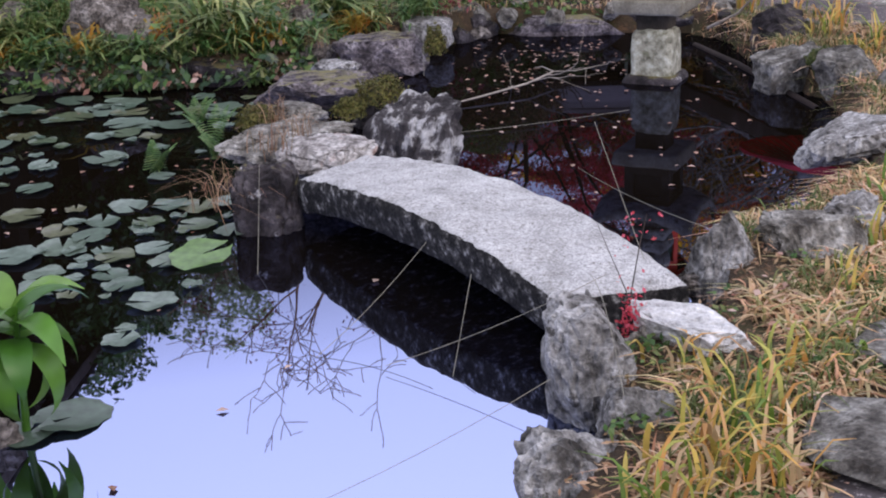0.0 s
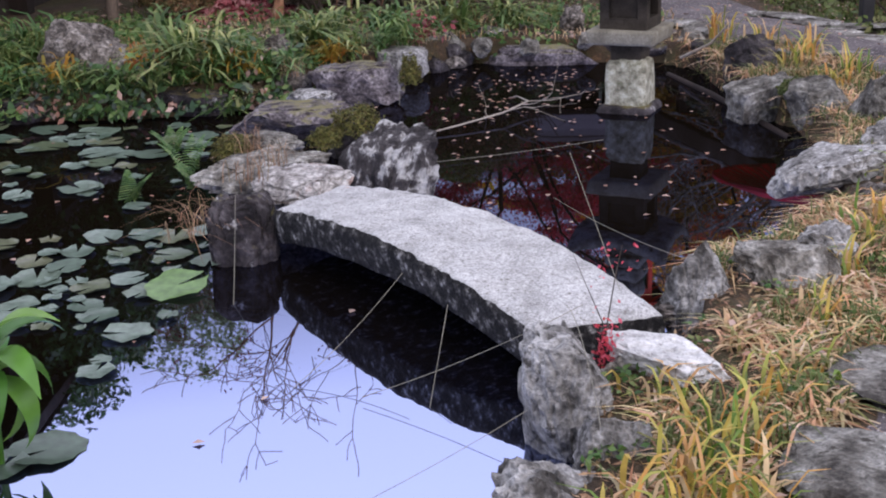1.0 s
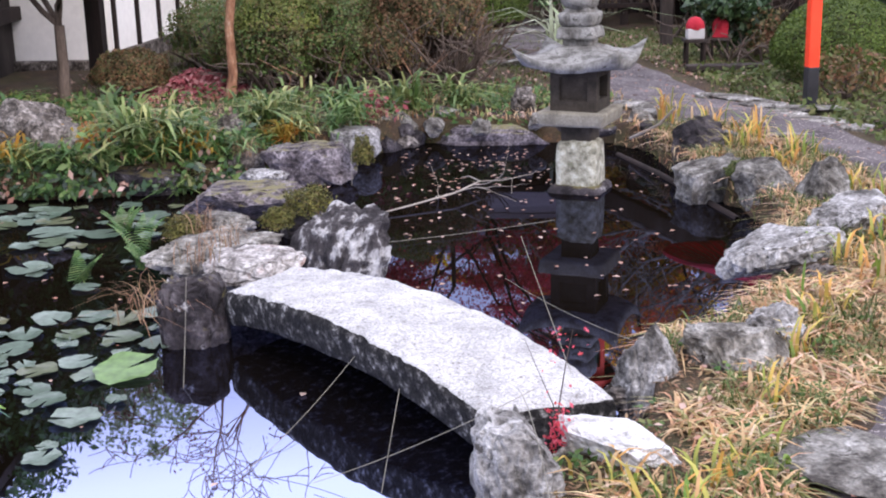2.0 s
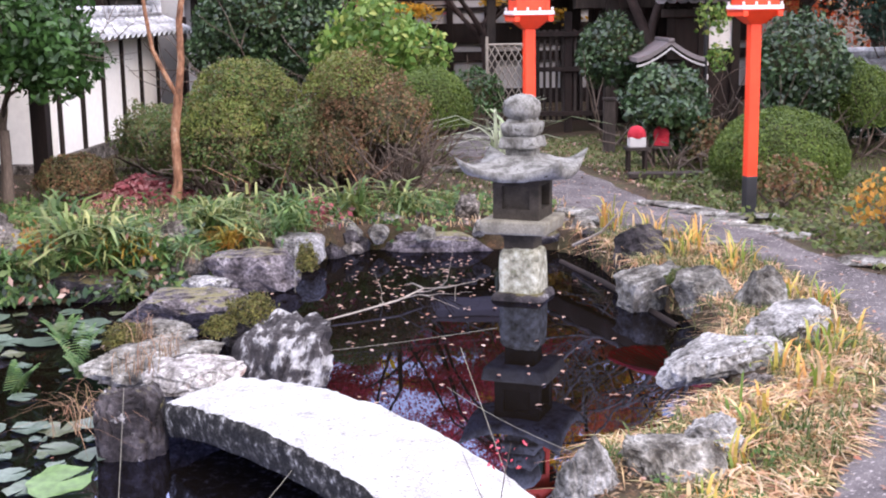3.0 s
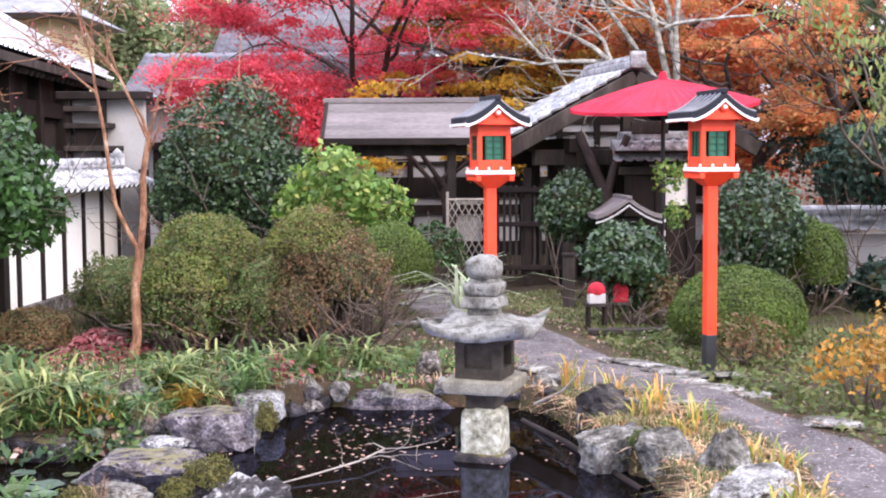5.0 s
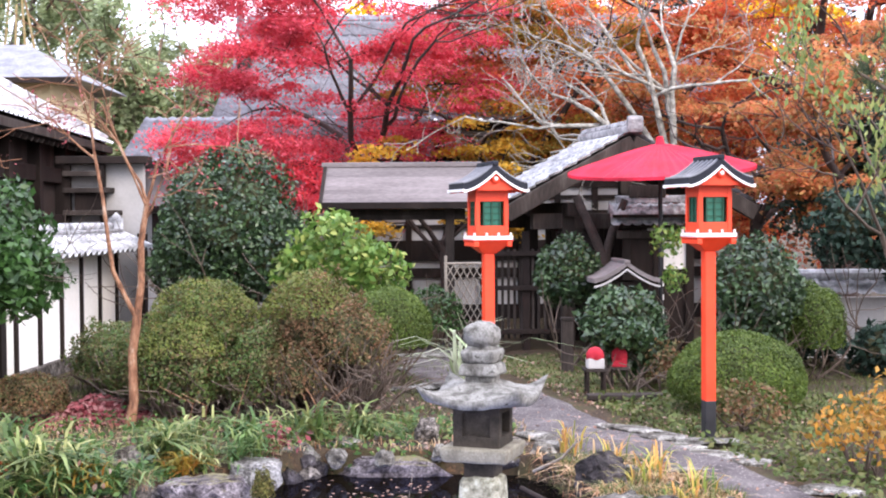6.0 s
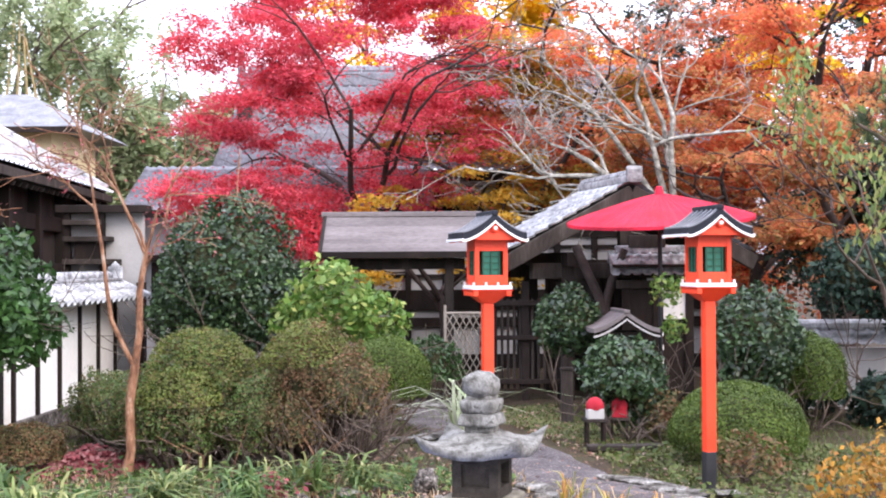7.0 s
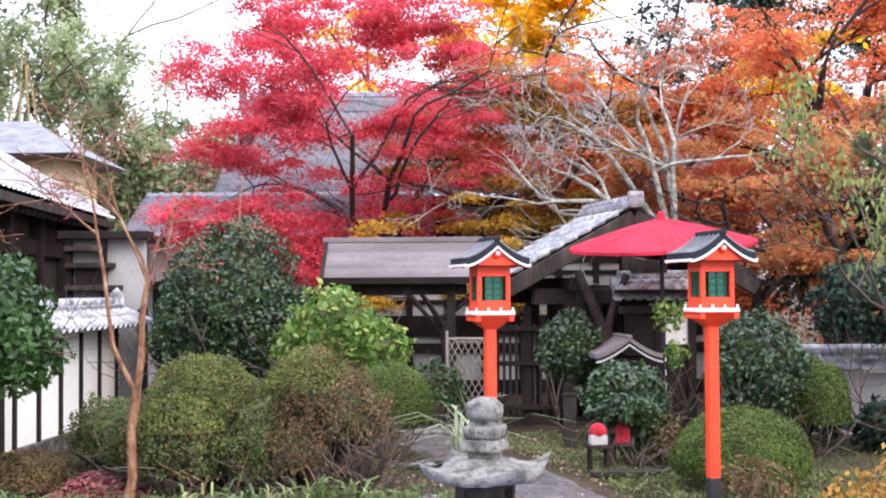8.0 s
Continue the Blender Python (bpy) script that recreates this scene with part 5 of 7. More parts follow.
    block("upper_ring", 1.018, 1.105, 0.21, 0.235, "lantern_stone", 0.025, 7)
    bm = bmesh.new()
    bmesh.ops.create_icosphere(bm, subdivisions=4, radius=1.0)
    for v in bm.verts:
        p = v.co.copy()
        z = p.z
        k = 1 + 0.10 * noise.fractal(p * 1.6, 1.0, 2.0, 4)
        f = 0.118 * (1 - 0.28 * max(0, z) ** 2)
        v.co = Vector((p.x * f * k * 1.02, p.y * f * k, 1.19 + math.copysign(abs(z) ** 0.8, z) * 0.088 * k))
    part("finial", bm, "lantern_stone", th, "rounded capstone", True)


stone_lantern()


# ---- the two vermilion lamp posts ----
def lamp_post():
    th = thing("lamp_post", "vermilion wooden lamp post with green lattice windows and black roof", "lamp post", group="vermilion lamp posts")
    bm = bmesh.new()
    box(bm, (0, 0, 0.97), (0.088, 0.088, 1.24), bevel=0.012)
    part("post", bm, "vermilion", th)
    bm = bmesh.new()
    box(bm, (0, 0, 0.21), (0.092, 0.092, 0.42), bevel=0.014)
    part("post_foot", bm, "black_paint", th, "black-painted post foot")
    bm = bmesh.new()
    bmesh.ops.create_cube(bm, size=1.0)
    for v in bm.verts:
        w = 0.345 if v.co.z > 0 else 0.11
        v.co = (v.co.x * w, v.co.y * w, 1.668 if v.co.z > 0 else 1.56)
    bmesh.ops.bevel(bm, geom=list(bm.edges), offset=0.006, segments=2, affect="EDGES")
    part("bracket", bm, "vermilion", th)
    for s in (-1, 1):
        bm = bmesh.new()
        box(bm, (s * 0.135, 0, 1.638), (0.04, 0.33, 0.04), bevel=0.006)
        part("joist", bm, "vermilion", th)
    bm = bmesh.new()
    box(bm, (0, 0, 1.685), (0.325, 0.325, 0.03), bevel=0.005)
    tray = part("tray", bm, "white_paint", th, "white-painted gallery tray")
    for x in (-1, -0.33, 0.33, 1):
        for y in (-1, 1):
            bm = bmesh.new()
            box(bm, (x * 0.148, y * 0.148, 1.714), (0.016, 0.016, 0.026), bevel=0.003)
            part("baluster", bm, "white_paint", tray)
    # glazed body: corner posts, rails, panes with lattice
    w = 0.116
    for sx in (-1, 1):
        for sy in (-1, 1):
            bm = bmesh.new()
            box(bm, (sx * w, sy * w, 1.90), (0.036, 0.036, 0.39), bevel=0.004)
            part("corner_post", bm, "vermilion", th)
    for z, h in ((1.742, 0.08), (2.035, 0.12)):
        bm = bmesh.new()
        for k in range(4):
            box(bm, (0, 0, z), (2 * w - 0.03, 0.03, h), pose(0, 0, 0, 0, 0, 90 * k) @ Matrix.Translation((0, -w / 0.03 * 0.03, 0)))
        part("rail", bm, "vermilion", th)
    for k in range(4):
        turn = pose(0, 0, 0, 0, 0, 90 * k)
        bm = bmesh.new()
        box(bm, turn @ V(0, -w + 0.006, 1.88), (0.13, 0.008, 0.2), turn)
        pane = part("window", bm, "green_pane", th, "green-tinted window")
        bm = bmesh.new()
        for x in (-0.066, 0, 0.066):
            box(bm, turn @ V(x, -w - 0.004, 1.88), (0.010, 0.014, 0.21), turn)
        for z in (1.78, 1.83, 1.88, 1.93, 1.98):
            box(bm, turn @ V(0, -w - 0.003, z), (0.142, 0.012, 0.008 if 1.79 < z < 1.97 else 0.014), turn)
        part("lattice", bm, "green_bar", pane)
    # curved gable roof, ridge from front to back
    prof = [(u, 2.055 + 0.15 * (1 - u) ** 1.6) for u in np.linspace(0, 1, 11)]
    half, deep, thick = 0.26, 0.25, 0.06
    for s in (-1, 1):
        slope = part("roof_slope", swept([(s * u * half, z) for u, z in prof], -deep, deep, thick), "roof_metal", th, "curved black metal roof slope")
        for y in (-0.22, -0.13, -0.04, 0.05, 0.14, 0.23):
            v, f = tubes([[((s * u * half, y, z + thick + 0.004), 0.011) for u, z in prof]], 6)
            part("roof_batten", raw_mesh("roof_batten", v, f, "roof_ribbing", True), "roof_ribbing", slope)
        for y in (-deep - 0.008, deep + 0.008):
            part("barge_trim", swept([(s * u * half, z - 0.012) for u, z in prof], y - 0.008, y + 0.008, 0.018), "white_paint", slope, "white barge trim")
        bm = bmesh.new()
        box(bm, (s * (half + 0.002), 0, 2.06), (0.016, 2 * deep + 0.02, 0.02))
        part("eave_trim", bm, "white_paint", slope)
        for y in (-0.2, -0.1, 0.1, 0.2):
            bm = bmesh.new()
            box(bm, (s * 0.18, y, 2.072), (0.16, 0.024, 0.024), pose(0, 0, 0, 0, s * 14, 0))
            part("rafter", bm, "vermilion", th)
    bm = bmesh.new()
    box(bm, (0, 0, 2.27), (0.05, 2 * deep + 0.02, 0.04), bevel=0.01)
    part("ridge", bm, "roof_metal", th)
    for y in (-deep + 0.02, deep - 0.02):
        bm = bmesh.new()
        vs = [bm.verts.new(p) for p in ((-0.15, y, 2.06), (0.15, y, 2.06), (0.05, y, 2.165), (0, y, 2.195), (-0.05, y, 2.165))]
        f = bm.faces.new(vs)
        ex = bmesh.ops.extrude_face_region(bm, geom=[f])
        bmesh.ops.translate(bm, vec=(0, 0.02, 0), verts=[e for e in ex["geom"] if isinstance(e, bmesh.types.BMVert)])
        part("gable_panel", bm, "vermilion", th)
        bm = bmesh.new()
        bmesh.ops.create_uvsphere(bm, u_segments=12, v_segments=8, radius=0.03)
        bmesh.ops.transform(bm, matrix=Matrix.Translation((0, y + math.copysign(0.02, y), 2.145)) @ Matrix.Diagonal((1, 0.6, 1, 1)), verts=bm.verts)
        boss = part("boss", bm, "vermilion", th, smooth=True)
        bm = bmesh.new()
        bmesh.ops.create_uvsphere(bm, u_segments=10, v_segments=6, radius=0.016)
        bmesh.ops.transform(bm, matrix=Matrix.Translation((0, y + math.copysign(0.034, y), 2.15)) @ Matrix.Diagonal((1, 0.5, 1, 1)), verts=bm.verts)
        part("boss_cap", bm, "white_paint", boss, smooth=True)
    return th


lamp = lamp_post()
lamp.matrix_world = pose(2.06, 9.93, 0.08, 0, 0, 11)
copy_thing(lamp, pose(0.385, 10.35, 0.06, 0, 0, 13))


# ---- big red paper umbrella on its pole ----
def umbrella():
    th = thing("garden_umbrella", "large red paper umbrella on a banded black pole", "umbrella", pose(2.55, 15.0, 0.1))
    tilt = pose(0, 0, 2.345, 6, -3, 0)
    n, rings, R = 48, 10, 1.075
    bm = bmesh.new()
    for face in (0, 1):
        rows = []
        for i in range(rings + 1):
            u = i / rings
            r = R * u
            z = 0.29 * (1 - u ** 1.25) - face * 0.008
            row = []
            for k in range(n * 2):
                a = math.pi * k / n
                sag = -0.03 * u * (k % 2)
                row.append(bm.verts.new(tilt @ V(math.cos(a) * r * (1 - 0.006 * (k % 2)), math.sin(a) * r * (1 - 0.006 * (k % 2)), z + sag)) if i else None)
            rows.append(row)
        apex = bm.verts.new(tilt @ V(0, 0, 0.29 - face * 0.008))
        for k in range(n * 2):
            bm.faces.new((apex, rows[1][k], rows[1][(k + 1) % (2 * n)]))
            for i in range(1, rings):
                bm.faces.new((rows[i][k], rows[i + 1][k], rows[i + 1][(k + 1) % (2 * n)], rows[i][(k + 1) % (2 * n)]))
        if face == 0:
            rim = rows[-1]
        else:
            for k in range(n * 2):
                bm.faces.new((rim[k], rim[(k + 1) % (2 * n)], rows[-1][(k + 1) % (2 * n)], rows[-1][k]))
    canopy = part("canopy", bm, "umbrella_red", th)
    bm = bmesh.new()
    for k in range(96):
        a, b = math.pi * k / 48, math.pi * (k + 1) / 48
        box(bm, tilt @ V(math.cos((a + b) / 2) * R, math.sin((a + b) / 2) * R, -0.022), (0.074, 0.008, 0.035), pose(0, 0, 0, 0, 0, math.degrees((a + b) / 2) + 90))
    part("valance", bm, "umbrella_red", canopy)
    for k in range(48):
        bm = bmesh.new()
        a = 2 * math.pi * k / 48
        rod(bm, tilt @ V(0.04 * math.cos(a), 0.04 * math.sin(a), 0.262), tilt @ V(1.04 * math.cos(a), 1.04 * math.sin(a), -0.014), 0.006, 0.005, 5)
        part("rib", bm, "dry_wood", canopy)
    bm = bmesh.new()
    rod(bm, tilt @ V(0, 0, 0.28), tilt @ V(0, 0, 0.37), 0.055, 0.035, 12)
    part("cap", bm, "umbrella_red", th)
    bm = bmesh.new()
    rod(bm, (0, 0, 0), tilt @ V(0, 0, 0.27), 0.026, 0.024, 10)
    pole = part("pole", bm, "black_paint", th)
    for z in (0.66, 0.82, 0.98, 1.5):
        bm = bmesh.new()
        rod(bm, (0, 0, z), (0, 0, z + 0.06), 0.0295, 0.0295, 10)
        part("band", bm, "white_paint", pole)
    bm = bmesh.new()
    box(bm, (0, 0, 0.1), (0.3, 0.3, 0.12), bevel=0.02)
    part("base_block", bm, "rock_pale", th)


umbrella()


# ---- red-draped offering stands ----
def offering_stand(m, label, cloth_first):
    th = thing("offering_stand", label, "stand", m, group="red-draped stands")
    for x in (-0.1, 0.1):
        for y in (-0.08, 0.08):
            bm = bmesh.new()
            box(bm, (x, y, 0.14), (0.03, 0.03, 0.30), bevel=0.004)
            part("leg", bm, "timber", th)
    bm = bmesh.new()
    box(bm, (0, 0, 0.30), (0.28, 0.22, 0.03), bevel=0.004)
    part("top", bm, "timber_grey", th)
    bm = bmesh.new()
    box(bm, (0, 0, 0.365), (0.2, 0.16, 0.1), bevel=0.012)
    part("box", bm, "plaster_grey" if cloth_first else "cloth_red", th)
    bm = bmesh.new()
    bmesh.ops.create_icosphere(bm, subdivisions=3, radius=0.11)
    for v in bm.verts:
        v.co = Vector((v.co.x * 1.0, v.co.y * 0.8, 0.43 + max(-0.03, v.co.z * 0.9) + 0.01 * noise.noise(v.co * 30)))
    part("cloth", bm, "cloth_red", th, "crumpled red cloth", True)


offering_stand(pose(1.47, 12.35, 0.15, 0, 0, 5) @ Matrix.Diagonal((0.8, 0.8, 0.96, 1)), "small wooden stand with a white box under red cloth", True)
offering_stand(pose(1.74, 12.62, 0.15, 0, 0, -8) @ Matrix.Diagonal((0.72, 0.72, 0.9, 1)), "small wooden stand covered by red cloth", False)
bm = bmesh.new()
box(bm, (0, 0, 0.08), (0.7, 0.16, 0.05), bevel=0.01)
box(bm, (-0.28, 0, 0.03), (0.05, 0.14, 0.08))
box(bm, (0.28, 0, 0.03), (0.05, 0.14, 0.08))
plank = part("low_plank", bm, "timber_grey")
tagged(plank, "low weathered plank bench on the grass", "bench")
plank.matrix_world = pose(1.7, 12.0, GZ - 0.02, 0, 0, 4)


# ---- lily pads ----
def pad_mesh(seed, split):
    rng = np.random.default_rng(seed)
    n = 22
    bm = bmesh.new()
    c = bm.verts.new((0, 0, 0.004))
    rings = []
    for f, z in ((0.45, 0.004), (0.85, 0.008), (1.0, 0.016 + 0.02 * rng.random())):
        ring = []
        for k in range(n):
            a = 0.18 + (2 * math.pi - 0.36) * k / (n - 1)
            rr = f * (1 + 0.05 * math.sin(5 * a + seed) + 0.03 * math.sin(11 * a + 2 * seed) + rng.normal(0, 0.02))
            ring.append(bm.verts.new((math.cos(a) * rr, math.sin(a) * rr * 0.94, z * (0.6 + 0.5 * math.sin(a * split + seed)) + 0.002)))
        rings.append(ring)
    for k in range(n - 1):
        bm.faces.new((c, rings[0][k], rings[0][k + 1]))
        for r0, r1 in zip(rings, rings[1:]):
            bm.faces.new((r0[k], r1[k], r1[k + 1], r0[k + 1]))
    return mesh_of("lily_pad", bm, "lily", True)


pads = [pad_mesh(s, 2 + s % 3) for s in range(6)]
rng = np.random.default_rng(21)
PAD_SPOTS = [(-1.60, 3.38, 0.12), (-1.69, 3.27, 0.09), (-1.66, 3.95, 0.07)]
for cx, cy, sx, sy, n, r in ((-1.95, 4.6, 0.24, 0.18, 18, 0.085), (-1.95, 5.2, 0.27, 0.18, 20, 0.09), (-2.35, 4.75, 0.2, 0.12, 6, 0.11), (-2.7, 5.2, 0.3, 0.12, 5, 0.10), (-2.4, 6.5, 0.35, 0.3, 9, 0.11), (-3.3, 6.4, 0.5, 0.25, 9, 0.12),
                            (-2.6, 7.2, 0.5, 0.26, 22, 0.12), (-3.6, 7.2, 0.6, 0.3, 24, 0.13), (-2.9, 5.9, 0.5, 0.35, 12, 0.09), (-1.75, 4.1, 0.15, 0.08, 2, 0.07), (-4.2, 6.9, 0.5, 0.4, 8, 0.12)):
    tries = 0
    while n and tries < 600:
        tries += 1
        x, y, rr = rng.normal(cx, sx), rng.normal(cy, sy), r * rng.uniform(0.35, 1.15)
        if any(math.hypot(x - a, y - b) < 0.5 * (rr + c) for a, b, c in PAD_SPOTS) or x > -1.55 or y > 7.65 or (x > -2.0 and y > 5.55):
            continue
        PAD_SPOTS.append((x, y, rr))
        n -= 1
for i, (x, y, r) in enumerate(PAD_SPOTS):
    ob = new("lily_pad", pads[i % 6])
    ob.matrix_world = pose(x, y, 0.004 + 0.0015 * (i % 7), rng.normal(0, 1.2), rng.normal(0, 1.2), rng.uniform(0, 360)) @ Matrix.Diagonal((r, r, 0.35, 1))
    tagged(ob, "grey-green water lily pad floating on dark water", "lily pad", "lily pads on the pond")
me = pads[2].copy()
me.materials[0] = M["lily_green"]
ob = new("lily_pad", me)
ob.matrix_world = pose(-1.62, 4.75, 0.025, 9, -6, 40) @ Matrix.Diagonal((0.13, 0.12, 0.6, 1))
tagged(ob, "fresh green lily leaf lifted out of the water", "lily pad", "lily pads on the pond")

# ---- fallen branch, log, strings ----
rng = np.random.default_rng(4)
lines, tips = [], []
lines.append([((-0.96, 7.30, 0.015), 0.010), ((-0.75, 7.48, 0.03), 0.013), ((-0.5, 7.72, 0.05), 0.014), ((-0.36, 8.0, 0.06), 0.012), ((-0.44, 8.2, 0.05), 0.008), ((-0.5, 8.3, 0.02), 0.004)])
for a, w, L in (((-0.5, 7.72, 0.05), (0.5, -0.2, 0.05), 0.4), ((-0.36, 8.0, 0.06), (0.6, 0.1, 0.1), 0.35), ((-0.40, 7.9, 0.06), (0.5, -0.5, 0.0), 0.35), ((-0.6, 7.6, 0.04), (-0.1, 0.5, 0.05), 0.3)):
    branch(rng, a, w, L, 0.007, 1, lines, tips, 0.3, 2, 0.0)
fallen = thing("fallen_branch", "pale bare branch fallen into the pond", "branch")
for line in lines:
    v, f = tubes([[(p, r * 0.42) for p, r in line]], 6)
    v[:, 2] = np.maximum(v[:, 2], -0.01)
    part("twig", raw_mesh("twig", v, f, "dry_wood", True), "dry_wood", fallen)
v, f = tubes([[((0.57, 9.1, 0.0), 0.02), ((0.8, 8.4, 0.004), 0.024), ((1.13, 7.2, 0.0), 0.02)]], 8)
tagged(new("sunken_pole", raw_mesh("sunken_pole", v, f, "timber", True)), "dark wet pole lying in the water", "pole")
v, f = tubes([[((0.66, 9.2, 0.1), 0.012), ((0.85, 9.05, 0.22), 0.011), ((0.95, 8.95, 0.36), 0.007)]], 6)
tagged(new("dead_stick", raw_mesh("dead_stick", v, f, "dry_wood", True)), "pale dead stick leaning on the bank", "stick")
for i, (a, b, sag) in enumerate((((-1.45, 5.1, 0.30), (-1.35, 4.6, 0.0), 0.01), ((-0.62, 4.2, 0.28), (-0.95, 3.85, 0.0), 0.02), ((0.0, 3.75, 0.34), (-0.7, 3.75, 0.02), 0.02), ((-0.45, 4.05, 0.22), (-0.48, 3.72, 0.0), 0.0),
                                ((-0.15, 3.3, 0.2), (-1.0, 2.62, 0.03), 0.03), ((0.12, 4.1, 0.26), (-0.05, 4.6, 0.6), 0.0),
                                ((0.35, 4.45, 0.25), (-0.15, 6.0, 0.02), 0.02), ((-1.0, 6.6, 0.02), (0.1, 7.1, 0.03), 0.01), ((1.35, 6.0, 0.2), (1.15, 8.0, 0.28), 0.03), ((-1.1, 7.5, 0.15), (-1.3, 8.9, 0.3), 0.02), ((-0.05, 3.85, 0.3), (0.05, 3.1, 0.25), -0.06))):
    a, b = V(*a), V(*b)
    pts2 = [((a.lerp(b, u) - V(0, 0, sag * 4 * u * (1 - u))), 0.0012) for u in np.linspace(0, 1, 9)]
    v, f = tubes([[(tuple(p), r) for p, r in pts2]], 4)
    tagged(new("taut_string", raw_mesh("taut_string", v, f, "string")), "thin string stretched across the pond", "string", "strings over the pond")


# ---- planting ----
def ell_shell(rng, n, c, r, bumps=0.12, low=-0.35, depth=0.10, freq=2.2):
    """Points and outward normals on a lumpy ellipsoid shell."""
    d = unit(rng.normal(0, 1, (int(n * 1.9), 3)))
    d = d[d[:, 2] > low][:n]
    off = rng.uniform(0, 40, 3)
    f = np.array([noise.fractal(Vector(x * freq + off), 1.0, 2.0, 2) for x in d])
    k = (1 + f * bumps) * (1 - np.abs(rng.normal(0, depth, len(d))))
    return np.array(c) + d * k[:, None] * np.array(r), unit(d / np.array(r))


def stems(rng, c, r, n, spread=0.8):
    lines, tips = [], []
    for _ in range(n):
        a = rng.uniform(0, 2 * np.pi)
        w = np.array([math.cos(a) * spread, math.sin(a) * spread, 1.0])
        branch(rng, (c[0] + math.cos(a) * 0.08, c[1] + math.sin(a) * 0.08, GZ - 0.05), w, (c[2] - GZ + r[2]) * 0.55, 0.016, 1, lines, tips, 0.3, 3, 0.1)
    return tubes(lines, 5)


# Added solid filler; its dark colour imitates the shade inside a shrub.
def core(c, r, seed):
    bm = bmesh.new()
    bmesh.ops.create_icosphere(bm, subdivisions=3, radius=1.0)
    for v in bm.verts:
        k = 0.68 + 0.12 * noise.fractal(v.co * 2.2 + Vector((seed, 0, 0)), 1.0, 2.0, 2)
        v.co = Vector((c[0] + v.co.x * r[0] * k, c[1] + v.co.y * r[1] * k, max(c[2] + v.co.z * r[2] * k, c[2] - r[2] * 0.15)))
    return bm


def shrub(label, lobes, material, count, size, seed, name="shrub", bark="bark", spread=0.55, bumps=0.12, low=-0.35, depth=0.08, twigs=7, droop=0.0, group="clipped garden shrubs", solid=True, inner="shade_core", caps=(), cap_count=0):
    """lobes: (centre, radii) of the rounded masses that make up the shrub."""
    rng = np.random.default_rng(seed)
    c0 = lobes[0][0]
    th = thing(name, label, name.replace("_", " "), pose(c0[0], c0[1], GZ), group=group)
    o = np.array([c0[0], c0[1], GZ])
    vs, ns = [], []
    area = [r[0] * r[1] + r[0] * r[2] + r[1] * r[2] for _, r in lobes]
    for (c, r), a in zip(lobes, area):
        p, q = ell_shell(rng, int(count * a / sum(area)), c, r, bumps, low, depth)
        keep = p[:, 2] > GZ
        vs.append(p[keep])
        ns.append(q[keep])
    v, f = leaves(rng, np.concatenate(vs), size, size * 0.55, np.concatenate(ns), spread, droop)
    part("foliage", raw_mesh("foliage", v - o, f, material), material, th)
    if caps:
        cp = [ell_shell(rng, int(cap_count / len(caps)), c, r, 0.1, lo, 0.05, 3.0) for c, r, lo in caps]
        v, f = leaves(rng, np.concatenate([a for a, _ in cp]), size * 0.8, size * 0.45, np.concatenate([b for _, b in cp]), 0.6)
        part("clipped_top", raw_mesh("clipped_top", v - o, f, "azalea_top"), "azalea_top", th, "yellow-green clipped top growth")
    sv = [stems(rng, c, r, twigs) for c, r in lobes]
    off, av, af = 0, [], []
    for v, f in sv:
        av.append(v)
        af.append(f + off)
        off += len(v)
    part("branchwork", raw_mesh("branchwork", np.concatenate(av) - o, np.concatenate(af), bark, True), bark, th)
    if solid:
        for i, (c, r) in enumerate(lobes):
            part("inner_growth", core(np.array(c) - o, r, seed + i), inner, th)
    return th


shrub("large rounded azalea bush turning bronze", [((-2.08, 11.4, 0.8), (0.54, 0.55, 0.56)), ((-2.62, 11.4, 0.55), (0.34, 0.45, 0.4)), ((-2.2, 10.95, 0.62), (0.42, 0.42, 0.44)), ((-1.62, 11.1, 0.6), (0.36, 0.42, 0.46))], "azalea", 46000, 0.032, 31, bumps=0.34, twigs=20, depth=0.2, spread=0.9, low=-0.5,
      caps=[((-2.08, 11.4, 0.82), (0.55, 0.56, 0.57), 0.12), ((-2.2, 10.95, 0.64), (0.42, 0.42, 0.44), 0.3)], cap_count=17000)
shrub("ragged azalea bush with brown autumn leaves and bare stems", [((-1.12, 11.5, 0.86), (0.46, 0.5, 0.54)), ((-0.78, 11.2, 0.74), (0.36, 0.42, 0.44)), ((-1.25, 11.1, 0.5), (0.34, 0.36, 0.36))], "azalea_brown", 19000, 0.034, 32, bumps=0.45, depth=0.3, twigs=40, spread=1.0, low=-0.2,
      caps=[((-1.16, 11.5, 0.9), (0.45, 0.49, 0.53), 0.3)], cap_count=8000)
shrub("neatly clipped round green bush", [((-0.56, 13.5, 0.72), (0.46, 0.46, 0.47))], "boxball", 18000, 0.026, 33, bumps=0.06, depth=0.05)
shrub("low clipped dome bush behind the lamp post", [((2.6, 11.35, 0.45), (0.60, 0.58, 0.44))], "boxball", 24000, 0.026, 34, bumps=0.07, depth=0.05)
shrub("big glossy dark camellia bush", [((-2.68, 16.3, 1.72), (0.90, 0.8, 1.08)), ((-2.2, 16.2, 1.35), (0.6, 0.6, 0.7)), ((-3.2, 16.3, 1.3), (0.5, 0.6, 0.7))], "camellia", 19000, 0.075, 35, bumps=0.24, depth=0.14, spread=0.8, low=-0.8, group="evergreen shrubs")
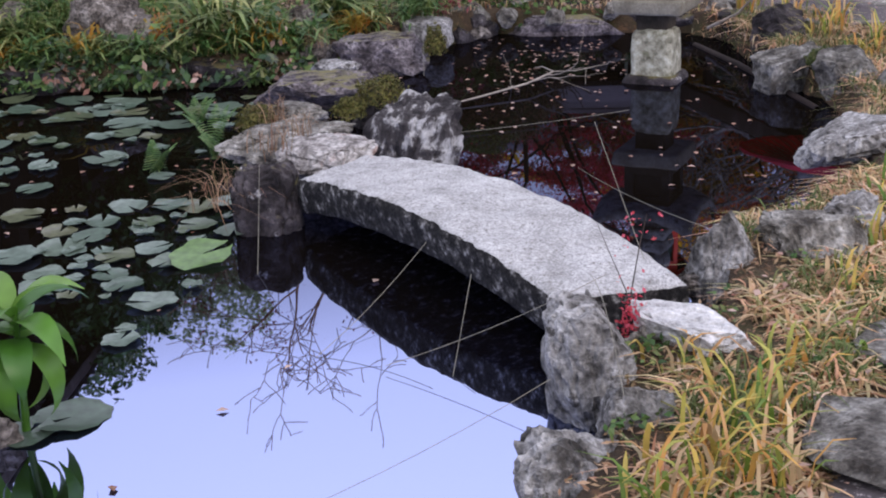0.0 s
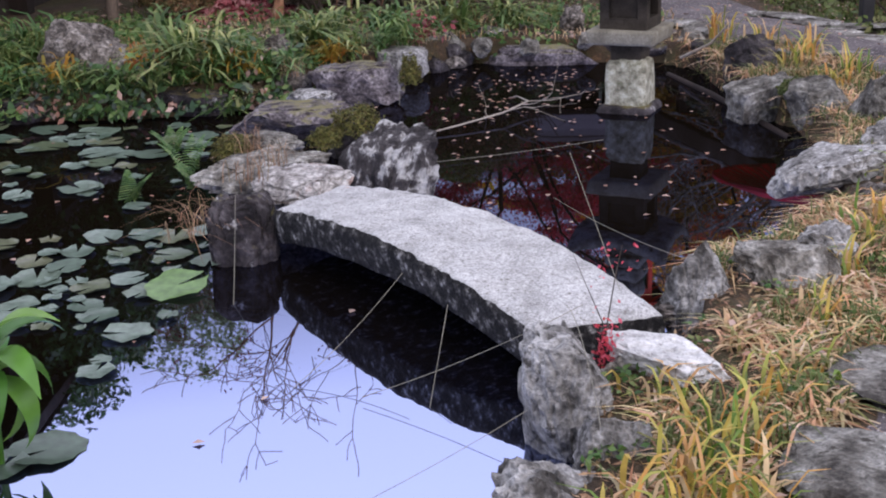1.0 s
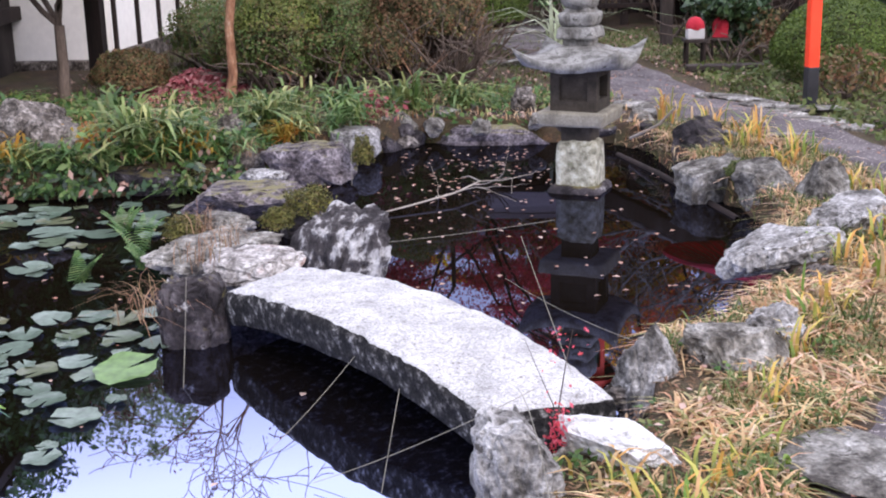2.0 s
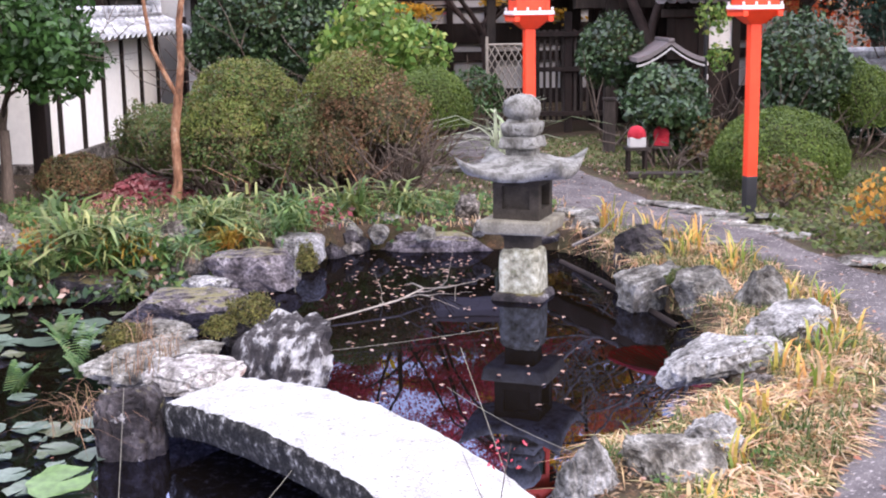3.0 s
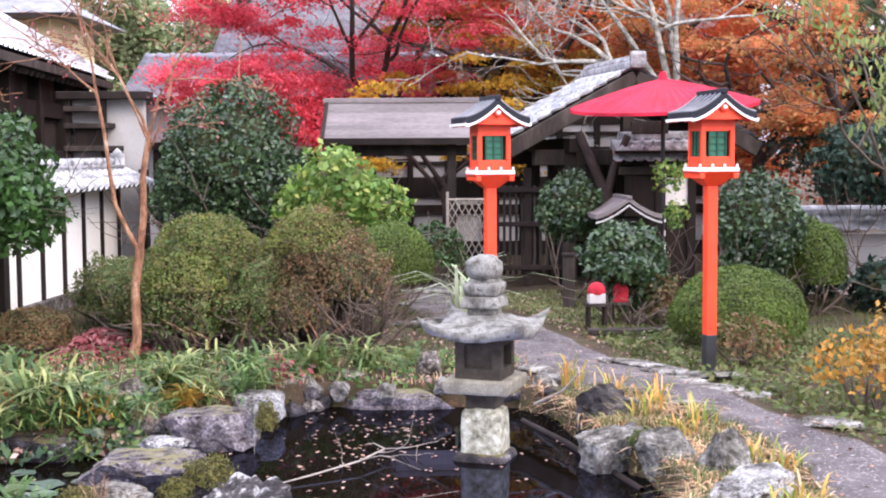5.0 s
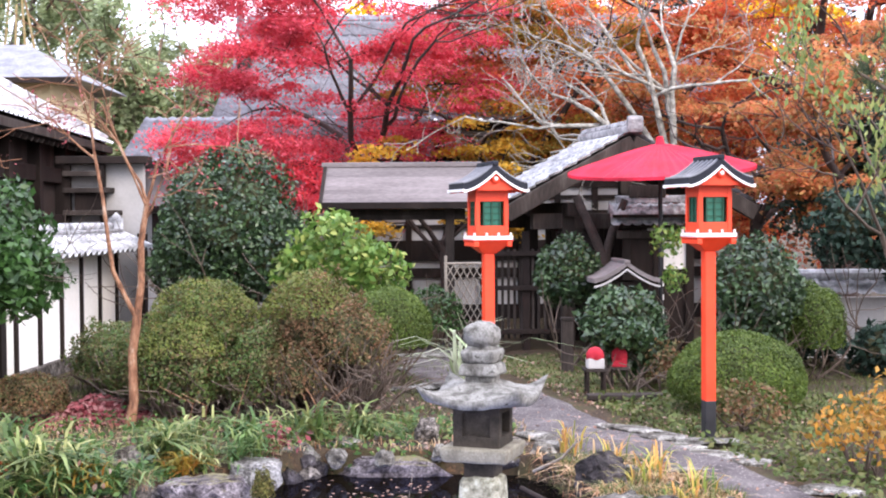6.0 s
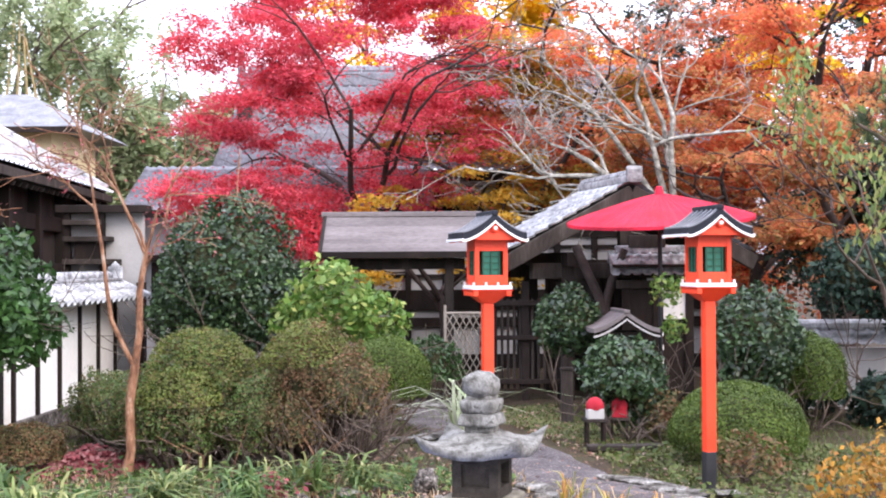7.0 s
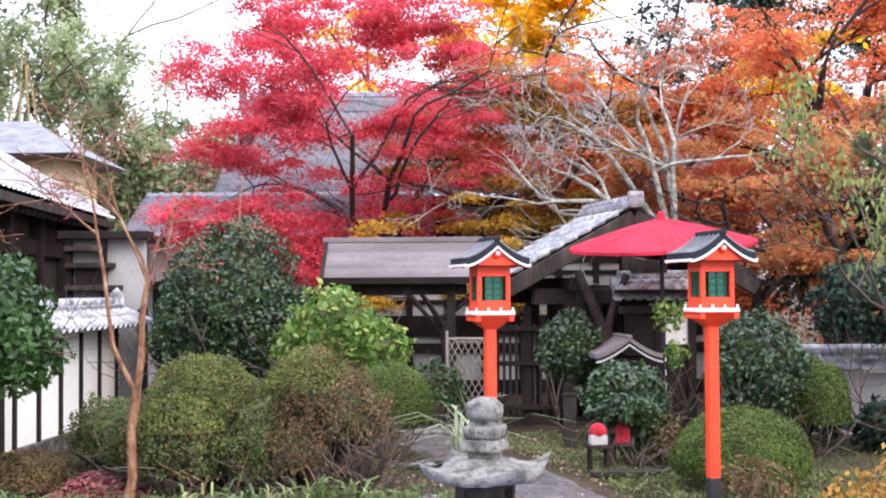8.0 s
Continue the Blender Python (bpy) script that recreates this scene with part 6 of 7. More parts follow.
shrub("bright green shrub with yellowing leaves", [((-1.25, 15.0, 1.45), (0.52, 0.5, 0.55)), ((-0.85, 15.0, 1.25), (0.45, 0.45, 0.42)), ((-1.6, 15.0, 1.2), (0.4, 0.4, 0.4))], "bright_leaf", 2600, 0.11, 36, bumps=0.3, depth=0.25, spread=0.9, low=-0.8, twigs=5, group="evergreen shrubs", solid=False)
shrub("dark rounded evergreen by the gate", [((1.46, 15.0, 1.25), (0.38, 0.36, 0.42))], "camellia", 2600, 0.07, 37, twigs=3, spread=0.8, low=-0.9, bumps=0.18, depth=0.12, group="evergreen shrubs")
shrub("blue-green broad-leaved bush before the shrine", [((1.84, 13.1, 0.84), (0.44, 0.42, 0.36)), ((1.98, 13.0, 0.55), (0.34, 0.36, 0.30)), ((1.78, 12.62, 0.74), (0.3, 0.26, 0.17))], "camellia", 4200, 0.08, 38, spread=0.8, low=-0.8, bumps=0.2, depth=0.14, group="evergreen shrubs")
shrub("tall dark evergreen behind the lamp post", [((3.2, 13.2, 1.15), (0.50, 0.5, 0.55)), ((3.1, 13.2, 0.7), (0.4, 0.4, 0.45))], "camellia", 5200, 0.07, 39, spread=0.8, low=-0.8, bumps=0.2, depth=0.14, group="evergreen shrubs")
shrub("dense green hedge bush at the garden's edge", [((3.85, 13.6, 0.70), (0.40, 0.45, 0.48))], "boxball", 12000, 0.032, 40, bumps=0.2, group="evergreen shrubs")
shrub("dark fir-like evergreen mass", [((4.95, 14.9, 1.75), (0.7, 0.6, 0.5)), ((5.5, 14.6, 1.5), (0.6, 0.5, 0.5)), ((4.25, 14.7, 0.55), (0.35, 0.35, 0.35)), ((4.85, 13.9, 0.42), (0.5, 0.35, 0.34))], "conifer", 6400, 0.10, 41, spread=1.0, low=-0.9, bumps=0.3, depth=0.2, group="evergreen shrubs")
shrub("small brown-leaved azalea at the wall's foot", [((-3.55, 11.1, 0.36), (0.36, 0.28, 0.24))], "azalea_brown", 6000, 0.028, 42, bumps=0.2)
shrub("golden-leaved shrub beside the path", [((2.85, 8.6, 0.42), (0.42, 0.4, 0.30)), ((3.25, 8.9, 0.5), (0.4, 0.4, 0.36))], "gold_leaf", 900, 0.06, 43, spread=0.9, bumps=0.3, depth=0.3, solid=False, twigs=8, group="evergreen shrubs")
shrub("thin bronze shrub at the foot of the lamp post", [((2.45, 10.4, 0.35), (0.35, 0.3, 0.25))], "azalea_brown", 700, 0.05, 44, spread=0.9, bumps=0.3, depth=0.35, solid=False, twigs=8)
shrub("low green hedge beyond the clipped ball", [((-0.1, 16.6, 0.6), (0.4, 0.4, 0.42)), ((-0.75, 16.7, 0.6), (0.5, 0.4, 0.45))], "evergreen", 3400, 0.06, 45, bumps=0.2, group="evergreen shrubs")
shrub("dark undergrowth under the wall", [((-3.0, 12.4, 0.5), (0.45, 0.5, 0.38)), ((-3.4, 13.2, 0.5), (0.4, 0.6, 0.4))], "azalea", 10000, 0.034, 46, bumps=0.3, depth=0.2)
shrub("slender shrub with fresh green leaves against the shrine", [((2.5, 14.3, 1.62), (0.2, 0.18, 0.2)), ((2.58, 14.3, 1.2), (0.14, 0.14, 0.2))], "bright_leaf", 320, 0.07, 48, spread=0.9, bumps=0.3, depth=0.35, low=-0.9, solid=False, twigs=3, group="evergreen shrubs")
shrub("dead brown twiggy shrub by the stands", [((2.22, 12.6, 0.42), (0.24, 0.24, 0.3))], "azalea_brown", 500, 0.05, 47, spread=1.0, bumps=0.3, depth=0.4, solid=False, twigs=12)


def leafy_tree(label, base, height, trunk_r, material, bark, count, size, seed, crown=None, clumps=260, clump_r=0.5, flat=0.35, depth=3, split=3, lean=(0, 0), name="maple_tree", group="trees", fork=0.35, up=0.12, first=None, pad=0.22, sprays=()):
    """Trunk, limbs and a crown of leaf sprays round the branch ends; crown: (centre, radii) keeps the sprays in bounds."""
    rng = np.random.default_rng(seed)
    th = thing(name, label, "tree", pose(*base), group=group)
    lines, tips = [], []
    h0 = height * fork
    top = np.array([lean[0] * h0, lean[1] * h0, h0])
    trunk = [(np.array([0, 0, -0.15]), trunk_r * 1.35), (np.array([0, 0, 0.1]), trunk_r * 1.05), (top * 0.5 + rng.normal(0, 0.05, 3), trunk_r * 0.92), (top, trunk_r * 0.8)]
    lines.append(trunk)
    for k in range(first or 5):
        a = 2 * np.pi * (k + rng.uniform(0, 0.6)) / (first or 5)
        w = np.array([math.cos(a) * 0.75, math.sin(a) * 0.75, rng.uniform(0.45, 1.2)])
        branch(rng, top * rng.uniform(0.75, 1.0), w, height * 0.34, trunk_r * 0.55, depth, lines, tips, 0.28, split, up, 0.66, flat)
    v, f = tubes(lines, 6)
    part("trunk", raw_mesh("trunk", v, f, bark, True), bark, th)
    if count:
        ends = np.array([p for p, d, k in tips if k <= 1])
        if crown:
            c, r = np.array(crown[0]), np.array(crown[1])
            inside = (((ends - c) / r) ** 2).sum(1) < 1.15
            ends = ends[inside] if inside.sum() > 20 else ends
            extra = c + unit(rng.normal(0, 1, (clumps, 3))) * (rng.uniform(0.25, 1, (clumps, 1)) ** 0.45) * r
            ends = np.concatenate([ends, extra])
        ends = ends[rng.permutation(len(ends))[: max(clumps, 40)]]
        for c, r, k in sprays:
            ends = np.concatenate([ends, np.array(c) + unit(rng.normal(0, 1, (k, 3))) * (rng.uniform(0.1, 1, (k, 1)) ** 0.5) * np.array(r)])
        which = rng.integers(0, len(ends), count)
        sz = rng.uniform(0.5, 1.25, len(ends))[which][:, None]
        disc = rng.normal(0, 0.42, (count, 3)) * np.array([clump_r, clump_r, clump_r * pad]) * sz
        p = ends[which] + disc
        p[:, 2] -= 0.22 * (disc[:, 0] ** 2 + disc[:, 1] ** 2) / clump_r
        up_n = np.tile(np.array([[0, -0.25, 0.9]]), (count, 1))
        v, f = leaves(rng, p, size, size * 0.62, up_n, 0.55, 0.2)
        part("crown", raw_mesh("crown", v, f, material), material, th)
    return th


# dark wood that closes the garden at the right
leafy_tree("dark evergreen oak behind the low wall", (7.2, 18.5, 0.1), 6.0, 0.16, "conifer", "bark_dark", 22000, 0.1, 58, crown=((-0.2, 0, 2.0), (2.0, 1.3, 1.5)), clumps=100, clump_r=0.6, depth=2, pad=0.7, name="evergreen_oak")
leafy_tree("russet and olive maple behind the low wall", (5.6, 17.5, 0.1), 5.2, 0.12, "maple_russet", "bark_dark", 14000, 0.08, 59, crown=((0.0, 0, 3.0), (1.6, 1.0, 1.7)), clumps=80, clump_r=0.5, depth=3)
leafy_tree("low russet undergrowth tree behind the low wall", (6.0, 23.5, 0.1), 4.6, 0.1, "maple_orange", "bark_dark", 26000, 0.10, 158, crown=((0.0, 0, 2.6), (3.0, 1.2, 2.0)), clumps=130, clump_r=0.6, depth=2, pad=0.6)
# the red maple over the shelter
leafy_tree("tall maple in brilliant crimson autumn leaf", (-1.0, 22.2, 0.1), 8.6, 0.115, "maple_red", "bark_dark", 112000, 0.066, 51, crown=((-0.55, 0, 5.0), (2.9, 2.2, 2.9)), clumps=230, clump_r=0.58, depth=3, fork=0.3, lean=(-0.1, 0), pad=0.3,
           sprays=[((-3.0, 0, 5.7), (1.0, 0.6, 0.5), 12), ((-1.2, 0, 6.5), (1.8, 1.0, 0.7), 30), ((0.6, 0, 6.3), (1.0, 0.8, 0.8), 22), ((-2.0, -1.2, 2.9), (1.9, 0.8, 0.7), 40), ((-1.1, -1.4, 2.2), (1.3, 0.5, 0.4), 18)])
# amber and orange maples
leafy_tree("spreading maple in amber and olive leaf", (1.2, 23.2, 0.1), 6.6, 0.16, "maple_olive", "bark_dark", 36000, 0.085, 52, crown=((0.2, 0, 4.0), (2.6, 1.8, 1.9)), clumps=150, clump_r=0.65, depth=3)
leafy_tree("spreading maple in orange autumn leaf", (3.0, 24.0, 0.1), 9.0, 0.18, "maple_orange", "bark_dark", 52000, 0.09, 53, crown=((0.3, 0, 4.6), (3.4, 2.4, 2.1)), clumps=200, clump_r=0.75, depth=3)
leafy_tree("tall maple in burnt orange leaf", (6.8, 22.5, 0.1), 9.5, 0.18, "maple_orange", "bark_dark", 42000, 0.085, 54, crown=((0.2, 0, 5.0), (3.2, 2.4, 3.2)), clumps=210, clump_r=0.75, depth=3)
leafy_tree("small golden maple beside the hall", (0.0, 21.0, 0.1), 4.0, 0.09, "maple_gold", "bark_dark", 7000, 0.09, 55, crown=((0.0, 0, 3.05), (0.9, 0.7, 0.6)), clumps=45, clump_r=0.42, depth=2)
leafy_tree("russet maple leaning over the gate", (5.0, 20.5, 0.1), 5.6, 0.12, "maple_russet", "bark_dark", 17000, 0.08, 56, crown=((0.0, 0, 3.4), (2.0, 1.2, 1.9)), clumps=110, clump_r=0.55, depth=3)
leafy_tree("huge golden ginkgo behind the maples", (3.2, 44.0, 0.0), 17.0, 0.4, "ginkgo", "bark_dark", 22000, 0.3, 57, crown=((0.0, 0, 12.9), (2.5, 2.2, 2.7)), clumps=200, clump_r=1.0, depth=2, name="ginkgo_tree")
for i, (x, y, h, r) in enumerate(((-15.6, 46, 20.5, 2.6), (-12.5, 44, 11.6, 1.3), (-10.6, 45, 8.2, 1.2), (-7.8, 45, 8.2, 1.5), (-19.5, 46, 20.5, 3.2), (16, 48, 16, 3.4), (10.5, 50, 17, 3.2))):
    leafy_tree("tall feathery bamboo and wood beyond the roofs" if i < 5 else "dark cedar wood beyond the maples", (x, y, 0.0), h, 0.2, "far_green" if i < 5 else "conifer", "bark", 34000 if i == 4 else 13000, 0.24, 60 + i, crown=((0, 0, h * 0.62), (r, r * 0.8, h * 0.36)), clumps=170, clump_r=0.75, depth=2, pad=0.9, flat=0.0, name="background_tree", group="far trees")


# pale dead culms leaning together in the bamboo
culms = thing("bamboo_culms", "pale dry bamboo culms leaning together beyond the roofs", "bamboo", pose(-14.4, 43.0, 0), group="far trees")
for k, (x0, x1, top) in enumerate(((-0.9, 0.1, 10.2), (-0.3, 0.15, 10.6), (0.1, 0.25, 10.4), (0.5, 0.3, 10.1), (0.9, 0.35, 9.6))):
    v, f = tubes([[((x0 - 0.6 * (0.2 - x0), 0.1 * k, 0), 0.06), ((x0, 0.1 * k, 6.5), 0.055), ((x1, 0.1 * k, top), 0.03)]], 6)
    part("culm", raw_mesh("culm", v, f, "bamboo_pale", True), "bamboo_pale", culms)


# bare lichen-grey tree above the gate
def bare_tree(label, base, height, r, bark, seed, stems_w, depth=4, split=3, shrink=0.66, up=0.05, flat=0.2, bend=0.3, name="bare_tree", frac=0.42, start=2.4):
    rng = np.random.default_rng(seed)
    th = thing(name, label, "tree", pose(*base), group="trees")
    for w in stems_w:
        lines, tips = [], []
        branch(rng, (0, 0, start), w, height * frac, r, depth, lines, tips, bend, split, up, shrink, flat)
        v, f = tubes([[(p, max(q, 0.006)) for p, q in l] for l in lines], 5)
        part("limb", raw_mesh("limb", v, f, bark, True), bark, th)
    v, f = tubes([[((0, 0, -0.2), r * 2.0), ((0.03, 0, start * 0.5), r * 1.6), ((0, 0, start + 0.05), r * 1.5)]], 8)
    part("trunk", raw_mesh("trunk", v, f, bark, True), bark, th)
    return th



bare_tree("leafless lichen-grey cherry tree over the gate roof", (3.45, 19.2, 0.1), 6.0, 0.06, "bark_grey", 71, [(-0.6, 0, 0.9), (0.06, 0.1, 1.1), (-0.95, -0.1, 0.66), (0.2, -0.1, 1.1), (-0.3, 0.1, 1.0), (-0.9, 0.1, 0.85)], depth=4, split=3, frac=0.335, up=0.04, flat=0.1, bend=0.36)

# crape myrtle: peeling orange trunk, forked, twiggy top with a few red leaves
lines, tips = [], []
rng = np.random.default_rng(72)
lines.append([((-2.78, 11.5, 0.05), 0.055), ((-2.74, 11.5, 0.3), 0.044), ((-2.75, 11.5, 0.7), 0.042), ((-2.70, 11.5, 1.05), 0.042)])
lines.append([((-2.70, 11.5, 1.05), 0.036), ((-2.66, 11.5, 1.35), 0.033), ((-2.66, 11.5, 1.7), 0.03), ((-2.60, 11.5, 2.05), 0.026)])
lines.append([((-2.70, 11.5, 1.02), 0.026), ((-2.80, 11.48, 1.22), 0.022), ((-2.90, 11.46, 1.45), 0.021), ((-2.94, 11.45, 1.75), 0.018), ((-2.98, 11.45, 2.1), 0.017), ((-3.05, 11.45, 2.5), 0.014)])
for s, w, L, r in (((-2.60, 11.5, 2.05), (-0.2, 0, 1), 0.95, 0.015), ((-2.60, 11.5, 2.05), (0.2, 0.1, 1), 0.9, 0.016), ((-2.60, 11.5, 2.0), (-0.5, -0.2, 0.9), 0.8, 0.013), ((-3.05, 11.45, 2.5), (-0.2, 0, 1), 0.8, 0.012), ((-3.05, 11.45, 2.45), (-0.7, 0.1, 0.45), 0.8, 0.011), ((-2.62, 11.5, 1.9), (0.45, -0.2, 0.8), 0.6, 0.012)):
    branch(rng, s, w, L, r, 3, lines, tips, 0.25, 3, 0.08, 0.66, 0.1)
v, f = tubes([[(p, max(q, 0.004)) for p, q in l] for l in lines], 6)
# Shrunk towards the camera's eye: nearer, but placed to fit the same view.
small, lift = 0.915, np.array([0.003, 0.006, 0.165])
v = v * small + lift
o = np.array([-2.50, 10.53, 0.0])
myrtle = thing("crape_myrtle", "forked crape myrtle with peeling orange bark and bare twigs", "tree", pose(*o), group="trees")
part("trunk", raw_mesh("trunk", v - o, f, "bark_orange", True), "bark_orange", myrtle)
ends = np.array([p for p, d, k in tips if k == 0])
p = ends[rng.integers(0, len(ends), 700)] + rng.normal(0, 0.06, (700, 3))
p = p[p[:, 2] < 3.0]
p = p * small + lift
v, f = leaves(rng, p, 0.04, 0.02, None, 1.0, 0.4)
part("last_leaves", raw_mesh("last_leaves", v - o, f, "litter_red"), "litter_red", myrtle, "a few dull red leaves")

# evergreen tree at the left with glossy leaves
rng = np.random.default_rng(73)
th = thing("evergreen_tree", "small broad-leaved evergreen tree with a dark forked trunk", "tree", pose(-3.75, 10.9, 0), group="trees")
lines, tips = [], []
lines.append([((-0.42, 0.2, 0.0), 0.065), ((-0.4, 0.2, 0.45), 0.05), ((-0.4, 0.2, 0.8), 0.045)])
for w in ((-0.4, 0.1, 1), (0.35, 0, 1), (0.05, -0.3, 1), (-0.8, 0, 0.7)):
    branch(rng, (-0.4, 0.2, 0.8), w, 0.9, 0.028, 3, lines, tips, 0.3, 3, 0.15, 0.7)
v, f = tubes(lines, 6)
part("trunk", raw_mesh("trunk", v, f, "bark", True), "bark", th)
pp, nn = [], []
for c, r, k in (((-0.2, 0, 1.7), (0.66, 0.6, 0.6), 4500), ((-1.0, 0.1, 2.4), (0.8, 0.7, 0.8), 5000), ((-1.4, 0, 3.0), (0.8, 0.7, 0.75), 4500), ((0.2, -0.1, 1.45), (0.4, 0.4, 0.38), 1600)):
    a, b = ell_shell(rng, k, c, r, 0.3, -0.95, 0.28)
    pp.append(a)
    nn.append(b)
v, f = leaves(rng, np.concatenate(pp), 0.10, 0.045, np.concatenate(nn), 0.8, 0.2)
part("crown", raw_mesh("crown", v, f, "evergreen"), "evergreen", th)
# dark squared post beside it
bm = bmesh.new()
box(bm, (-4.12, 11.95, 0.9), (0.15, 0.15, 1.6), bevel=0.01)
tagged(part("dark_post", bm, "timber"), "dark brown square post by the garden wall", "post")

# drooping light-green branches and the pine bough at the right
rng = np.random.default_rng(74)
th = thing("persimmon_tree", "thin tree with drooping pale green leaves", "tree", pose(4.55, 12.0, 0.1), group="trees")
lines, tips = [], []
for w, L in (((-0.12, 0, 1), 2.0), ((-0.3, -0.1, 1.0), 1.9), ((0.15, 0.1, 1), 2.1)):
    branch(rng, (0, 0, -0.1), w, L, 0.045, 3, lines, tips, 0.2, 2, 0.2, 0.66, 0.0)
v, f = tubes([[(p, max(q, 0.005)) for p, q in l] for l in lines], 5)
part("trunk", raw_mesh("trunk", v, f, "bark", True), "bark", th)
ends = np.array([p for p, d, k in tips if k <= 1])
ends = ends[(ends[:, 2] > 1.6) & (ends[:, 0] > -1.2)]
p = ends[rng.integers(0, len(ends), 1300)] + rng.normal(0, 0.10, (1300, 3))
v, f = leaves(rng, p, 0.1, 0.036, np.tile([[0, -1.0, 0.1]], (len(p), 1)), 0.5, 2.5)
part("drooping_leaves", raw_mesh("drooping_leaves", v, f, "pale_leaf"), "pale_leaf", th)

th = thing("pine_tree", "old pine reaching a dark needled bough into view", "tree", pose(4.6, 10.6, 0.1), group="trees")
rng = np.random.default_rng(75)
lines = [[((0, 0, -0.2), 0.12), ((0.05, 0, 1.2), 0.10), ((-0.1, 0, 2.3), 0.08), ((0.0, 0, 3.4), 0.05)],
         [((-0.1, 0, 2.2), 0.05), ((-0.5, -0.1, 2.55), 0.04), ((-0.9, -0.15, 2.75), 0.025), ((-1.25, -0.2, 2.95), 0.012)],
         [((-0.5, -0.1, 2.55), 0.02), ((-0.8, -0.2, 2.95), 0.014), ((-1.0, -0.2, 3.2), 0.008)], [((-0.1, 0, 2.4), 0.04), ((0.2, -0.2, 3.1), 0.02), ((-0.3, -0.2, 3.4), 0.01)]]
v, f = tubes(lines, 6)
part("trunk", raw_mesh("trunk", v, f, "bark", True), "bark", th)
need = []
for l in lines[1:]:
    pts3 = np.array([p for p, _ in l])
    for _ in range(26):
        t = rng.uniform(0.3, 1) * (len(pts3) - 1)
        i = min(int(t), len(pts3) - 2)
        need.append(pts3[i] + (pts3[i + 1] - pts3[i]) * (t - i) + rng.normal(0, 0.07, 3))
need = np.repeat(np.array(need), 60, 0)
way = unit(rng.normal(0, 1, need.shape) + np.array([0, 0, 0.7]))
side = unit(np.cross(way, rng.normal(0, 1, need.shape)))
v = np.stack([need - side * 0.002, need + side * 0.002, need + way * 0.11 + side * 0.0008, need + way * 0.11 - side * 0.0008], 1).reshape(-1, 3)
part("needles", raw_mesh("needles", v, np.arange(len(v)).reshape(-1, 4), "pine"), "pine", th)


# ---- grasses and ground plants ----
def scatter(rng, n, poly_test, lo, hi):
    out = []
    while sum(map(len, out)) < n:
        p = rng.uniform(lo, hi, (n * 2, 2))
        out.append(p[poly_test(p)])
    return np.concatenate(out)[:n]


def on_ground(p, dz=0.0):
    return np.concatenate([p, ground_height(p)[:, None] + dz], 1)


PATH_L = np.array([(0.3, 1.0), (0.42, 2.6), (0.62, 3.2), (0.88, 3.75), (1.2, 4.4), (1.6, 5.2), (1.84, 5.8), (1.93, 6.5), (1.96, 7.3), (1.84, 8.0), (1.6, 8.75), (1.2, 9.3), (0.88, 9.7)])


def right_bank(p):
    edge = np.interp(p[:, 1], PATH_L[:, 1], PATH_L[:, 0])
    ok = (p[:, 0] < edge + 0.03) & (pond_distance(p) > -0.02) & (p[:, 0] > -0.4)
    for x, y, r in ROCKS:
        ok &= np.hypot(p[:, 0] - x, p[:, 1] - y) > r
    for x, y, r in ((0.95, 4.6, 0.14), (0.2, 3.6, 0.2), (0.42, 3.58, 0.16), (0.15, 3.95, 0.3), (0.0, 3.3, 0.2), (0.1, 3.0, 0.12), (-0.1, 2.75, 0.2), (0.45, 4.2, 0.18), (0.7, 4.4, 0.16)):
        ok &= np.hypot(p[:, 0] - x, p[:, 1] - y) > r
    return ok


def stuff(name, v, f, material, label, cat="grass"):
    return tagged(new(name, raw_mesh(name, v, f, material)), label, cat, kind="stuff")


rng = np.random.default_rng(81)
p = scatter(rng, 8500, right_bank, (-0.3, 2.2), (2.0, 9.4))
keep = np.array([noise.noise(Vector((x * 3.6, y * 3.6, 3))) for x, y in p]) > -0.08
p = p[keep]
v, f = blades(rng, on_ground(p), 0.10, 0.009, 2.1)
stuff("withered_grass", v, f, "straw", "withered straw-coloured grass along the pond bank")
p = scatter(rng, 3200, right_bank, (-0.1, 2.4), (1.6, 5.6))
v, f = blades(rng, on_ground(p), 0.06, 0.013, 2.8)
stuff("curled_straw", v, f, "straw", "curled withered leaf blades on the near bank")
p = scatter(rng, 4600, right_bank, (-0.3, 2.2), (2.0, 9.4))
keep = np.array([noise.noise(Vector((x * 2.4, y * 2.4, 9))) for x, y in p]) > -0.12
v, f = blades(rng, on_ground(p[keep]), 0.11, 0.007, 0.9)
stuff("short_grass", v, f, "grass", "short green grass among the straw")


def iris_clump(x, y, h, n, seed, label="clump of green and yellow iris blades", material="iris", lean=0.6, width=0.015):
    r = np.random.default_rng(seed)
    root = np.stack([r.normal(0, 0.05, n), r.normal(0, 0.05, n), np.zeros(n)], 1)
    v, f = blades(r, root, h, width, lean, root * 6)
    th = thing("iris_clump", label, "plant", pose(x, y, float(ground_height([(x, y)])[0]) - 0.01), "iris clumps on the bank")
    for k in range(n):
        part("blade", raw_mesh("blade", v[k * 8 : k * 8 + 8], f[:3], material), material, th)
    return th


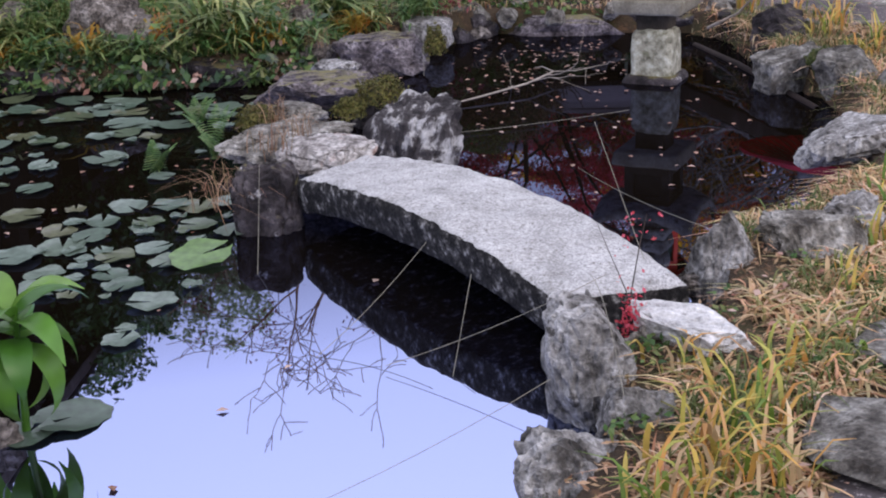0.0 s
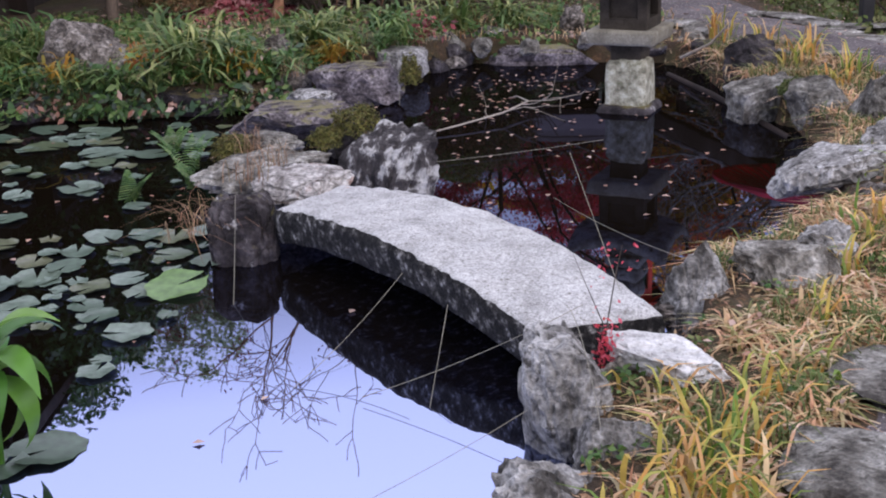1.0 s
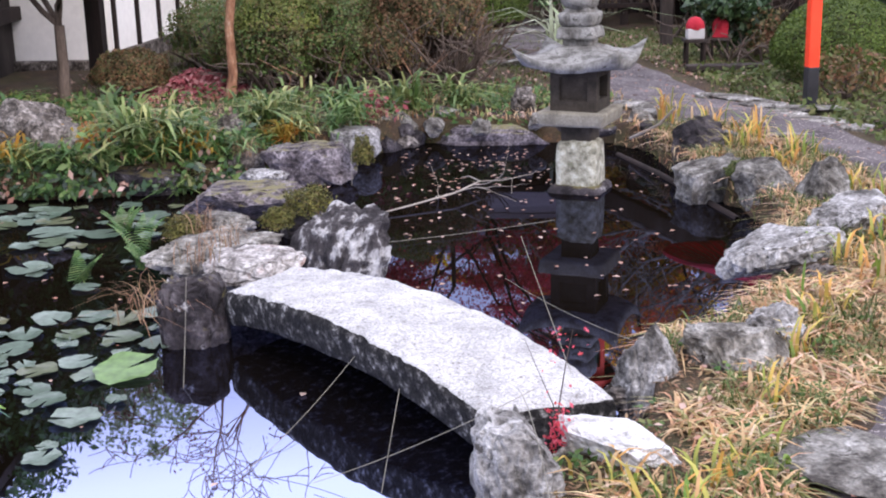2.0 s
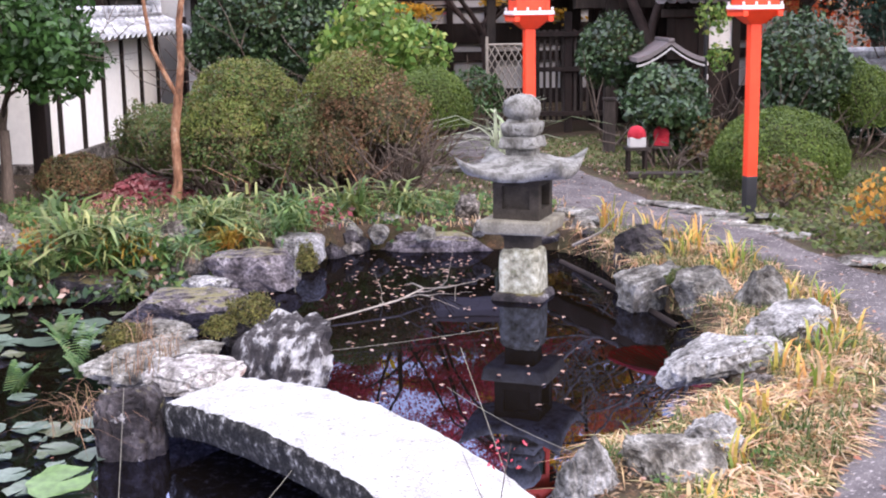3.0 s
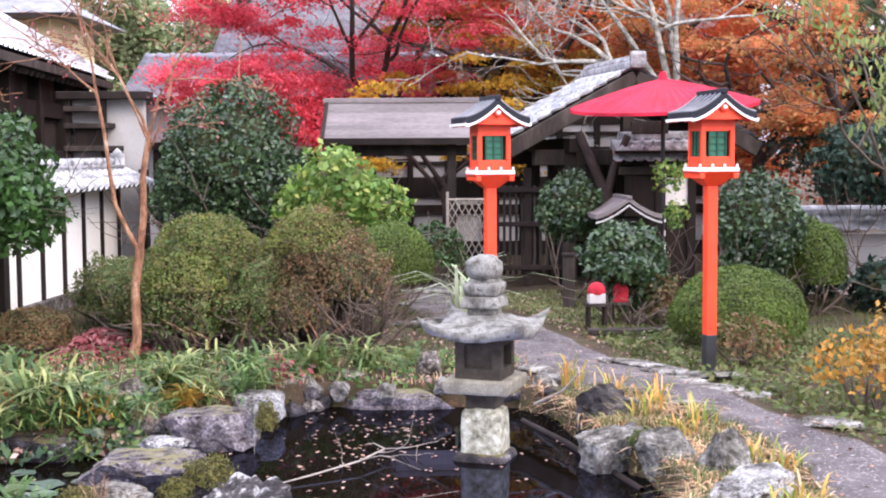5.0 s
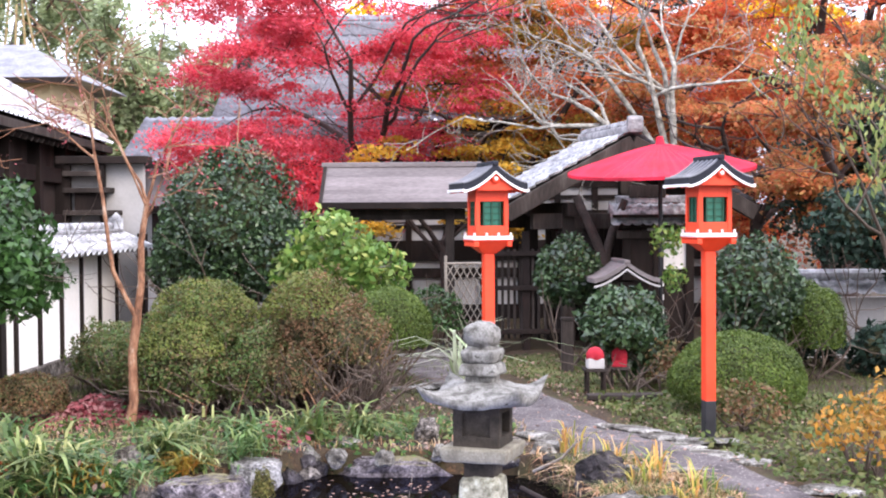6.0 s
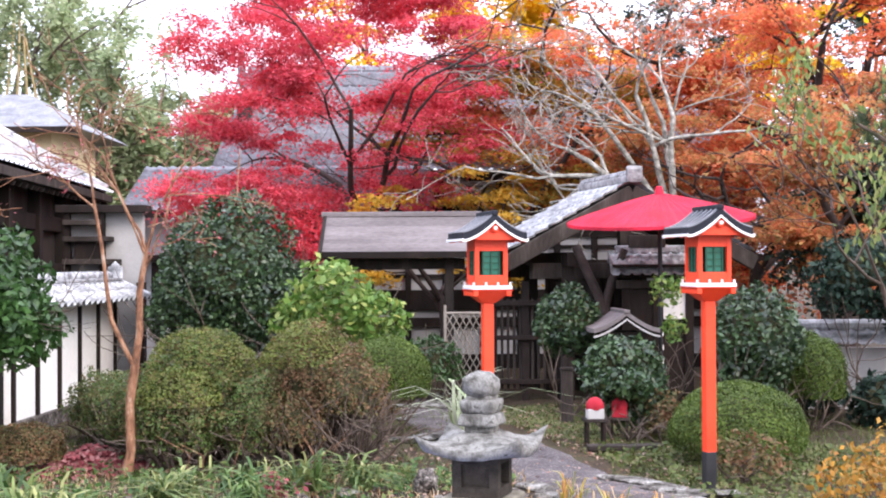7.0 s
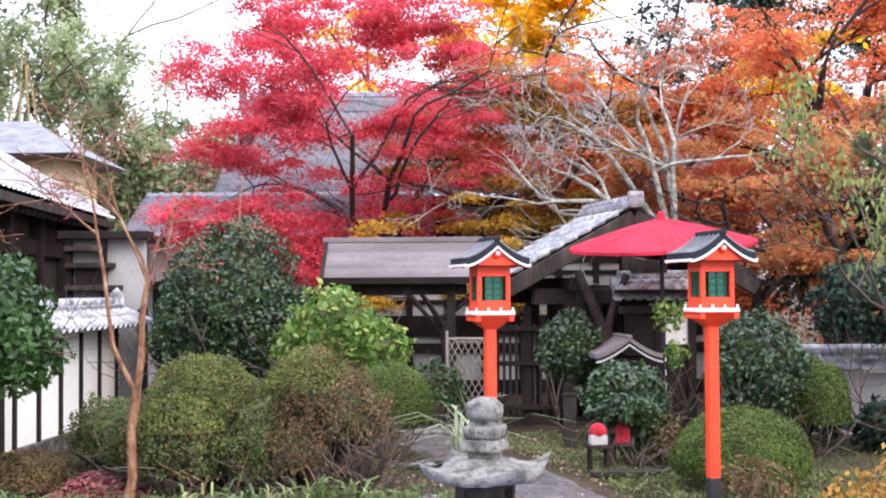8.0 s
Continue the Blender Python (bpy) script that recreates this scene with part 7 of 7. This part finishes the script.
for i, (x, y, h, n) in enumerate(((0.3, 2.8, 0.25, 16), (0.62, 3.6, 0.14, 14), (0.26, 2.95, 0.22, 18), (0.36, 3.12, 0.22, 22), (0.16, 2.72, 0.2, 20), (0.42, 2.85, 0.18, 16), (0.22, 3.45, 0.14, 12), (0.52, 3.45, 0.14, 14), (0.75, 4.05, 0.18, 16), (0.95, 4.5, 0.18, 16),
                                  (1.15, 5.0, 0.2, 16), (1.45, 5.35, 0.22, 18), (1.62, 5.9, 0.22, 18), (1.75, 6.2, 0.2, 16), (1.86, 6.9, 0.2, 16), (1.75, 7.2, 0.2, 14), (1.62, 8.1, 0.26, 20), (1.42, 8.6, 0.28, 20),
                                  (1.2, 9.0, 0.26, 18), (0.98, 9.55, 0.3, 22), (1.3, 8.35, 0.24, 14), (1.05, 4.85, 0.15, 14), (1.35, 5.6, 0.2, 14), (1.5, 7.95, 0.16, 24))):
    iris_clump(x, y, h * 1.1, int(n * 1.3), 900 + i, "clump of orange and yellow withered iris blades" if i % 3 else "clump of green and yellow iris blades")
r = np.random.default_rng(950)
root = np.stack([r.normal(0, 0.07, 46), r.normal(0, 0.07, 46), np.zeros(46)], 1)
v, f = blades(r, root, 1.0, 0.03, 0.85, root * 3)
striped = thing("striped_grass", "tall arching striped ornamental grass behind the lantern", "plant", pose(0.28, 12.5, GZ))
for k in range(46):
    part("blade", raw_mesh("blade", v[k * 8 : k * 8 + 8], f[:3], "pale_blade"), "pale_blade", striped)


def left_bank(p):
    d = pond_distance(p)
    return (d > -0.05) & (p[:, 1] > 7.6) & (p[:, 0] < 0.75) & (p[:, 1] < 10.9)


p = scatter(rng, 17000, left_bank, (-5.5, 7.6), (0.7, 10.9))
keep = np.array([noise.noise(Vector((x * 2.3, y * 2.3, 5))) for x, y in p]) > 0.0
q = on_ground(p[keep])
q[:, 2] += np.abs(rng.normal(0, 0.06, len(q)))
v, f = leaves(rng, q, 0.06, 0.032, np.tile([[0, -0.3, 1.0]], (len(q), 1)), 0.6, 0.3)
stuff("green_undergrowth", v, f, "herb", "fresh green undergrowth on the far bank", "plants")
p = scatter(rng, 2400, left_bank, (-5.5, 7.6), (0.7, 10.9))
v, f = blades(rng, on_ground(p), 0.10, 0.008, 1.0)
stuff("dry_grass", v, f, "straw", "dry grass on the far bank")
p = scatter(rng, 9000, lambda q: (q[:, 1] > 10.2) & (np.abs(q[:, 0] - 0.9) > 0.55 + 0.0 * q[:, 1]) & (q[:, 0] < 4.5), (-4.2, 10.2), (4.5, 15.5))
v, f = blades(rng, on_ground(p), 0.08, 0.010, 0.9)
stuff("rough_grass", v, f, "grass", "rough green and yellow grass under the shrubs")
p = scatter(rng, 9000, lambda q: (q[:, 0] > np.interp(q[:, 1], [10.6, 12, 13.2, 14.4, 15.8], [1.75, 1.25, 0.95, 0.6, 0.4])) & (q[:, 0] < 3.6), (0.4, 10.6), (3.6, 15.8))
h = on_ground(p, 0.016)
v, f = blades(rng, h[: len(h) * 2 // 3], 0.05, 0.012, 1.2)
stuff("lawn_grass", v, f, "grass", "short mossy grass beside the path", "grass")
v, f = leaves(rng, h[len(h) * 2 // 3 :], 0.05, 0.03, np.tile([[0, 0, 1.0]], (len(h) - len(h) * 2 // 3, 1)), 0.4)
stuff("lawn_litter", v, f, "litter", "fallen leaves on the mossy grass", "leaves")
p = scatter(rng, 9000, lambda q: q[:, 0] > np.interp(q[:, 1], [5, 7.3, 8.2, 9.6, 10.2, 12], [3.0, 2.6, 2.35, 1.95, 1.85, 1.35]), (1.2, 6.5), (5.0, 12.0))
q = on_ground(p)
q[:, 2] += np.abs(rng.normal(0, 0.05, len(q)))
v, f = leaves(rng, q, 0.06, 0.032, np.tile([[0, -0.3, 1.0]], (len(q), 1)), 0.7, 0.3)
stuff("path_side_plants", v, f, "grass", "green weeds along the path", "plants")


def sasa_clump(x, y, h, n, seed, material="sasa", label="tuft of broad bamboo grass", big=1.0):
    r = np.random.default_rng(seed)
    lines = []
    c = []
    for _ in range(max(4, n // 10)):
        w = r.normal(0, 0.5, 2)
        e = np.array([w[0] * h, w[1] * h, h * r.uniform(0.7, 1.1)])
        lines.append([((0, 0, -0.03), 0.004), (tuple(e * [0.4, 0.4, 0.6]), 0.0035), (tuple(e), 0.002)])
        for t in r.uniform(0.45, 1.05, 10):
            c.append(e * [t * t, t * t, t] + r.normal(0, 0.03, 3))
    c = np.array(c)
    root = c[:, :3]
    out = np.concatenate([c[:, :2] * 4, np.zeros((len(c), 1))], 1)
    v1, f1 = blades(r, root, 0.15 * big, 0.018 * big, 1.6, out)
    v2, f2 = tubes(lines, 4)
    me = raw_mesh("bamboo_grass", np.concatenate([v1, v2]), np.concatenate([f1, f2 + len(v1)]), material)
    ob = new("bamboo_grass", me)
    ob.location = (x, y, float(ground_height([(x, y)])[0]))
    return tagged(ob, label, "plant", "bamboo grass tufts")


for i in range(64):
    r = np.random.default_rng(500 + i)
    x = r.uniform(-4.6, -0.5)
    if i % 3 and (x > -1.9 or i % 2):
        continue
    if abs(x + 3.3) < 0.45 or noise.noise(Vector((x * 1.7, 4.0, 2.0))) < -0.1:
        continue
    y = (8.0 if x < -2.2 else 8.9 if x < -1.5 else 9.8) + abs(r.normal(0, 0.35))
    sasa_clump(x, y, r.uniform(0.13, 0.26), int(r.uniform(50, 100)), 600 + i, "sasa" if i % 4 else "fern", "tuft of broad bamboo grass with yellowing leaves" if i % 4 else "tuft of fresh green leaves")

for i, (x, y, h, m) in enumerate(((-2.62, 8.12, 0.2, "sasa"), (-2.4, 8.32, 0.22, "sasa"), (-3.95, 8.15, 0.2, "sasa"), (-4.5, 8.3, 0.22, "fern"), (-1.95, 9.05, 0.2, "sasa"), (-1.0, 9.95, 0.18, "sasa"), (-0.62, 10.05, 0.12, "sasa"), (-2.75, 8.5, 0.26, "sasa"), (-3.75, 8.6, 0.24, "herb"), (-1.45, 9.5, 0.16, "fern"))):
    sasa_clump(x, y, h, 70, 640 + i, m, "large tuft of bamboo grass with long drooping leaves", 1.6)

for i in range(34):
    r = np.random.default_rng(560 + i)
    if i % 3 == 1:
        continue
    u = i / 33
    x = -4.9 + u * 3.6
    y = float(np.interp(x, [-4.9, -4.2, -2.8, -2.1, -1.75, -1.3], [7.82, 7.78, 7.88, 8.13, 8.62, 9.1])) + r.uniform(0.0, 0.12)
    sasa_clump(x, y, r.uniform(0.08, 0.16), int(r.uniform(50, 90)), 660 + i, ("sasa", "herb", "fern", "herb", "maple_olive")[i % 5], "low leafy tuft overhanging the water")

# low mixed leaves that hang over the far bank down to the water
def bank_lip(p):
    d = pond_distance(p)
    return (d > -0.12) & (d < 0.3) & (p[:, 0] < -1.9) & (p[:, 1] > 7.4)


rng = np.random.default_rng(570)
for material, n, L, label in (("camellia", 2600, 0.07, "dark glossy leaves hanging over the water"), ("herb", 3000, 0.05, "small green leaves hanging over the water"), ("fern", 1200, 0.08, "yellow-green leaves hanging over the water"), ("litter", 700, 0.06, "withered brown leaves caught on the bank")):
    p = scatter(rng, n, bank_lip, (-5.5, 7.4), (-1.9, 9.0))
    clump = np.array([noise.noise(Vector((x * 3.1, y * 3.1, L * 300))) for x, y in p]) > -0.1
    p = p[clump]
    z = np.clip(ground_height(p), 0.03, 1) + np.abs(rng.normal(0, 0.07, len(p)))
    v, f = leaves(rng, np.concatenate([p, z[:, None]], 1), L, L * 0.5, np.tile([[0, -0.7, 0.6]], (len(p), 1)), 0.6, 0.6)
    stuff("overhanging_leaves", v, f, material, label, "plants")
for i, (x, y, h, m) in enumerate(((-2.9, 8.25, 0.12, "maple_russet"), (-3.0, 8.3, 0.1, "maple_gold"), (-4.0, 8.2, 0.1, "maple_olive"), (-1.2, 9.35, 0.12, "litter_red"))):
    r = np.random.default_rng(580 + i)
    c = np.array([x, y, float(ground_height([(x, y)])[0]) + h]) + r.normal(0, 1, (110, 3)) * [0.09, 0.07, 0.06]
    v, f = leaves(r, c, 0.05, 0.03, None, 1.0, 0.3)
    stuff("autumn_sprig", v, f, m, "low sprig of coloured autumn leaves on the bank", "plant")
# thin dead canes leaning out of the azaleas
rng = np.random.default_rng(590)
for i in range(10):
    x, y = rng.uniform(-2.3, -0.5), rng.uniform(10.2, 10.8)
    v, f = tubes([[((0, 0, -0.03), 0.005), ((rng.normal(0, 0.06), -0.05, 0.25), 0.004), ((rng.normal(0, 0.14), -0.1, rng.uniform(0.35, 0.55)), 0.002)]], 5)
    ob = new("dead_cane", raw_mesh("dead_cane", v, f, "bark_orange", True))
    ob.location = (x, y, float(ground_height([(x, y)])[0]))
    tagged(ob, "thin brown dead cane leaning in the undergrowth", "plant", "dead canes")

# ferns standing in the lily pond beside the causeway
for i, (x, y, h) in enumerate(((-2.12, 6.55, 0.22), (-2.25, 6.0, 0.17), (-2.35, 7.0, 0.16), (-1.98, 6.25, 0.15))):
    r = np.random.default_rng(700 + i)
    vs, fs, o = [], [], 0
    for k in range(9):
        a = r.uniform(0, 2 * np.pi)
        for s in np.linspace(0.12, 1, 16):
            q = np.array([math.cos(a) * h * 0.7 * s, math.sin(a) * h * 0.7 * s, h * (1.25 * s - 0.45 * s * s)])
            for sd in (-1, 1):
                w = 0.055 * (1.1 - s)
                d = np.array([-math.sin(a) * sd, math.cos(a) * sd, -0.15]) * w
                t = np.array([math.cos(a), math.sin(a), 0.3]) * 0.0055
                vs += [q - t, q + d - t * 0.2, q + d * 1.15 + t, q + t]
                fs.append((o, o + 1, o + 2, o + 3))
                o += 4
    ob = new("fern", raw_mesh("fern", vs, fs, "fern"))
    ob.location = (x, y, 0.0)
    tagged(ob, "feathery green fern rising from the lily pond", "plant", "ferns in the pond")

# withered tufts on the causeway stones and trailing down the pillar
for i, (x, y, z, h, n) in enumerate(((-1.5, 5.5, 0.24, 0.2, 30), (-1.63, 5.12, 0.12, 0.2, 40), (-1.64, 5.25, 0.16, 0.16, 36), (-1.75, 6.5, 0.12, 0.2, 40), (-1.45, 5.85, 0.22, 0.16, 40), (-1.9, 8.2, 0.2, 0.2, 30))):
    r = np.random.default_rng(760 + i)
    root = np.stack([r.normal(0, 0.05, n), r.normal(0, 0.05, n), np.zeros(n)], 1)
    v, f = blades(r, root, h, 0.0035, 1.6 if i in (1, 2) else 0.8)
    ob = new("dry_tuft", raw_mesh("dry_tuft", v, f, "debris"))
    ob.location = (x, y, z)
    tagged(ob, "withered reddish grass tuft on the causeway stones", "plant", "dry tufts on the stones")
# moss cushions growing on the dark stones
for i, (c, rad, m) in enumerate((((-1.25, 6.9, 0.17), (0.14, 0.13, 0.12), "moss"), ((-1.4, 6.74, 0.12), (0.09, 0.09, 0.08), "moss"), ((-1.13, 8.22, 0.18), (0.07, 0.08, 0.13), "moss"), ((-1.88, 6.6, 0.1), (0.12, 0.11, 0.1), "moss"), ((1.2, 7.55, 0.2), (0.1, 0.1, 0.07), "grass"))):
    r = np.random.default_rng(790 + i)
    p, q = ell_shell(r, 1500, (0, 0, 0), rad, 0.4, -0.3, 0.2)
    v, f = leaves(r, p, 0.022, 0.01, q, 0.9)
    ob = new("moss_cushion", raw_mesh("moss_cushion", v, f, m))
    ob.location = c
    tagged(ob, "yellow-green moss cushion growing on a dark stone", "moss", "moss cushions")


# broad-leaved plant at the near bank
def broad_plant():
    th = thing("broad_leaved_plant", "lush plant with long glossy green leaves at the water's edge", "plant", pose(-1.68, 3.27, 0.24))
    r = np.random.default_rng(77)
    bm = bmesh.new()
    rod(bm, (-0.03, 0.02, -0.3), (0.01, 0, 0.16), 0.014, 0.008, 8)
    part("stem", bm, "near_leaf", th)
    for k in range(17):
        a, el, L = k * 2.4, 1.0 - 0.085 * k, 0.265 + 0.03 * math.sin(k * 3)
        vs, fs = [], []
        n = 9
        d = np.array([math.cos(a), math.sin(a), 0])
        sd = np.array([-math.sin(a), math.cos(a), 0])
        p = np.array([0, 0, 0.15 - 0.008 * k])
        ang = el
        for i in range(n + 1):
            u = i / n
            w = 0.042 * math.sin(math.pi * min(1, u ** 0.8 + 0.02)) + 0.002
            up = np.array([0, 0, 1.0])
            vs += [p + sd * w + up * w * 0.35, p, p - sd * w + up * w * 0.35]
            p = p + (d * math.cos(ang) + up * math.sin(ang)) * L / n
            ang -= 0.17 + 0.008 * k
        for i in range(n):
            for j in (0, 1):
                q = i * 3 + j
                fs.append((q, q + 3, q + 4, q + 1))
        part("leaf", raw_mesh("leaf", vs, fs, "near_leaf", True), "near_leaf", th)


broad_plant()
rng = np.random.default_rng(78)
lines, tips = [], []
for w in ((0.2, 0.2, 1), (0.5, 0, 1), (0.1, -0.1, 1)):
    branch(rng, (-1.72, 2.55, 0.1), w, 0.26, 0.004, 2, lines, tips, 0.2, 3, 0.1)
v, f = tubes([[(p, max(q, 0.0016)) for p, q in l] for l in lines], 4)
tagged(new("bare_twigs", raw_mesh("bare_twigs", v, f, "bark_dark", True)), "thin dark bare twigs at the water's edge", "plant")


# red maple seedling at the bridge end
th = thing("maple_seedling", "thin maple seedling with scarlet leaves at the bridge end", "plant", pose(0.07, 3.62, 0.15))
rng = np.random.default_rng(79)
lines = [[((0, 0, -0.05), 0.003), ((0.0, 0.05, 0.14), 0.0025), ((0.03, 0.16, 0.28), 0.0018), ((0.05, 0.2, 0.36), 0.0012)], [((0.0, 0.05, 0.14), 0.002), ((-0.06, 0.12, 0.26), 0.0012), ((-0.1, 0.2, 0.33), 0.0008)]]
v, f = tubes(lines, 5)
part("stem", raw_mesh("stem", v, f, "bark_dark"), "bark_dark", th)
c = np.concatenate([np.array([0, 0.03, 0.08]) + rng.normal(0, 1, (190, 3)) * [0.02, 0.02, 0.05], np.array([0.04, 0.18, 0.33]) + rng.normal(0, 1, (22, 3)) * [0.03, 0.03, 0.03], np.array([0.0, 0.1, 0.2]) + rng.normal(0, 1, (10, 3)) * [0.03, 0.03, 0.06]])
v, f = leaves(rng, c, 0.017, 0.010, None, 1.0, 0.3)
part("scarlet_leaves", raw_mesh("scarlet_leaves", v, f, "maple_red"), "maple_red", th)

# ---- fallen leaves ----
rng = np.random.default_rng(90)
c = np.concatenate([np.stack([rng.normal(-0.4, 0.4, 190), rng.normal(8.5, 0.6, 190)], 1), np.stack([rng.uniform(-0.9, 0.9, 90), rng.uniform(5.5, 9.4, 90)], 1), np.stack([rng.uniform(-2.2, -0.3, 12), rng.uniform(2.8, 5.0, 12)], 1), np.stack([rng.uniform(-4.2, -1.6, 90), rng.uniform(5.0, 7.9, 90)], 1)])
c = c[pond_distance(c) < -0.08]
v, f = leaves(rng, np.concatenate([c, np.full((len(c), 1), 0.006)], 1), 0.036, 0.024, np.tile([[0, 0, 1.0]], (len(c), 1)), 0.08)
stuff("floating_leaves", v, f, "litter", "fallen leaves floating on the pond", "leaves")
p = np.stack([rng.normal(-2.98, 0.27, 1600), rng.normal(11.15, 0.2, 1600)], 1)
heap = on_ground(p)
heap[:, 2] += 0.02 + rng.uniform(0.5, 1, len(p)) * 0.2 * np.exp(-(((p - [-2.98, 11.15]) / [0.33, 0.25]) ** 2).sum(1))
v, f = leaves(rng, heap, 0.06, 0.04, np.tile([[0, -0.3, 1.0]], (len(p), 1)), 0.6)
stuff("leaf_pile", v, f, "litter_red", "heap of fallen dull red maple leaves", "leaves")
p = rng.uniform((0.3, 2.0), (3.2, 12.5), (1500, 2))
p = p[pond_distance(p) > 0.1]
v, f = leaves(rng, on_ground(p, 0.036), 0.035, 0.022, np.tile([[0, 0, 1.0]], (len(p), 1)), 0.25)
stuff("path_litter", v, f, "litter", "small fallen leaves scattered on the path", "leaves")
p = rng.uniform((-4.5, 8.6), (0.6, 12.5), (1500, 2))
p = p[pond_distance(p) > 0.05]
v, f = leaves(rng, on_ground(p, 0.02), 0.05, 0.03, np.tile([[0, 0, 1.0]], (len(p), 1)), 0.5)
stuff("bank_litter", v, f, "litter", "fallen leaves among the bank plants", "leaves")
p = scatter(rng, 9000, right_bank, (-0.3, 2.2), (2.0, 9.4))
v, f = leaves(rng, on_ground(p, 0.014), 0.04, 0.01, np.tile([[0, 0, 1.0]], (len(p), 1)), 0.35)
soil = scatter(rng, 3600, lambda q: (q[:, 0] < np.interp(q[:, 1], PATH_L[:, 1], PATH_L[:, 0]) + 0.05) & (pond_distance(q) > 0.02) & (q[:, 0] > -0.4), (-0.3, 2.2), (1.4, 4.9))
v2, f2 = leaves(rng, on_ground(soil, 0.012), 0.03, 0.009, np.tile([[0, 0, 1.0]], (len(soil), 1)), 0.4)
stuff("soil_litter", v2, f2, "debris", "brown leaf litter on the bare soil by the bridge", "leaves")
moss = soil[np.array([noise.noise(Vector((x * 5, y * 5, 8))) for x, y in soil]) > 0.1]
v2, f2 = leaves(rng, on_ground(moss, 0.03), 0.03, 0.018, np.tile([[0, 0, 1.0]], (len(moss), 1)), 0.7)
stuff("small_weeds", v2, f2, "herb", "small green weeds on the soil by the bridge", "plants")
stuff("bank_debris", v, f, "debris", "brown withered leaves lying on the pond bank", "leaves")
for i, (x, y) in enumerate(((-1.0, 5.25), (-0.55, 4.35))):
    v, f = leaves(rng, np.array([[0, 0, 0.0]]), 0.03, 0.02, np.array([[0, 0, 1.0]]), 0.05)
    ob = new("fallen_leaf", raw_mesh("fallen_leaf", v, f, "litter"))
    ob.location = (x, y, 0.285)
    tagged(ob, "single brown leaf lying on the bridge", "leaf", "leaves on the bridge")
